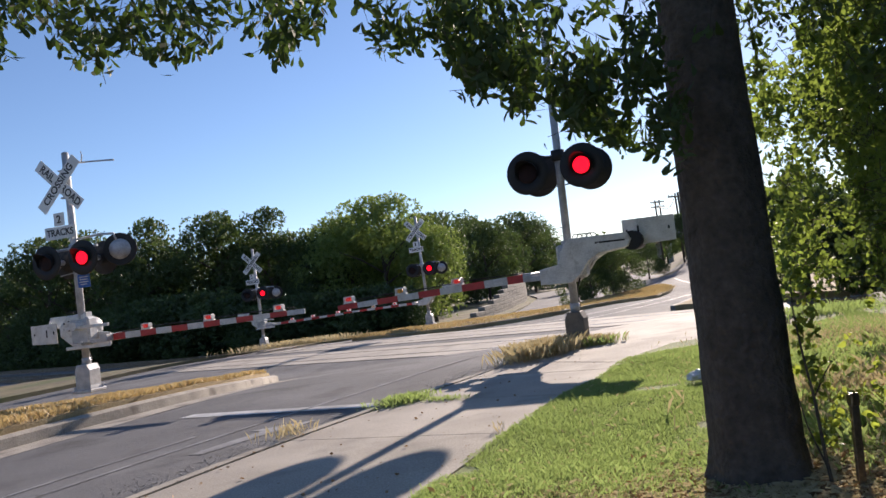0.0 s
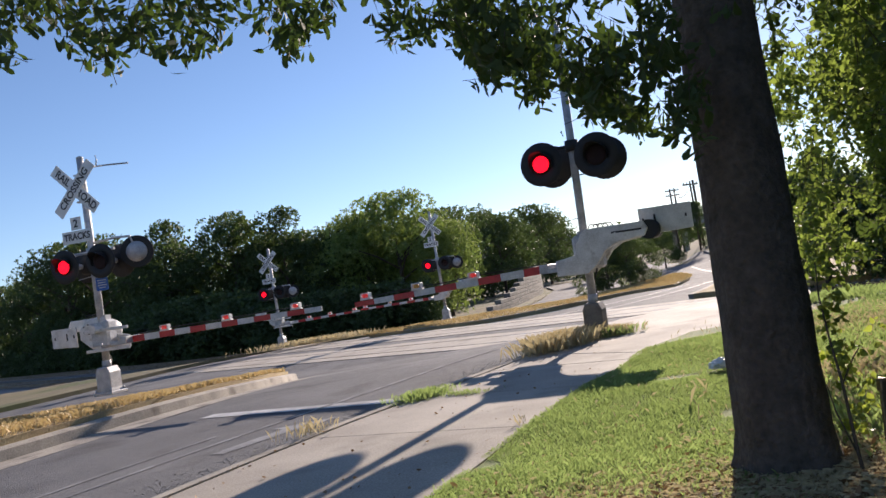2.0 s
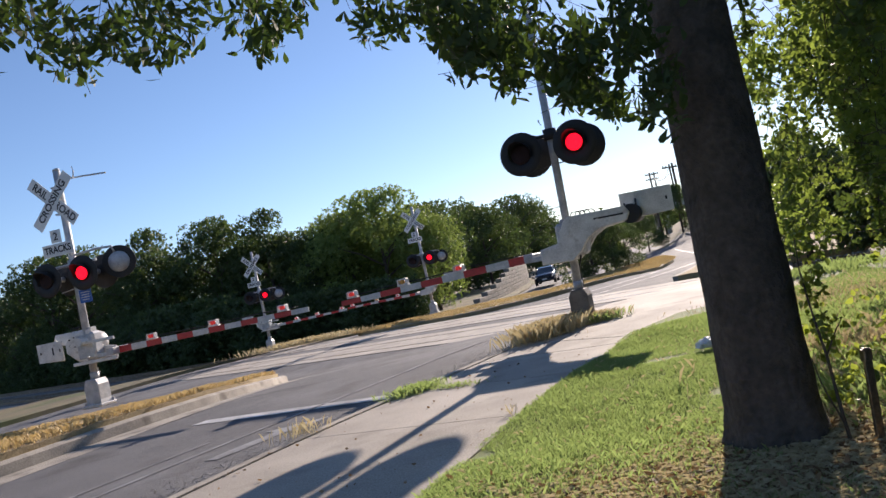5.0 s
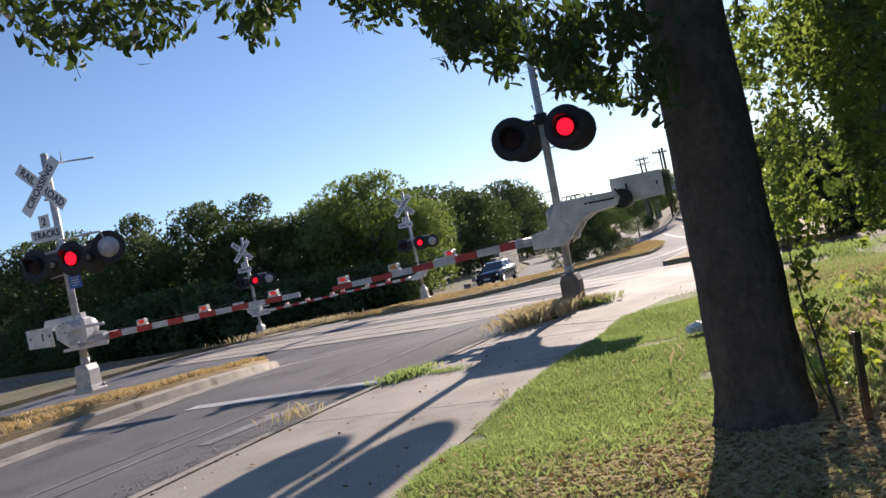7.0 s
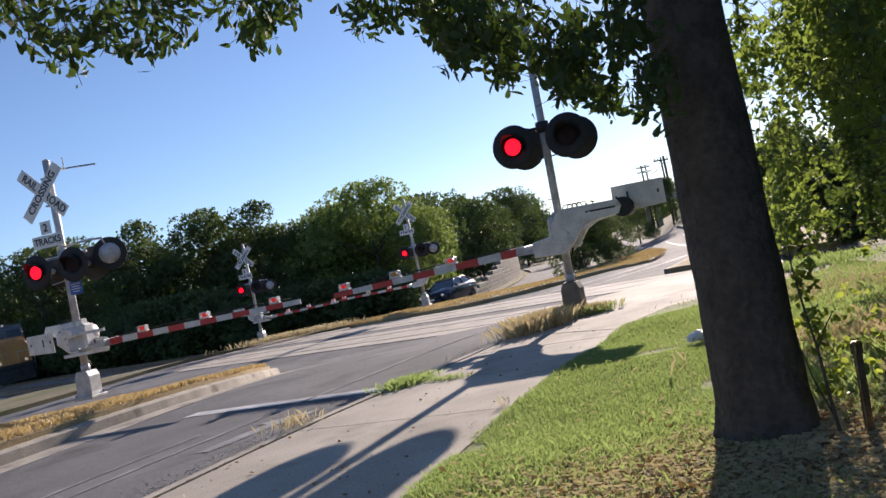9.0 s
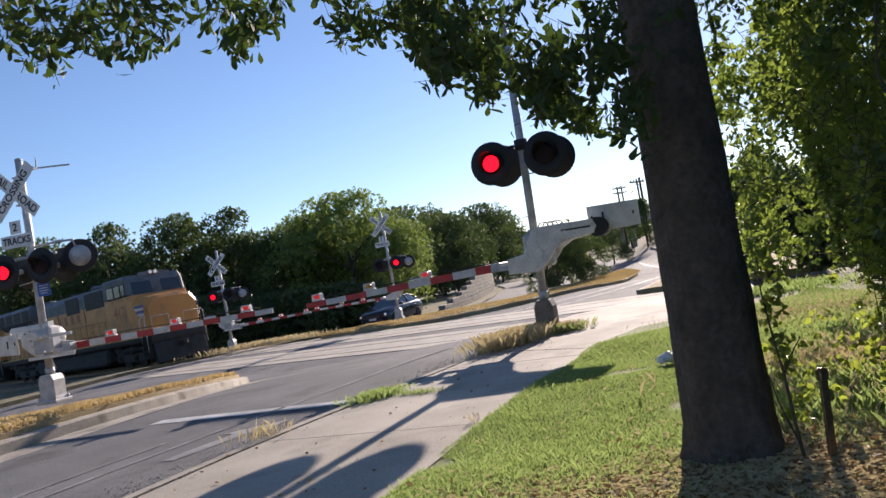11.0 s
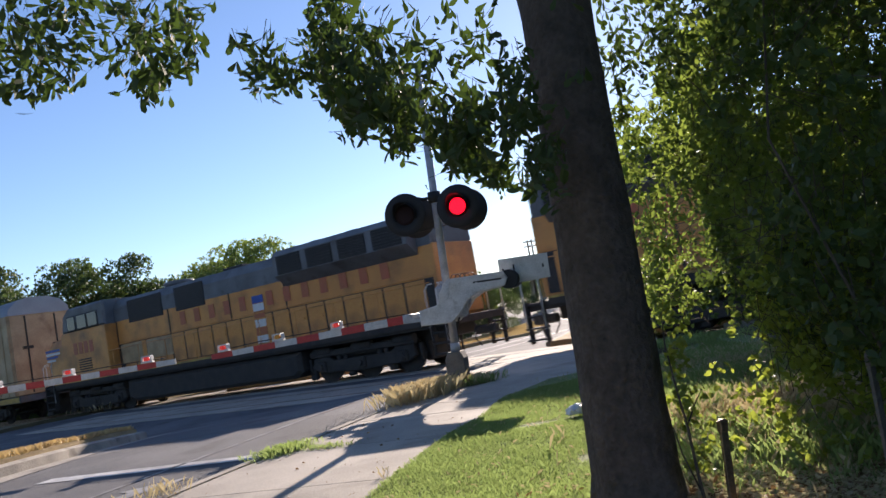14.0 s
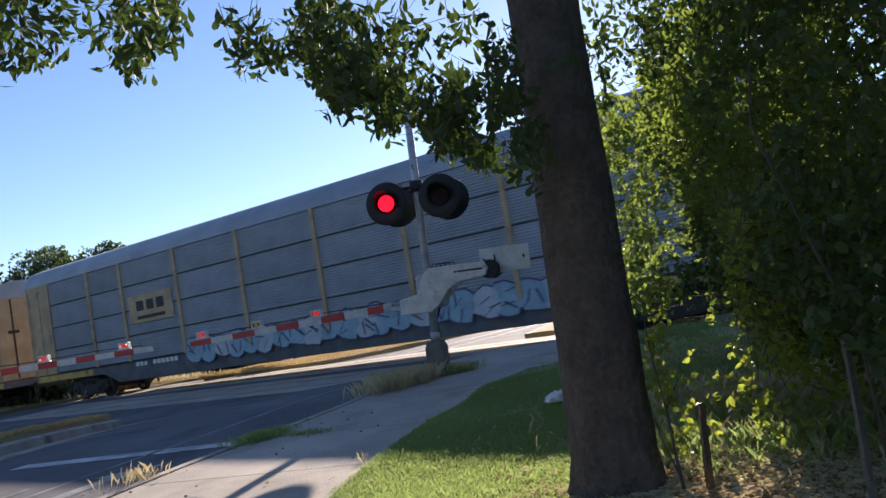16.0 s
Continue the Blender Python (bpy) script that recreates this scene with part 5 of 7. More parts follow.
def saloon(label, paint, tall=0.0):
    """A car, nose to +x, standing on its wheels; tall lifts roof and bonnet for an off-roader."""
    c = thing("car", Matrix(), label, "car", "cars")
    T = tall
    sec = [(2.28, 0.5, 0.62, 0.72, 0.62), (2.2, 0.32, 0.8, 0.78, 0.66), (1.95, 0.25, 0.86, 0.86, 0.74), (1.2, 0.22, 0.9, 0.95 + T * 0.4, 0.8), (0.75, 0.22, 0.9, 1.0 + T * 0.5, 0.82), (-0.6, 0.22, 0.91, 1.02 + T * 0.5, 0.84), (-1.5, 0.22, 0.9, 1.04 + T * 0.5, 0.82), (-2.0, 0.26, 0.86, 1.05 + T * 0.5, 0.74), (-2.28, 0.4, 0.76, 0.98 + T * 0.4, 0.66)]
    bm = bmesh.new()
    rings = []
    for x, z0, w, z1, wt in sec:
        rings.append([bm.verts.new((x, y, z)) for y, z in ((-w * 0.9, z0), (-w, z0 + 0.14), (-w, (z0 + z1) / 2 + 0.08), (-w + 0.04, z1 - 0.1), (-wt, z1), (0, z1 + 0.03), (wt, z1), (w - 0.04, z1 - 0.1), (w, (z0 + z1) / 2 + 0.08), (w, z0 + 0.14), (w * 0.9, z0))])
    for a, b in zip(rings, rings[1:]):
        for j in range(11):
            bm.faces.new((a[j], a[(j + 1) % 11], b[(j + 1) % 11], b[j])).smooth = True
    bm.faces.new(rings[0])
    bm.faces.new(rings[-1][::-1])
    bmesh.ops.recalc_face_normals(bm, faces=bm.faces)
    body = part("body", bm, paint, c)
    zr = 1.44 + T
    prof = [(0.95, 0.98 + T * 0.45, 0.76), (0.2, zr - 0.06, 0.6), (-0.3, zr, 0.6), (-1.0, zr - 0.02, 0.6), (-1.55 - T, zr - 0.14, 0.58), (-2.02 - T * 0.4, 1.04 + T * 0.45, 0.72)]
    bm = bmesh.new()
    rings = [[bm.verts.new((x, y, z)) for y, z in ((-w, zz), (w, zz))] for i, (x, zz, w) in enumerate(prof)]
    lows = [[bm.verts.new((x, y, 1.0 + T * 0.45)) for y in (-0.8, 0.8)] for x, zz, w in prof]
    for i in range(5):
        bm.faces.new((rings[i][0], rings[i][1], rings[i + 1][1], rings[i + 1][0]))
        bm.faces.new((rings[i][0], rings[i + 1][0], lows[i + 1][0], lows[i][0]))
        bm.faces.new((rings[i][1], lows[i][1], lows[i + 1][1], rings[i + 1][1]))
    bmesh.ops.recalc_face_normals(bm, faces=bm.faces)
    cabin = part("cabin_glass", bm, WGLASS, c, "dark tinted windows")
    bm = bmesh.new()
    plate(bm, [(0.22, zr - 0.075), (-0.3, zr), (-1.0, zr - 0.02), (-1.56 - T, zr - 0.15), (-1.56 - T, zr - 0.11), (-1.0, zr + 0.025), (-0.3, zr + 0.04), (0.22, zr - 0.03)], -0.62, 0.62, None, 0.015)
    part("roof", bm, paint, c)
    for sy in (-1, 1):
        for a, b in (((0.95, 0.985 + T * 0.45, 0.78), (0.2, zr - 0.05, 0.61)), ((-0.45, 1.0 + T * 0.45, 0.81), (-0.5, zr, 0.615)), ((-2.0 - T * 0.4, 1.03 + T * 0.45, 0.75), (-1.5 - T, zr - 0.12, 0.6))):
            bm = bmesh.new()
            tube(bm, (a[0], sy * a[2], a[1]), (b[0], sy * b[2], b[1]), 0.035, None, 6)
            part("pillar", bm, paint, c)
        bm = bmesh.new()
        box(bm, (0.72, sy * 0.98, 1.04 + T * 0.4), (0.14, 0.18, 0.13), None, 0.03)
        part("door_mirror", bm, paint, c)
        bm = bmesh.new()
        box(bm, (2.18, sy * 0.6, 0.66 + T * 0.2), (0.14, 0.36, 0.13), None, 0.03)
        part("headlight", bm, HEADL, c, "clear headlight")
        bm = bmesh.new()
        box(bm, (-2.24, sy * 0.6, 0.86), (0.1, 0.3, 0.14), None, 0.03)
        part("tail_light", bm, REDT, c)
        for x in (-0.15, -1.1):
            bm = bmesh.new()
            box(bm, (x, sy * 0.912, 0.82 + T * 0.3), (0.18, 0.03, 0.035), None, 0.008)
            part("door_handle", bm, paint, c)
    bm = bmesh.new()
    box(bm, (2.26, 0, 0.6), (0.06, 0.8, 0.12), None, 0.02)
    box(bm, (2.27, 0, 0.38), (0.06, 1.1, 0.14), None, 0.02)
    part("grille", bm, GRILLE, c)
    bm = bmesh.new()
    box(bm, (2.31, 0, 0.48), (0.015, 0.42, 0.1))
    part("number_bar", bm, WINGWHITE, c)
    for x in (1.42, -1.38):
        for sy in (-1, 1):
            wh = new("wheel")
            wh.parent = c
            wh.location = (x, sy * 0.8, 0.33)
            bm = bmesh.new()
            lathe(bm, [(0.22, -0.11), (0.3, -0.115), (0.33, -0.08), (0.33, 0.08), (0.3, 0.115), (0.22, 0.11)], pose(0, 0, 0, 90, 0, 0), 24)
            part("tyre", bm, TYRE, wh)
            bm = bmesh.new()
            lathe(bm, [(0.225, -0.1), (0.225, 0.1)], pose(0, 0, 0, 90, 0, 0), 20)
            for k in range(5):
                a = 2 * math.pi * k / 5
                box(bm, (0.12 * math.cos(a), sy * 0.105, 0.12 * math.sin(a)), (0.06, 0.02, 0.06), None, 0.01)
            part("rim", bm, ALLOY, wh)
    return c


car_a = saloon("dark blue saloon car braking for the lowered gates", CARP)
car_b = saloon("black off-road car waiting on the far bend", CARP2, 0.28)


def drive(rows):
    """Rows of time and place, turned along the way."""
    out = []
    for i, (t, x, y, z) in enumerate(rows):
        a, b = rows[max(0, i - 1)], rows[min(len(rows) - 1, i + 1)]
        out.append((t, x, y, z, math.degrees(math.atan2(b[2] - a[2], b[1] - a[1]))))
    return out


CARS.append((car_a, drive([(0.0, 22.0, 150.0, -1.5), (1.5, 18.8, 126.5, -1.5), (2.5, 14.4, 97.0, -1.5), (4.0, 10.5, 78.0, -1.52), (5.5, 7.1, 63.6, -1.55), (6.0, 5.95, 59.7, -1.47), (6.5, 4.75, 55.9, -1.42), (7.0, 3.55, 52.9, -1.35), (7.5, 2.75, 50.9, -1.3), (8.0, 1.85, 49.3, -1.26), (8.5, 0.95, 47.9, -1.22), (9.5, -0.5, 45.2, -1.13), (10.8, -1.45, 43.2, -1.05), (11.3, -1.65, 42.8, -1.05), (12.0, -1.75, 42.6, -1.05), (14.0, -1.78, 42.54, -1.05), (16.0, -1.8, 42.5, -1.05)])))
CARS.append((car_b, drive([(0.0, 26.0, 200.0, -1.5), (5.0, 22.0, 150.0, -1.5), (8.5, 18.0, 118.0, -1.5), (10.8, 15.3, 98.8, -1.5), (11.8, 13.2, 90.0, -1.5), (13.0, 10.6, 78.0, -1.52), (14.5, 7.6, 65.0, -1.55), (16.0, 6.2, 60.5, -1.48)])))

# ---- plants ----
def poly_mesh(name, verts, k, material, parent=None):
    """A mesh of many k-cornered faces: verts has shape (n, k, 3)."""
    n = len(verts)
    me = bpy.data.meshes.new(name)
    me.vertices.add(n * k)
    me.vertices.foreach_set("co", np.asarray(verts, dtype=np.float32).ravel())
    me.loops.add(n * k)
    me.loops.foreach_set("vertex_index", np.arange(n * k, dtype=np.int32))
    me.polygons.add(n)
    me.polygons.foreach_set("loop_start", np.arange(0, n * k, k, dtype=np.int32))
    me.polygons.foreach_set("loop_total", np.full(n, k, dtype=np.int32))
    me.update(calc_edges=True)
    me.materials.append(material)
    ob = new(name, me)
    if parent:
        ob.parent = parent
    return ob


def unit(v):
    return v / np.maximum(1e-9, np.linalg.norm(v, axis=-1, keepdims=True))


LEAF_OUT = np.array([(0, 0), (0.22, 0.30), (0.46, 0.62), (0.42, 0.84), (0, 1.0), (-0.42, 0.84), (-0.46, 0.62), (-0.22, 0.30)])
LEAF_POINT = np.array([(0, 0), (0.34, 0.2), (0.44, 0.45), (0.25, 0.75), (0, 1.0), (-0.25, 0.75), (-0.44, 0.45), (-0.34, 0.2)])
DIAMOND = np.array([(0, 0), (0.42, 0.45), (0, 1.0), (-0.42, 0.55)])


def leaf_verts(base, along_dir, length, width, outline, rg, droop=0.15):
    """Leaves from base points along a way; each gets a turn about its midrib."""
    n = len(base)
    a = unit(along_dir)
    side = unit(np.cross(a, unit(rg.normal(size=(n, 3)))))
    nor = np.cross(side, a)
    out = np.zeros((n, len(outline), 3))
    for i, (u, v) in enumerate(outline):
        out[:, i] = base + a * (v * length)[:, None] + side * (u * width)[:, None] + nor * ((abs(u) * 0.35 - droop * v * v) * width)[:, None]
    return out


def twig_cluster(rg, tip_pts, per, spread, length, outline, hang=0.4, ratio=0.55):
    """Leaf sprays round given points: a short twig each, leaves along it and at its end."""
    n = len(tip_pts)
    d = unit(rg.normal(size=(n, 3)) + np.array([0, 0, -hang]))
    base = np.repeat(tip_pts, per, axis=0)
    dd = np.repeat(d, per, axis=0)
    k = rg.random((n * per, 1)) ** 0.7
    base = base + dd * (k - 1) * spread + rg.normal(size=base.shape) * spread * 0.1
    ld = unit(dd * 0.8 + unit(rg.normal(size=base.shape)) * 0.9 + np.array([0, 0, -0.25]))
    ln = length * rg.uniform(0.65, 1.2, n * per)
    return leaf_verts(base, ld, ln, ln * ratio * rg.uniform(0.8, 1.15, n * per) * 1.1, outline, rg), tip_pts, d


def twig_mesh(name, tips, d, spread, r, material, parent):
    verts = []
    for t, v in zip(tips, d):
        a = np.cross(v, (0.3, 0.5, 0.8))
        a = a / (np.linalg.norm(a) + 1e-9) * r
        b = np.cross(v, a)
        b = b / (np.linalg.norm(b) + 1e-9) * r
        p0, p1 = t - v * spread * 1.3, t
        for s, q in ((a, b), (b, -a), (-a, -b), (-b, a)):
            verts.append([p0 + s, p0 + q, p1 + q * 0.4, p1 + s * 0.4])
    return poly_mesh(name, verts, 4, material, parent)


# -- the tree over the camera --
rg = np.random.default_rng(11)
oak = thing("oak_tree", pose(1.36, 3.79, 0), "broad shading oak with rough dark trunk and hanging boughs", "tree")
bm = bmesh.new()
rows = []
SEG = 48
levels = [(-0.12, 0.30), (0.0, 0.262), (0.08, 0.232), (0.2, 0.215), (0.45, 0.206), (0.8, 0.2), (1.2, 0.195), (1.6, 0.19), (2.0, 0.184), (2.4, 0.18), (2.8, 0.185), (3.3, 0.2), (4.2, 0.17), (5.5, 0.12)]
zz = []
for (z0, r0), (z1, r1) in zip(levels, levels[1:]):
    m_ = max(2, int((z1 - z0) / 0.06))
    for q in range(m_):
        zz.append((z0 + (z1 - z0) * q / m_, r0 + (r1 - r0) * q / m_))
for z, r in zz:
    row = []
    for i in range(SEG):
        a = 2 * math.pi * i / SEG
        ridge = noise.noise(Vector((math.cos(a) * 5, math.sin(a) * 5, z * 1.6))) * 0.014 + noise.noise(Vector((math.cos(a) * 13, math.sin(a) * 13, z * 4.5))) * 0.008
        flare = 0.05 * max(0, 0.3 - z) * math.sin(a * 5 + 1)
        rr = r + ridge + flare
        row.append(bm.verts.new((rr * math.cos(a) + 0.012 * z, rr * math.sin(a), z)))
    rows.append(row)
for a, b in zip(rows, rows[1:]):
    for i in range(SEG):
        bm.faces.new((a[i], a[(i + 1) % SEG], b[(i + 1) % SEG], b[i])).smooth = True
part("trunk", bm, BARK, oak, "dark ridged trunk")
for pts, r in (([(0, 0, 2.7), (-0.6, -0.1, 3.1), (-1.6, -0.3, 3.5), (-2.8, -0.5, 3.6), (-4.2, -0.6, 3.6)], 0.09), ([(0, 0, 2.9), (-0.5, 0.6, 3.3), (-1.2, 1.3, 3.9), (-2.0, 2.0, 4.2)], 0.07), ([(0, 0, 2.5), (0.2, 0.5, 3.0), (0.3, 1.2, 3.9), (0.5, 2.2, 4.3)], 0.06), ([(0, 0, 3.0), (0.8, 0.2, 3.5), (2.0, 0.3, 3.8)], 0.08), ([(0, 0, 3.4), (-0.3, -0.8, 3.8), (-0.8, -2.4, 4.0)], 0.08)):
    bm = bmesh.new()
    pipe(bm, [p.to_3d() + Vector((0, 0, h)) for p, h in zip(along([(a, b) for a, b, c in pts], 3 * len(pts)), np.interp(np.linspace(0, 1, 3 * len(pts)), np.linspace(0, 1, len(pts)), [c for a, b, c in pts]))], r, 8, r * 0.3)
    part("limb", bm, BARK, oak)
# hanging leaf sprays, fitted to the camera's view: crown's lower hem by bearing (degrees) and rise
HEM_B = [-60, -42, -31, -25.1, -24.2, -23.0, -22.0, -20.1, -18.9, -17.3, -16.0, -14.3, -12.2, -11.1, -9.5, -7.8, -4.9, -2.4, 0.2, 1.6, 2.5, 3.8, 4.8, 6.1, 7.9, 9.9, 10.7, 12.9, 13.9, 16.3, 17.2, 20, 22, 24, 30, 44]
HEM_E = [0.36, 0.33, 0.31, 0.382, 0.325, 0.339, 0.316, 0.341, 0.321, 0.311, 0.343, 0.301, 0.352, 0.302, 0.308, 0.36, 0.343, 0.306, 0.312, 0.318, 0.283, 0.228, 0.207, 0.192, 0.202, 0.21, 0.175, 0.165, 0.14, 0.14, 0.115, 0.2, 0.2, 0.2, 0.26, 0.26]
CAMERA_EYE = np.array([0.0, 0.0, 1.12])     # the camera's eye, from which bearings and rises of boughs and thickets run
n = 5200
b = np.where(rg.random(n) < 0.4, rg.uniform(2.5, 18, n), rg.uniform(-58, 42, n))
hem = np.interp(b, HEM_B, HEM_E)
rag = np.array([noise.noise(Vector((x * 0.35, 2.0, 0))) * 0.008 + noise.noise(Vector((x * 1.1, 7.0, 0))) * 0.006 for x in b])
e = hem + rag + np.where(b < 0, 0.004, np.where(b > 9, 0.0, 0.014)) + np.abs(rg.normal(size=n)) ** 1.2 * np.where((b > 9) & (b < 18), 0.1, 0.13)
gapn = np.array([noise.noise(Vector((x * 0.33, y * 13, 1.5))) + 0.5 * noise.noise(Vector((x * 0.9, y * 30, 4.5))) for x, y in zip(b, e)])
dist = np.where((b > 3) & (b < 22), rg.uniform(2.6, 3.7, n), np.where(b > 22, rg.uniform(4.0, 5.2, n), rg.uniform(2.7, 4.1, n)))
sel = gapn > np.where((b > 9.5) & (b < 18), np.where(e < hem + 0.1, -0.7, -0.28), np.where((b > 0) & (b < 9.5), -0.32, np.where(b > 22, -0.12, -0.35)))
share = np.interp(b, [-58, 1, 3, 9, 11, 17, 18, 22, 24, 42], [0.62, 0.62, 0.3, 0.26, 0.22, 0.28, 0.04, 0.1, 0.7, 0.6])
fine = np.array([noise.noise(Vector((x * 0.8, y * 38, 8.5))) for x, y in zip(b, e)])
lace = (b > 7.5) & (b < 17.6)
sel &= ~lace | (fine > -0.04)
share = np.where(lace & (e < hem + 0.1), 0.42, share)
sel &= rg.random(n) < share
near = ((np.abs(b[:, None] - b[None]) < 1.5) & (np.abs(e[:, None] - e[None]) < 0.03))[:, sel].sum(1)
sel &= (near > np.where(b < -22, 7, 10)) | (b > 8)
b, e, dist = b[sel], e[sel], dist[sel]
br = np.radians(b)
tips = CAMERA_EYE + np.stack([np.sin(br) * dist, np.cos(br) * dist, e * dist], 1)
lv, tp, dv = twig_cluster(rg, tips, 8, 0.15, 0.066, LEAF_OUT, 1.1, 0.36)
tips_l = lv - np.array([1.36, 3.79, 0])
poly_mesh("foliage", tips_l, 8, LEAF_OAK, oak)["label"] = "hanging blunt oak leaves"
twig_mesh("branching", tp - np.array([1.36, 3.79, 0]), dv, 0.1, 0.0015, TWIG, oak)
# out-of-view crown above the hanging boughs, added to shade the trunk
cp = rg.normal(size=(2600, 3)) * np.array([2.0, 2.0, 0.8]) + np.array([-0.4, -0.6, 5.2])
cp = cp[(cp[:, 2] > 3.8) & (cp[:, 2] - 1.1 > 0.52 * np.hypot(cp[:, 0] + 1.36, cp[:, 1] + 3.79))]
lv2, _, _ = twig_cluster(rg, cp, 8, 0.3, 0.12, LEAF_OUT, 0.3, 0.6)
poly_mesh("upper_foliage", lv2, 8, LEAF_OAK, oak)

# ivy-like leaves low on the trunk's upper part
n = 420
a = rg.uniform(1.2, 2.3, n)
z = rg.uniform(1.35, 2.7, n)
keep = rg.random(n) < np.clip((z - 1.1) / 1.2, 0, 1)
a, z = a[keep], z[keep]
an = np.radians(-70) + a
base = np.stack([np.cos(an) * 0.2, np.sin(an) * 0.2, z], 1)
lv, tp, dv = twig_cluster(rg, base, 2, 0.05, 0.035, LEAF_POINT, 0.5, 0.7)
poly_mesh("shoot_growth", lv, 8, LEAF_OAK, oak)["label"] = "small shoots growing from the trunk"

# -- thicket to the side --
rg = np.random.default_rng(23)


def thicket(name, label, n, b0, b1, d0, d1, high, leaf, per, hem_b, hem_e, mat_, gap=0.0, thin=0.0, stems=10):
    """A shrub as sprays placed to fit the camera's view: bearings b0 to b1 from its eye, d0 to d1 metres off, open
    below its hem; thin: looser towards the first bearing.
    """
    bu = thing(name, pose(0, 0, 0), label, "shrub", "roadside shrubs")
    b = rg.uniform(b0, b1, n)
    e = rg.uniform(-0.3, high, n)
    dist = rg.uniform(d0, d1, n)
    wob = np.array([noise.noise(Vector((x * 0.5, 1, d))) * 0.025 + noise.noise(Vector((x * 1.7, 3, d))) * 0.02 for x, d in zip(b, dist)])
    side = b0 + 0.8 + np.array([noise.noise(Vector((v * 9, 1, 4))) * 1.4 + noise.noise(Vector((v * 27, 3, 4))) * 0.9 for v in e])
    clump = np.array([noise.noise(Vector((x * 0.2, y * 7, d * 0.9))) + 0.5 * noise.noise(Vector((x * 0.7, y * 24, d * 2.0))) for x, y, d in zip(b, e, dist)])
    keep = (e > np.interp(b, hem_b, hem_e) + wob) & (b > side) & (clump > gap + thin * np.clip((b0 + 7 - b) / 5, 0, 1) + 0.22 * ((e > 0.2) & (b < 30)))
    b, e, dist = b[keep], e[keep], dist[keep]
    br = np.radians(b)
    tips = CAMERA_EYE + np.stack([np.sin(br) * dist, np.cos(br) * dist, e * dist], 1)
    tips = tips[tips[:, 2] > 0.05]
    lv, tp, dv = twig_cluster(rg, tips, per, 0.17, leaf, LEAF_POINT, 0.5, 0.62)
    poly_mesh("foliage", lv, 8, mat_, bu)
    twig_mesh("branching", tp[::2], dv[::2], 0.2, 0.0025, TWIG, bu)
    for k in range(stems):
        q = math.radians(rg.uniform(b0 + 5, b1))
        d = rg.uniform(d0 + 0.2, d1)
        x, y = math.sin(q) * d, math.cos(q) * d
        bm = bmesh.new()
        pipe(bm, [(x, y, -0.05), (x + rg.uniform(-.1, .1), y + rg.uniform(-.1, .1), 0.7), (x + rg.uniform(-.25, .25), y + rg.uniform(-.25, .25), 1.6), (x + rg.uniform(-.5, .5), y + rg.uniform(-.5, .5), 2.8)], rg.uniform(0.007, 0.016), 6, 0.004)
        part("stem", bm, TWIG, bu)
    return bu


thicket("thicket", "dense dark green thicket of leafy shrubs and vines", 14500, 22.0, 62, 4.6, 6.6, 0.7, 0.05, 9, [22, 28.7, 32, 40, 62], [-0.05, -0.08, -0.13, -0.2, -0.26], LEAF_BUSH, -0.1, 0.3, 0)
thicket("thicket", "sunlit outer sprays of a leafy shrub", 6000, 21.2, 40, 6.6, 8.6, 0.2, 0.05, 9, [20, 29, 40], [-0.045, -0.06, -0.1], LEAF_BUSH, -0.02, 0.06, 0)
thicket("thicket", "shadowed vines hanging close to the path", 5600, 29.0, 62, 3.2, 4.6, 0.85, 0.055, 9, [29, 31, 34, 40, 62], [0.06, -0.06, -0.14, -0.2, -0.24], LEAF_SHADE, -0.08, 0.25, 3)
# dense backing layer added to keep the sun off the growth before it
thicket("thicket", "backing shrubs added behind the vines to keep sun off them", 9500, 26.0, 62, 7.4, 10.5, 0.34, 0.09, 8, [24, 28, 32, 62], [-0.03, -0.055, -0.09, -0.11], LEAF_SHADE, -0.3, 0.25, 2)
thicket("thicket", "dark low shrubs in the shade beside the railway", 4400, 26.4, 38, 7.2, 9.6, 0.16, 0.07, 9, [24, 28, 32, 38], [-0.03, -0.055, -0.09, -0.11], LEAF_SHADE, -0.3, 0.3, 2)
thicket("thicket", "yellow-green vine tips hanging below the thicket", 2600, 25.0, 36, 4.2, 4.8, 0.05, 0.045, 5, [25, 29, 33, 36], [-0.06, -0.1, -0.16, -0.19], LEAF_FRESH, 0.1, 0.0, 0)

# -- sapling beside the trunk --
sap = thing("sapling", pose(1.54, 3.45, 0), "thin sapling with yellow-green leaves beside the oak", "sapling")
bm = bmesh.new()
pipe(bm, [(0, 0, -0.02), (-0.01, 0.01, 0.16), (-0.015, 0.02, 0.42), (-0.03, 0.03, 0.6), (-0.035, 0.05, 0.8), (-0.02, 0.06, 0.95)], 0.009, 6, 0.002)
pipe(bm, [(-0.01, 0.01, 0.12), (-0.06, 0.03, 0.3), (-0.07, 0.05, 0.42)], 0.005, 6, 0.002)
pipe(bm, [(-0.015, 0.02, 0.42), (0.06, 0.04, 0.52), (0.1, 0.05, 0.56)], 0.004, 6, 0.002)
part("stem", bm, TWIG, sap)
pts = []
for k in range(60):
    h = 0.18 + 0.8 * rg.random()
    pts.append((-0.02 + abs(rg.normal()) * 0.06, 0.04 + rg.normal() * 0.04, h))
lv, tp, dv = twig_cluster(rg, np.array(pts), 4, 0.05, 0.036, LEAF_POINT, 0.3, 0.75)
poly_mesh("foliage", lv, 8, LEAF_FRESH, sap)
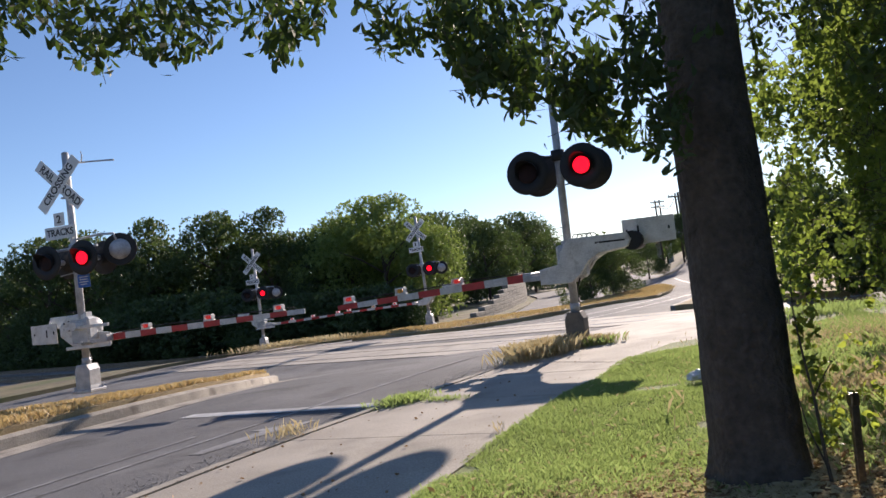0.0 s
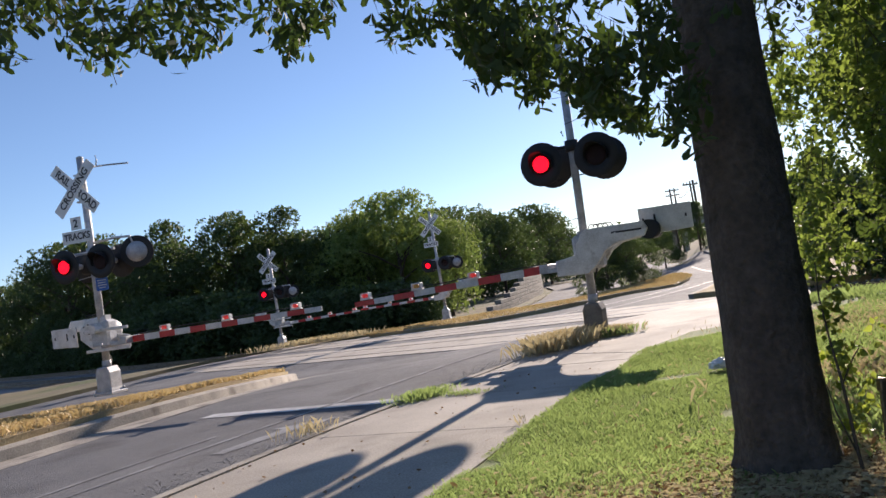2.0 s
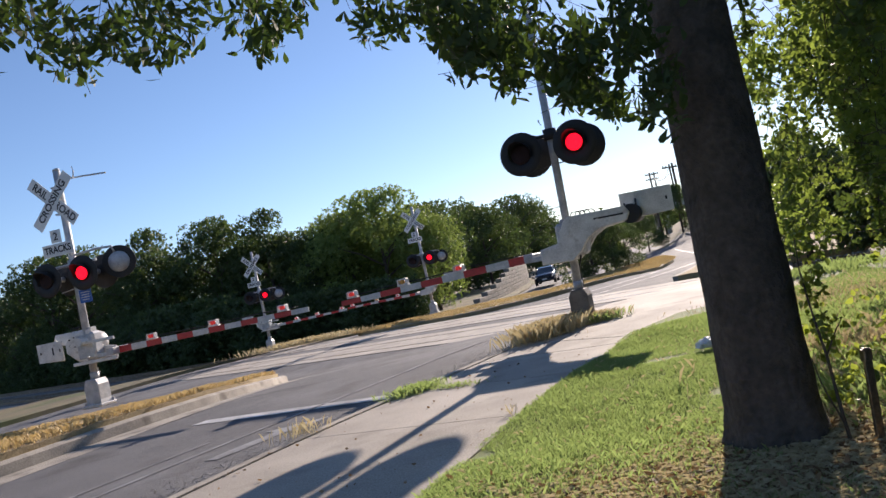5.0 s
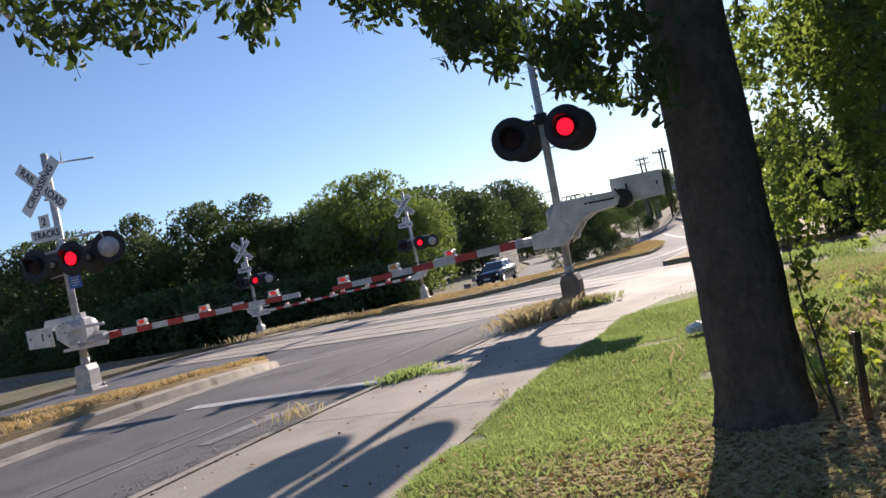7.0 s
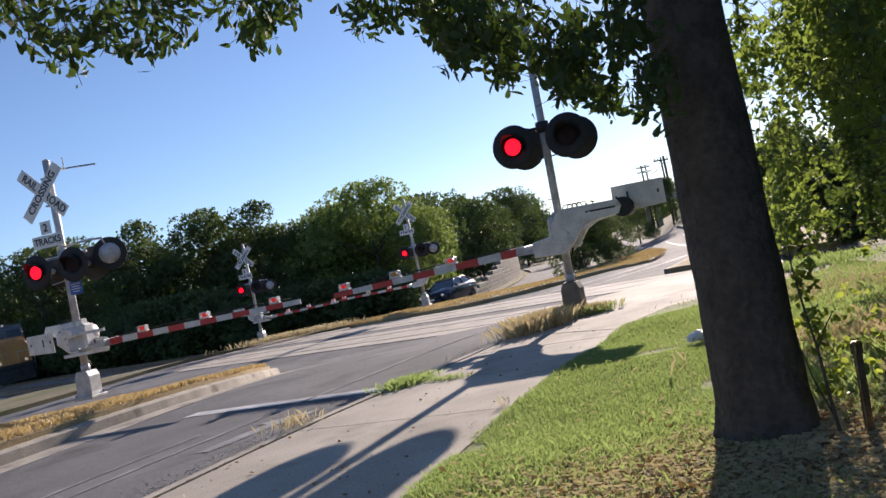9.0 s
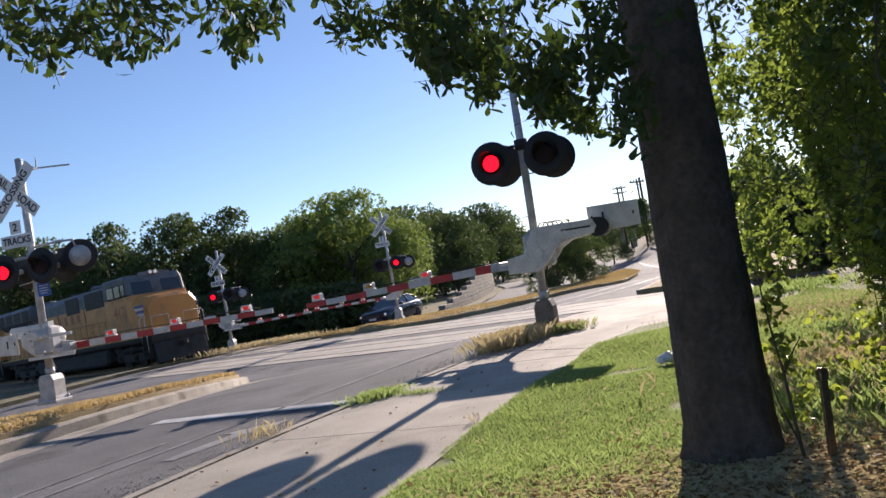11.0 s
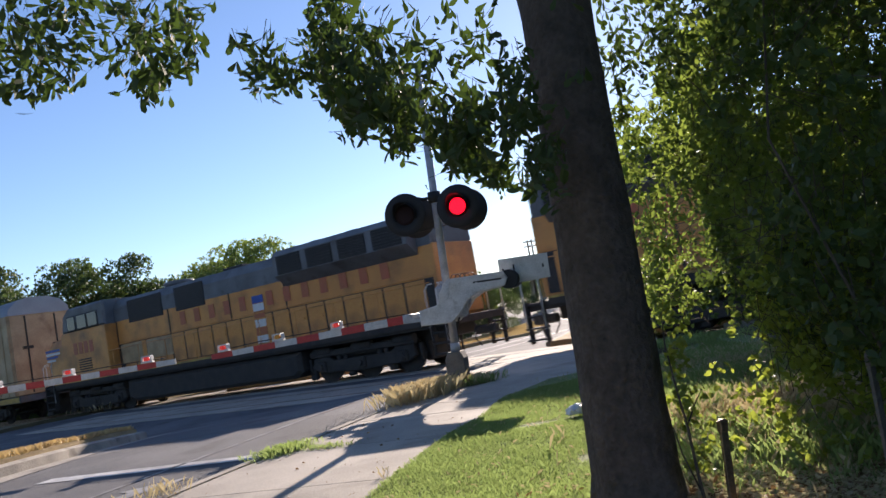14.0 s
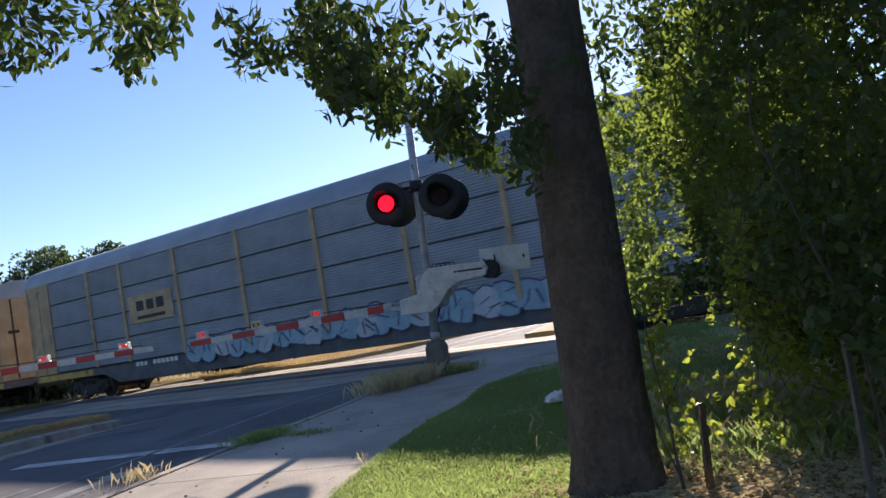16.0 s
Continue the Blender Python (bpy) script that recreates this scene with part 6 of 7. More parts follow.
for q, (bx, by) in enumerate(((2.35, 3.9), (2.55, 4.6), (3.0, 4.1), (2.1, 5.2))):
    sh = thing("weed", pose(bx, by, 0), "leafy green weed at the edge of the thicket", "weed", "weeds")
    pts = rg.normal(size=(34, 3)) * np.array([0.16, 0.16, 0.12]) + np.array([0, 0, 0.25])
    lv, tp, dv = twig_cluster(rg, pts, 4, 0.1, 0.06, LEAF_POINT, -0.4, 0.7)
    poly_mesh("foliage", lv, 8, LEAF_FRESH, sh)


# -- fence posts and litter --
def post(x, y, h, r, material, label, lean=(0, 0)):
    p = thing("fence_post", pose(x, y, -0.03, lean[0], lean[1], 15), label, "post", "fence posts")
    bm = bmesh.new()
    plate(bm, [(-r, 0), (r, 0), (r, h), (-r, h)], -r * 0.7, -r * 0.4, None, 0.002)
    plate(bm, [(-r * 0.2, 0), (r * 0.2, 0), (r * 0.2, h), (-r * 0.2, h)], -r * 0.4, r, None, 0.002)
    part("stake", bm, material, p)
    bm = bmesh.new()
    box(bm, (0, -r * 0.2, h - 0.03), (r * 2.2, r * 1.6, 0.05), None, 0.004)
    part("cap", bm, material, p)


post(1.635, 3.41, 0.46, 0.02, RAIL, "rusty steel fence post in the weeds", (0, 4))
post(2.09, 2.93, 0.7, 0.016, FOOTM, "leaning grey steel fence post by the thicket", (0, 1))
bag = bmesh.new()
bmesh.ops.create_icosphere(bag, subdivisions=3, radius=0.09)
for v in bag.verts:
    v.co = Vector((v.co.x * 1.2, v.co.y, max(-0.02, v.co.z * 0.7))) * (1 + 0.35 * noise.noise(v.co * 22))
ob = part("plastic_bag", bag, PLASTIC)
ob.matrix_world = pose(2.02, 6.7, 0.07)
tagged(ob, "crumpled white plastic bag on the grass", "litter")

# -- woodland beyond the tracks --
rg = np.random.default_rng(41)


def woodland_tree(h, r, seed, leafmat, n=2900, per=7, leaf=0.2):
    t = thing("tree", Matrix(), "leafy woodland tree beyond the railway", "tree", "woodland trees")
    rr = np.random.default_rng(seed)
    bm = bmesh.new()
    pipe(bm, [(0, 0, -0.5), (0.1, 0, h * 0.25), (0.0, 0.1, h * 0.55), (0.1, 0, h * 0.85)], 0.22, 8, 0.05)
    for k in range(6):
        a = rr.uniform(0, 6.28)
        z = h * rr.uniform(0.25, 0.6)
        pipe(bm, [(0, 0, z), (math.cos(a) * r * 0.4, math.sin(a) * r * 0.4, z + h * 0.12), (math.cos(a) * r * 0.8, math.sin(a) * r * 0.8, z + h * 0.2)], 0.09, 6, 0.02)
    part("trunk", bm, BARK, t)
    # boughs as lobes on the crown, leaves in sprays on the lobes
    lob = []
    for k in range(22):
        a, q = rr.uniform(0, 6.28), rr.uniform(0.05, 1)
        rad = r * math.sqrt(max(0.05, 1 - (q - 0.35) ** 2 * 1.9)) * rr.uniform(0.5, 0.85)
        lob.append((math.cos(a) * rad, math.sin(a) * rad, h * (0.12 + 0.8 * q), r * rr.uniform(0.28, 0.5)))
    lob.append((0, 0, h * 0.93, r * 0.35))
    lob = np.array(lob)
    pick = rr.integers(0, len(lob), n)
    d = unit(rr.normal(size=(n, 3)))
    tips = lob[pick, :3] + d * (lob[pick, 3] * rr.uniform(0.55, 1.08, n))[:, None] * np.array([1, 1, 0.8])
    tips[:, 2] = np.clip(tips[:, 2], 0.2, h)
    lv, _, _ = twig_cluster(rr, tips, per, leaf * 1.8, leaf, DIAMOND, 0.1, 0.8)
    poly_mesh("crown", lv, 4, leafmat, t)
    return t


KINDS = [woodland_tree(10, 4.2, 1, LEAF_FAR), woodland_tree(9, 4.6, 2, LEAF_FAR), woodland_tree(10.5, 3.0, 3, LEAF_FAR, 2100), woodland_tree(9.5, 4.8, 4, LEAF_LIGHT, 3300), woodland_tree(3.6, 3.4, 5, LEAF_FAR, 1700)]
home = [pose(-52, 96, -0.9), pose(-24.9, 66, -0.9), pose(-14.6, 65.5, -0.9), pose(-4.8, 61.8, -0.9), pose(-28.0, 62.0, -0.9)]
for k, m in zip(KINDS, home):
    k.matrix_world = m @ Matrix.Diagonal((1, 1, 1.02, 1))
KINDS[3]["label"] = "bright green broad tree beyond the railway"
KINDS[2]["label"] = "slender dark tree that stands above the wood"
KINDS[4]["label"] = "low dark shrub at the foot of the wood"
# kind, x, y, turn, scale
for k, x, y, tz, sc in ((0, -36.5, 72, 10, 1.1), (1, -45, 81, 70, 1.1), (2, -25.5, 68, 50, 1.1), (1, -41, 77, 40, 1.08), (0, -33, 70, 80, 1.16), (1, -29, 71, 160, 0.95), (0, -19, 66, 20, 1.08), (1, -17, 70, 200, 1.0), (0, -10.5, 64.5, 300, 0.86), (1, -9.0, 68, 90, 1.0), (3, -1.2, 62.5, 120, 0.78), (3, -7.6, 63.5, 220, 0.95), (0, 3.6, 104, 10, 1.08), (1, 7.4, 108, 75, 1.02), (0, 11.6, 121, 130, 1.2), (1, 14.2, 128, 250, 1.15), (0, 16.4, 138, 310, 1.1), (1, -0.5, 92, 30, 1.2), (0, 5.0, 96, 50, 1.0), (1, -2.0, 72, 45, 1.0), (0, -49, 86, 190, 1.0), (1, -60, 92, 60, 0.95), (0, -37, 82, 20, 1.1), (4, -21, 60, 0, 1.3), (4, -18.6, 58.6, 90, 1.2), (4, -23.6, 62, 200, 1.3), (4, -16, 58, 30, 1.1), (1, -22, 67, 20, 0.95), (1, 24, 24, 10, 0.7), (0, 31, 20, 80, 0.8), (1, 38, 33, 160, 0.9), (0, 27, 12, 20, 0.75), (1, 40, 45, 0, 1.0), (0, 20, 13, 220, 0.5)):
    copy_thing(KINDS[k], pose(x, y, gz(x, y) - 0.3, 0, 0, tz)).scale = (sc, sc, sc * random.uniform(1.02, 1.12))
for i in range(26):
    f = i / 25
    x = -50 + 46 * f + random.uniform(-1, 1)
    y = max(26.3 - x + 9.5, 56) + random.uniform(-1, 2.5)
    c = copy_thing(KINDS[4], pose(x, y, gz(x, y) - 0.4, 0, 0, random.uniform(0, 360)))
    s = random.uniform(0.75, 1.25)
    c.scale = (s * 1.15, s * 1.15, s)
# second row of the wood, behind the first
for i, (x, y) in enumerate(((-50, 98), (-45, 93), (-40, 88), (-35.5, 84), (-31, 80), (-26.5, 77), (-22, 75), (-17.5, 75), (-13, 73), (-8.5, 72), (-4, 71))):
    copy_thing(KINDS[i % 2], pose(x, y, gz(x, y) - 0.4, 0, 0, 53 * i)).scale = (1.0, 1.0, 0.9)
# low shrubs on the far side of the line, past the road
for x, y, tz in ((10.6, 23.4, 20), (12.4, 21.4, 140), (14.4, 19.4, 250), (16.6, 17.3, 70)):
    c = copy_thing(KINDS[4], pose(x, y, gz(x, y) - 0.2, 0, 0, tz))
    c.scale = (0.6, 0.6, 0.9)
    c["label"] = "low dark shrub beside the railway line"
# trees of the median, the far bank, and behind the camera's back for closed surroundings
for k, x, y, sc, hz in ((1, 8.6, 47.5, 0.28, 0.3), (0, 9.8, 47.0, 0.26, 0.3), (1, 11.2, 49.5, 0.3, 0.3), (3, 10.2, 51.5, 0.27, 0.3), (0, 7.9, 50.0, 0.25, 0.28), (1, 20.5, 80, 0.42, 0.42), (0, 25.5, 84, 0.5, 0.5), (0, 31, 80, 0.55, 0.6), (1, 38, 82, 0.6, 0.65), (0, 36, 62, 0.7, 0.7), (1, 15.5, 96, 0.45, 0.45), (0, 22, 108, 0.5, 0.5)):
    c = copy_thing(KINDS[k], pose(x, y, gz(x, y) - 0.02, 0, 0, x * 50))
    c.scale = (sc, sc, hz)
    c["label"] = "small leafy tree beside the bending road"
for i in range(16):
    a = radians(70 + 250 * i / 15)
    d = random.uniform(26, 40)
    x, y = math.sin(a) * d, math.cos(a) * d
    if x < -14 and abs(y) < 16:
        x -= 14
    c = copy_thing(KINDS[(0, 1, 3)[i % 3]], pose(x, y, gz(x, y) - 0.3, 0, 0, i * 37))
    c["label"] = "leafy tree standing behind the viewpoint"
# far woods round the horizon
rr = np.random.default_rng(3)
n = 15000
a = rr.uniform(0, 2 * np.pi, n)
d = rr.uniform(230, 300, n)
tips = np.stack([np.sin(a) * d, np.cos(a) * d, np.abs(rr.normal(size=n)) * 3.2 + 0.5 + 2 * np.sin(a * 9) + np.sin(a * 23)], 1)
lv, _, _ = twig_cluster(rr, tips, 3, 2.4, 2.6, DIAMOND, 0.0, 0.9)
tagged(poly_mesh("far_woods", lv, 4, LEAF_FAR), "distant belt of woods on the horizon", "woods", kind="stuff")

# ---- distance ----
br = thing("overpass", pose(22, 160, 0, 0, 0, 8), "concrete road bridge on columns in the distance", "bridge")
bm = bmesh.new()
box(bm, (0, 0, 5.2), (90, 9, 1.1), None, 0.1)
part("deck", bm, BRIDGEC, br)
for y in (-4.4, 4.4):
    bm = bmesh.new()
    box(bm, (0, y, 6.1), (90, 0.25, 0.8), None, 0.05)
    part("parapet", bm, BRIDGEC, br)
for k in range(7):
    for y in (-2.6, 2.6):
        bm = bmesh.new()
        tube(bm, (-36 + 12 * k, y, -2), (-36 + 12 * k, y, 4.4), 0.55, None, 14)
        part("column", bm, BRIDGEC, br)
    bm = bmesh.new()
    box(bm, (-36 + 12 * k, 0, 4.4), (1.2, 8, 0.8), None, 0.05)
    part("cap_beam", bm, BRIDGEC, br)
for x, y, h, hd, lab in ((21.0, 158, 10.2, 1, "tall street lamp on the distant bridge"), (14.5, 156, 10.0, -1, "street lamp with curved arm near the bridge")):
    sl = thing("street_lamp", pose(x, y, -1.0), lab, "street lamp", "street lamps")
    bm = bmesh.new()
    pipe(bm, [(0, 0, 0), (0, 0, h - 0.6), (0.3 * hd, 0, h), (3.2 * hd, 0, h + 0.35)], 0.14, 8, 0.06)
    part("pole", bm, GALV, sl)
    bm = bmesh.new()
    box(bm, (3.5 * hd, 0, h + 0.33), (0.8, 0.3, 0.16), None, 0.04)
    part("lamp_head", bm, GALV, sl)


def utility_pole(x, y, z, h, r, arms, label):
    u = thing("utility_pole", pose(x, y, z, 0, 0, 30), label, "utility pole", "utility poles")
    bm = bmesh.new()
    tube(bm, (0, 0, -0.5), (0, 0, h), r, r * 0.7, 10)
    part("pole", bm, POLEW, u)
    for k in range(arms):
        bm = bmesh.new()
        box(bm, (0, 0, h - 0.4 - 0.9 * k), (2.4, 0.14, 0.16), None, 0.02)
        ca = part("crossarm", bm, POLEW, u)
        for dx in (-1.05, -0.5, 0.5, 1.05):
            bm = bmesh.new()
            lathe(bm, [(0.04, h - 0.32 - 0.9 * k), (0.09, h - 0.26 - 0.9 * k), (0.05, h - 0.12 - 0.9 * k)], Matrix.Translation((dx, 0, 0)), 8)
            part("insulator", bm, GALV, ca)
    return u


utility_pole(26.5, 86, gz(26.5, 86) - 0.2, 8.0 - gz(26.5, 86), 0.17, 0, "plain wooden utility pole on the bank")
utility_pole(28.0, 92, gz(28, 92) - 0.2, 8.4 - gz(28, 92), 0.14, 1, "wooden utility pole with one crossarm")
utility_pole(40.1, 144.5, 0, 11.4, 0.2, 2, "wooden utility pole with two crossarms far off")
utility_pole(41.6, 147, 0, 11.6, 0.2, 2, "wooden utility pole with two crossarms far off")
wires = thing("overhead_wires", Matrix(), "thin black overhead wires between the poles", "wires")
for a, b in (((26.5, 86, 7.2), (40.1, 144.5, 11.0)), ((28.0, 92, 7.9), (41.6, 147, 10.6)), ((26.5, 86, 7.0), (34, 60, 8.5))):
    bm = bmesh.new()
    pts = [Vector(a).lerp(Vector(b), i / 10) - Vector((0, 0, 1.2 * 4 * (i / 10) * (1 - i / 10))) for i in range(11)]
    pipe(bm, pts, 0.025, 5)
    part("wire", bm, BLACKP, wires)

# stone retaining wall of the left bank: blocks in courses
wall = tagged(new("retaining_wall"), "rough stone retaining wall beside the road", "wall", kind="structure")
line = rounded([(1.9, 54.0), (3.9, 61.5), (5.8, 70.0), (8.2, 82.0), (9.4, 92.0)], 50)
blk = None
for i in range(49):
    f = i / 48
    hgt = int(2 + 8 * min(1, f * 1.6))
    for c in range(hgt):
        a, b = line[i], line[i + 1]
        sh = 0.5 if c % 2 else 0.0
        p = a.lerp(b, 0.5 + sh)
        d = b - a
        if blk is None:
            bm = bmesh.new()
            box(bm, (0, 0, 0), (0.82, 0.5, 0.3), None, 0.03)
            ob = part("stone", bm, STONEW, wall)
            blk = ob.data
        else:
            ob = new("stone", blk)
            ob.parent = wall
        q = offset([a, b], -0.55)[0]
        ob.matrix_world = pose(q.x + d.x * (0.5 + sh), q.y + d.y * (0.5 + sh), gz(p.x, p.y) + 0.1 + 0.305 * c, 0, random.uniform(-1, 1), math.degrees(math.atan2(d.y, d.x)) + random.uniform(-2, 2))

# ---- grass and litter ----
def blades(name, xs, ys, zs, h, w, rg, material, lean=0.5, label="", category="grass"):
    n = len(xs)
    a = rg.uniform(0, 6.283, n)
    lx, ly = np.cos(a) * lean * rg.random(n), np.sin(a) * lean * rg.random(n)
    b = rg.uniform(0, 6.283, n)
    sx, sy = np.cos(b) * w, np.sin(b) * w
    base = np.stack([xs, ys, zs], 1)
    v = np.zeros((n, 4, 3))
    v[:, 0] = base - np.stack([sx, sy, 0 * sx], 1)
    v[:, 1] = base + np.stack([sx, sy, 0 * sx], 1)
    mid = base + np.stack([lx * h * 0.4, ly * h * 0.4, h * 0.6], 1)
    v[:, 2] = base + np.stack([lx * h, ly * h, h * (1 - 0.25 * lean)], 1)
    v[:, 3] = mid - np.stack([sx, sy, 0 * sx], 1) * 0.8
    return tagged(poly_mesh(name, v, 4, material), label, category, kind="stuff")


def ground_z(xs, ys, up, wob):
    return np.array([gz(x, y) + up + wob * noise.noise(Vector((x * 0.7, y * 0.7, 3.1))) for x, y in zip(xs, ys)])


rg = np.random.default_rng(77)
n = 860000
ys = 2.6 + rg.random(n) ** 1.25 * 8.2
xs = rg.uniform(-1.2, 5.4, n)
edge = np.interp(ys, [p.y for p in PAVE_R], [p.x for p in PAVE_R])
patch = np.array([noise.noise(Vector((x * 0.9, y * 0.9, 5))) + 0.5 * noise.noise(Vector((x * 2.6, y * 2.6, 9))) for x, y in zip(xs, ys)])
litter_zone = np.clip((4.3 - ys + 0.5 * patch) / 0.9, 0, 1) * np.clip((xs + 0.3) / 0.5, 0, 1)
keep = (xs > edge - 0.03 + 0.05 * patch) & (rg.random(n) > litter_zone * 0.86) & (patch > -0.62 + litter_zone * 0.3) & ~((ys > 8.9) & (xs > 1.9 + (ys - 8.9) * 0.2) & (xs < 5.2) & (ys > 8.8 + (xs - 1.87) * 0.5)) & (np.hypot(xs - 1.36, ys - 3.79) > 0.24)
xs, ys, patch = xs[keep], ys[keep], patch[keep]
hh = rg.uniform(0.016, 0.042, len(xs)) * (1 + 0.5 * patch) * np.where(rg.random(len(xs)) < 0.03, 1.7, 1)
blades("lawn_grass", xs, ys, ground_z(xs, ys, 0.008, 0.05), hh, rg.uniform(0.0006, 0.0013, len(xs)), rg, GRASS, 0.7, "short uneven green grass of the verge")
n = 1500
ys = rg.uniform(2.4, 8.8, n)
xs = rg.uniform(-0.8, 4.6, n)
edge = np.interp(ys, [p.y for p in PAVE_R], [p.x for p in PAVE_R])
keep = (xs > edge)
xs, ys = xs[keep], ys[keep]
blades("dead_grass", xs, ys, ground_z(xs, ys, 0.005, 0.05), rg.uniform(0.03, 0.07, len(xs)), rg.uniform(0.0015, 0.003, len(xs)), rg, STRAW, 1.3, "dry straw among the green grass")
n = 42000
xs, ys = 1.2 + rg.normal(size=n) * 1.0, 3.0 + rg.normal(size=n) * 0.55
edge = np.interp(ys, [p.y for p in PAVE_R], [p.x for p in PAVE_R])
keep = (xs > edge + 0.02) & (np.hypot(xs - 1.36, ys - 3.79) > 0.24)
xs, ys = xs[keep], ys[keep]
blades("thatch", xs, ys, ground_z(xs, ys, 0.008, 0.05), rg.uniform(0.015, 0.05, len(xs)), rg.uniform(0.0008, 0.002, len(xs)), rg, STRAW, 1.9, "trodden dry thatch below the oak")
# fallen leaves round the oak
n = 9000
xs, ys = 1.3 + rg.normal(size=n) * 0.95, 3.0 + rg.normal(size=n) * 0.55
edge = np.interp(ys, [p.y for p in PAVE_R], [p.x for p in PAVE_R])
keep = xs > edge + 0.05
xs, ys = xs[keep], ys[keep]
base = np.stack([xs, ys, ground_z(xs, ys, 0.022, 0.05)], 1)
d = unit(rg.normal(size=base.shape) * np.array([1, 1, 0.22]))
ln = rg.uniform(0.025, 0.06, len(xs))
tagged(poly_mesh("leaf_litter", leaf_verts(base, d, ln, ln * 0.5, LEAF_POINT, rg), 8, LITTERM), "curled brown fallen leaves below the oak", "leaves", kind="stuff")
# scraps on the pavement
n = 160
ys = rg.uniform(3.0, 10.0, n)
e0 = np.interp(ys, [p.y for p in PAVE_L], [p.x for p in PAVE_L])
e1 = np.interp(ys, [p.y for p in PAVE_R], [p.x for p in PAVE_R])
f = np.where(rg.random(n) < 0.6, rg.random(n) ** 3, 1 - rg.random(n) ** 2)
xs = e0 + (e1 - e0) * f
base = np.stack([xs, ys, ground_z(xs, ys, 0.014, 0)], 1)
ln = rg.uniform(0.015, 0.04, n)
tagged(poly_mesh("pavement_scraps", leaf_verts(base, unit(rg.normal(size=base.shape) * np.array([1, 1, 0.1])), ln, ln * 0.6, LEAF_POINT, rg), 8, LITTERM), "dry leaf scraps on the pavement", "leaves", kind="stuff")
# dry grass of the medians
n = 52000
ys = rg.uniform(3.0, 18.0, n)
m0 = np.interp(ys, [p.y for p in KERB_M], [p.x for p in KERB_M])
xs = m0 - 0.25 - rg.random(n) * 5.3
blades("median_straw", xs, ys, ground_z(xs, ys, 0.1, 0.06), rg.uniform(0.05, 0.14, n), rg.uniform(0.003, 0.007, n), rg, GOLD, 0.9, "sun-dried yellow grass of the median")
n = 30000
t = rg.random(n)
i0 = (t * 59).astype(int)
far = np.array([(p.x, p.y) for p in M2_FAR])[i0]
near = np.array([(p.x, p.y) for p in M2_NEAR])[i0]
k = rg.random(n)[:, None]
pt = far * k + near * (1 - k) + rg.normal(size=(n, 2)) * 0.1
blades("far_median_straw", pt[:, 0], pt[:, 1], ground_z(pt[:, 0], pt[:, 1], 0.02, 0.05), rg.uniform(0.06, 0.16, n), rg.uniform(0.005, 0.012, n), rg, GOLD, 0.9, "dry grass on the median beyond the tracks")


def clump(x, y, sx, sy, n, h0, h1, material, label, up=0.0, w=0.004, turn=0.0):
    u, v = rg.normal(size=n) * sx, rg.normal(size=n) * sy
    c, s = math.cos(radians(turn)), math.sin(radians(turn))
    xs, ys = x + u * c - v * s, y + u * s + v * c
    blades("weeds", xs, ys, ground_z(xs, ys, up, 0), rg.uniform(h0, h1, n), rg.uniform(0.5, 1, n) * w, rg, material, 0.7, label, "weeds")


clump(1.15, 10.75, 0.3, 0.15, 3600, 0.06, 0.3, STRAW, "tall dry weeds in front of the crossing signal", 0, 0.002, 50)
clump(1.95, 11.25, 0.16, 0.1, 900, 0.05, 0.2, STRAW, "dry weeds behind the signal's foot", 0, 0.004, 10)
clump(1.9, 11.15, 0.18, 0.1, 420, 0.05, 0.18, GRASS, "green weeds at the signal's foot", 0, 0.0025)
clump(-0.62, 8.15, 0.16, 0.1, 1500, 0.03, 0.1, GRASS, "bright grass tuft on the kerb", 0, 0.0025, 45)
clump(-0.2, 7.9, 0.16, 0.05, 420, 0.02, 0.06, GRASS, "grass growing in a pavement joint", 0, 0.0022, -28)
clump(-1.55, 7.0, 0.12, 0.1, 110, 0.04, 0.17, STRAW, "dry stalks on the kerb", 0, 0.0014, 50)
clump(-2.3, 5.75, 0.3, 0.05, 220, 0.02, 0.06, STRAW, "weeds in the gutter", ROAD, 0.004, 60)
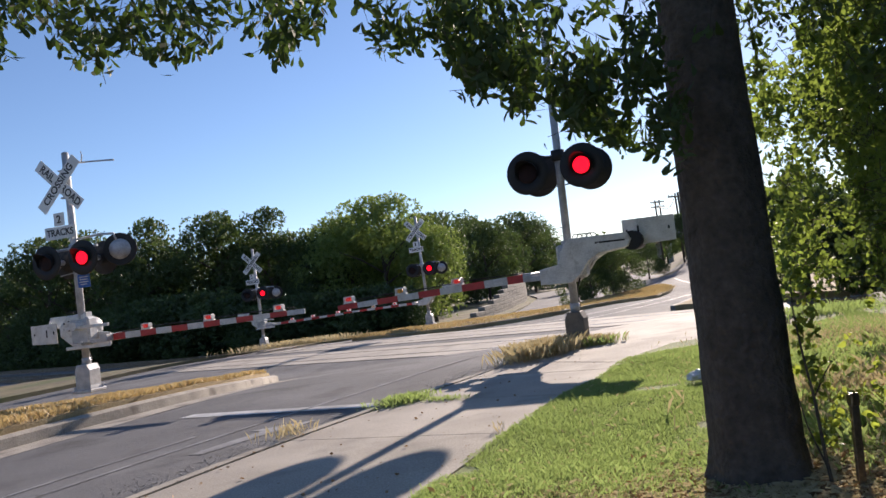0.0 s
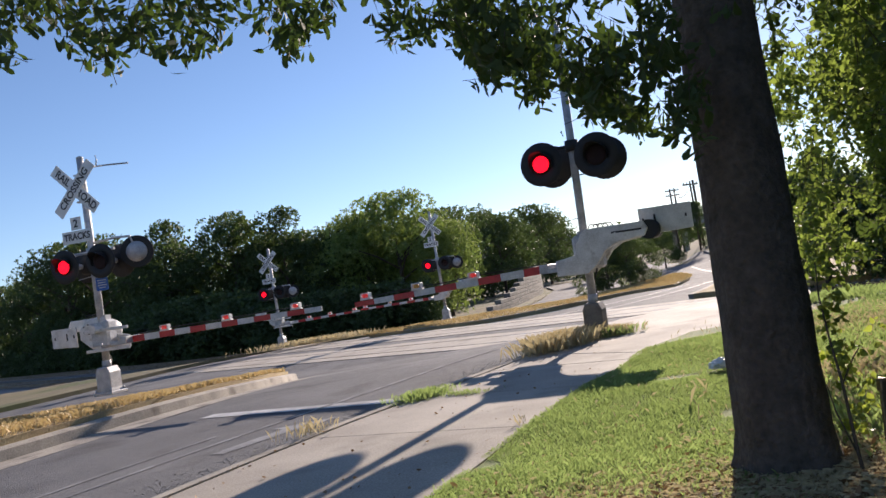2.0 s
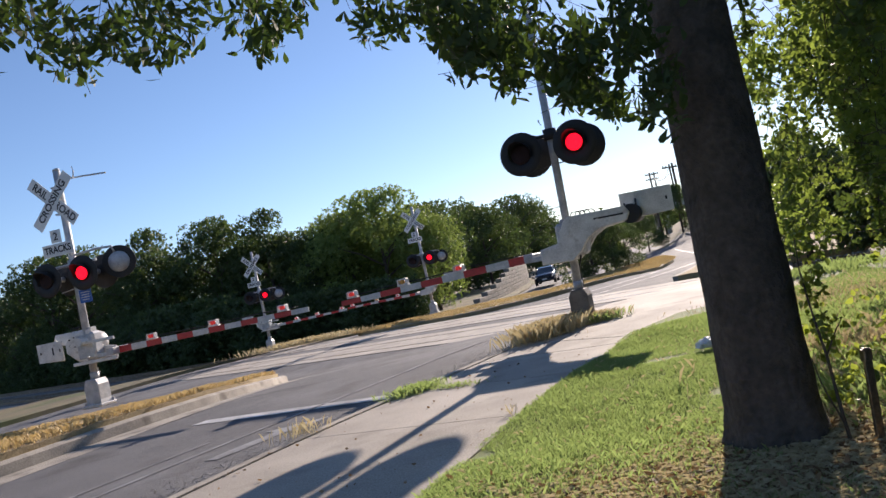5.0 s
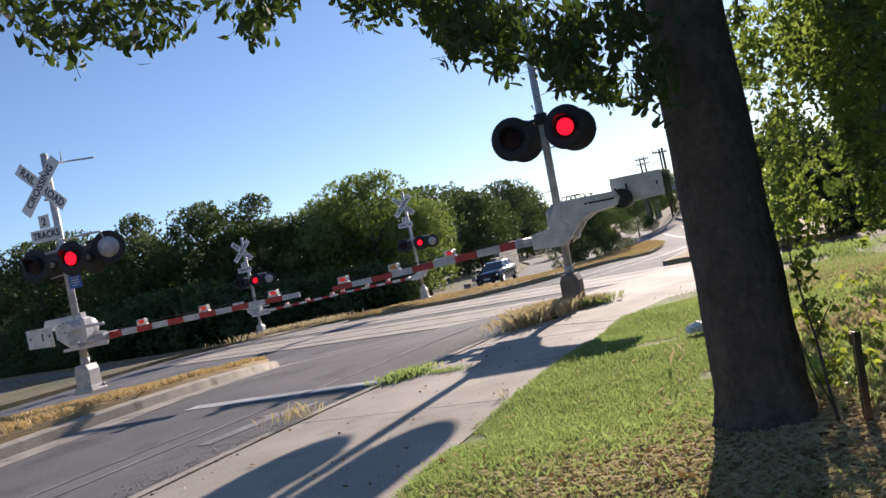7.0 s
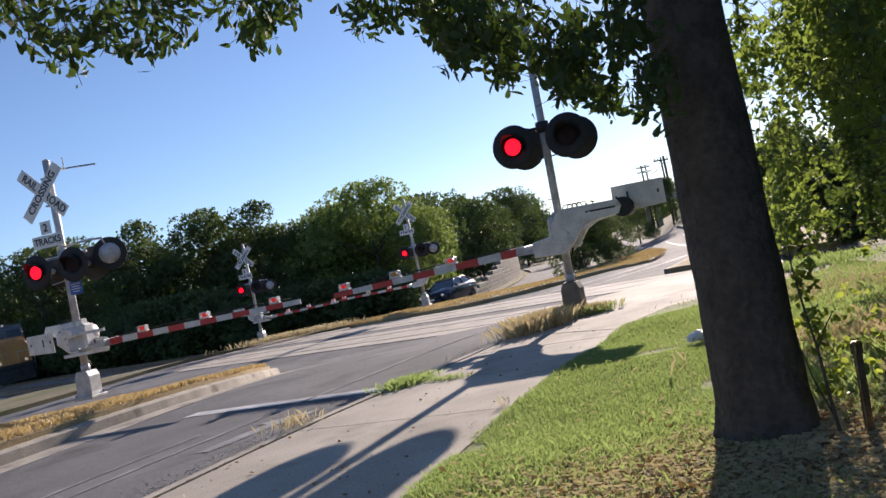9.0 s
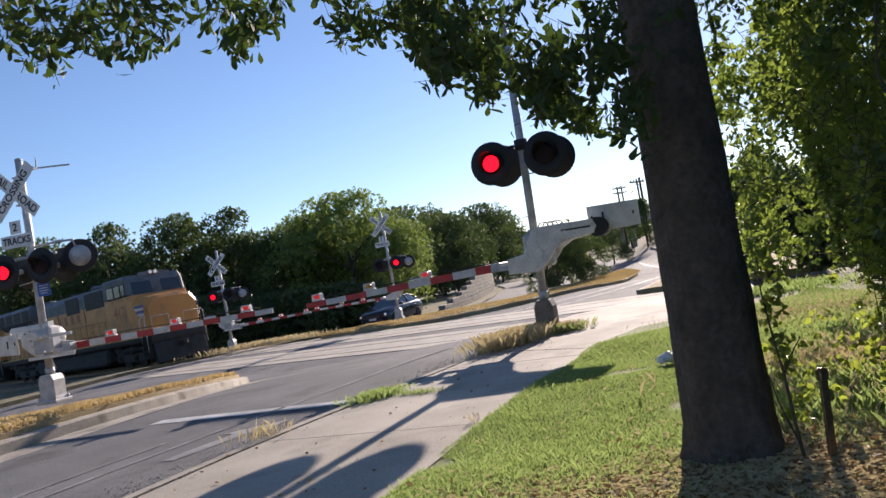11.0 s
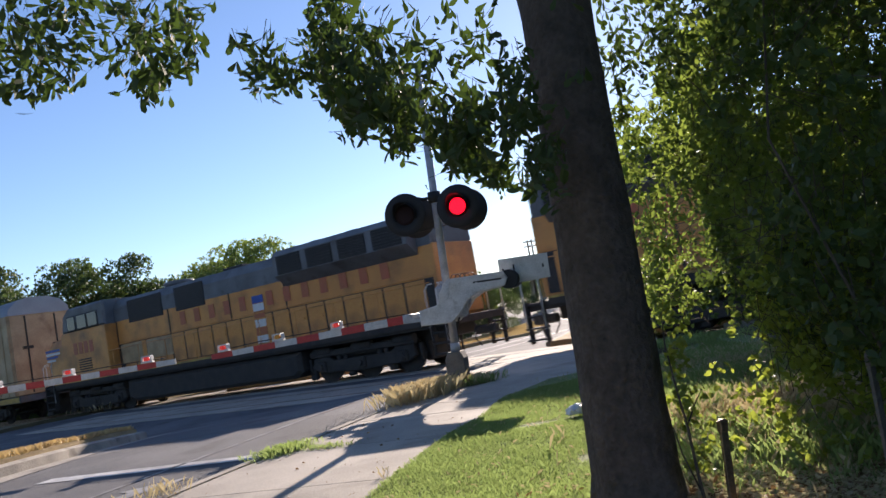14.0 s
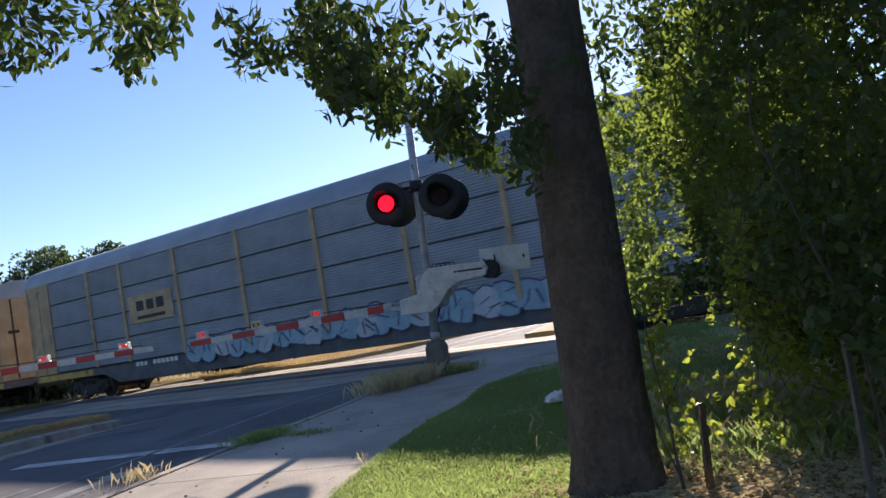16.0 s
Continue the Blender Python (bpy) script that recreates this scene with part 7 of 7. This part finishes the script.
clump(0.25, 5.95, 0.05, 0.05, 8, 0.05, 0.11, STRAW, "dry stalk at the edge of the lawn", 0, 0.004)
clump(-7.2, 36.3, 1.3, 0.5, 1800, 0.1, 0.4, STRAW, "dry weeds at the foot of the distant signal", 0, 0.01, 10)
clump(5.4, 11.3, 0.5, 0.4, 1400, 0.04, 0.16, GRASS, "weeds beside the railway ballast", 0, 0.005, -30)
clump(4.0, 6.9, 0.6, 0.7, 3000, 0.03, 0.12, GRASS, "rough grass behind the oak", 0, 0.0025)
clump(2.5, 4.4, 0.32, 0.4, 3200, 0.04, 0.2, GRASS, "tall weeds round the fence post", 0, 0.0022)
clump(3.2, 4.9, 0.55, 0.5, 6500, 0.03, 0.2, STRAW, "dry rough grass below the thicket", 0, 0.002)
clump(4.4, 8.4, 0.8, 0.8, 6000, 0.03, 0.1, STRAW, "dry grass beside the ballast", 0, 0.0025)

# ---- what moves ----
def motions():
    times = [0.0, 0.1] + [0.5 * i for i in range(1, 32)] + [15.9, 16.0]
    for ob, back, turn in TRAIN:
        rows = []
        for t in times:
            s = 0.1 + 15.75 * (t - 12) + float(np.interp(t, [13.5, 14, 14.5, 15, 15.5, 16], [0, 0, 0.55, 1.7, 2.75, 4.0])) - back
            p = track_point(s, 0.0)
            q = track_point(s + 1.0, 0.0)
            grade = math.degrees(math.atan2(q.z - p.z, 1.0))
            rows.append((t, pose(p.x, p.y, p.z, 0, grade if turn else -grade, turn - 45)))
        walk(ob, rows)
    for ob, path in CARS:
        walk(ob, [(t, pose(x, y, z, 0, 0, h)) for t, x, y, z, h in path])
    # lamps that flash: the diode array comes forward when lit and drops back behind the dark lens
    for ob, face, side, (t0, period) in LAMPS:
        rows, state = [], None
        for i in range(0, 161):
            t = i / 10
            right_lit = ((t - t0 + 0.02) % period) >= period / 2
            lit = right_lit == (side == 1)
            place = pose(0, 0.0 if lit else -0.06 * face, 0)
            if state is not None and lit != state[0]:
                rows.append((t - 0.06, state[1]))
                rows.append((t, place))
            elif i in (0, 160):
                rows.append((t, place))
            state = (lit, place)
        walk(ob, rows)


motions()
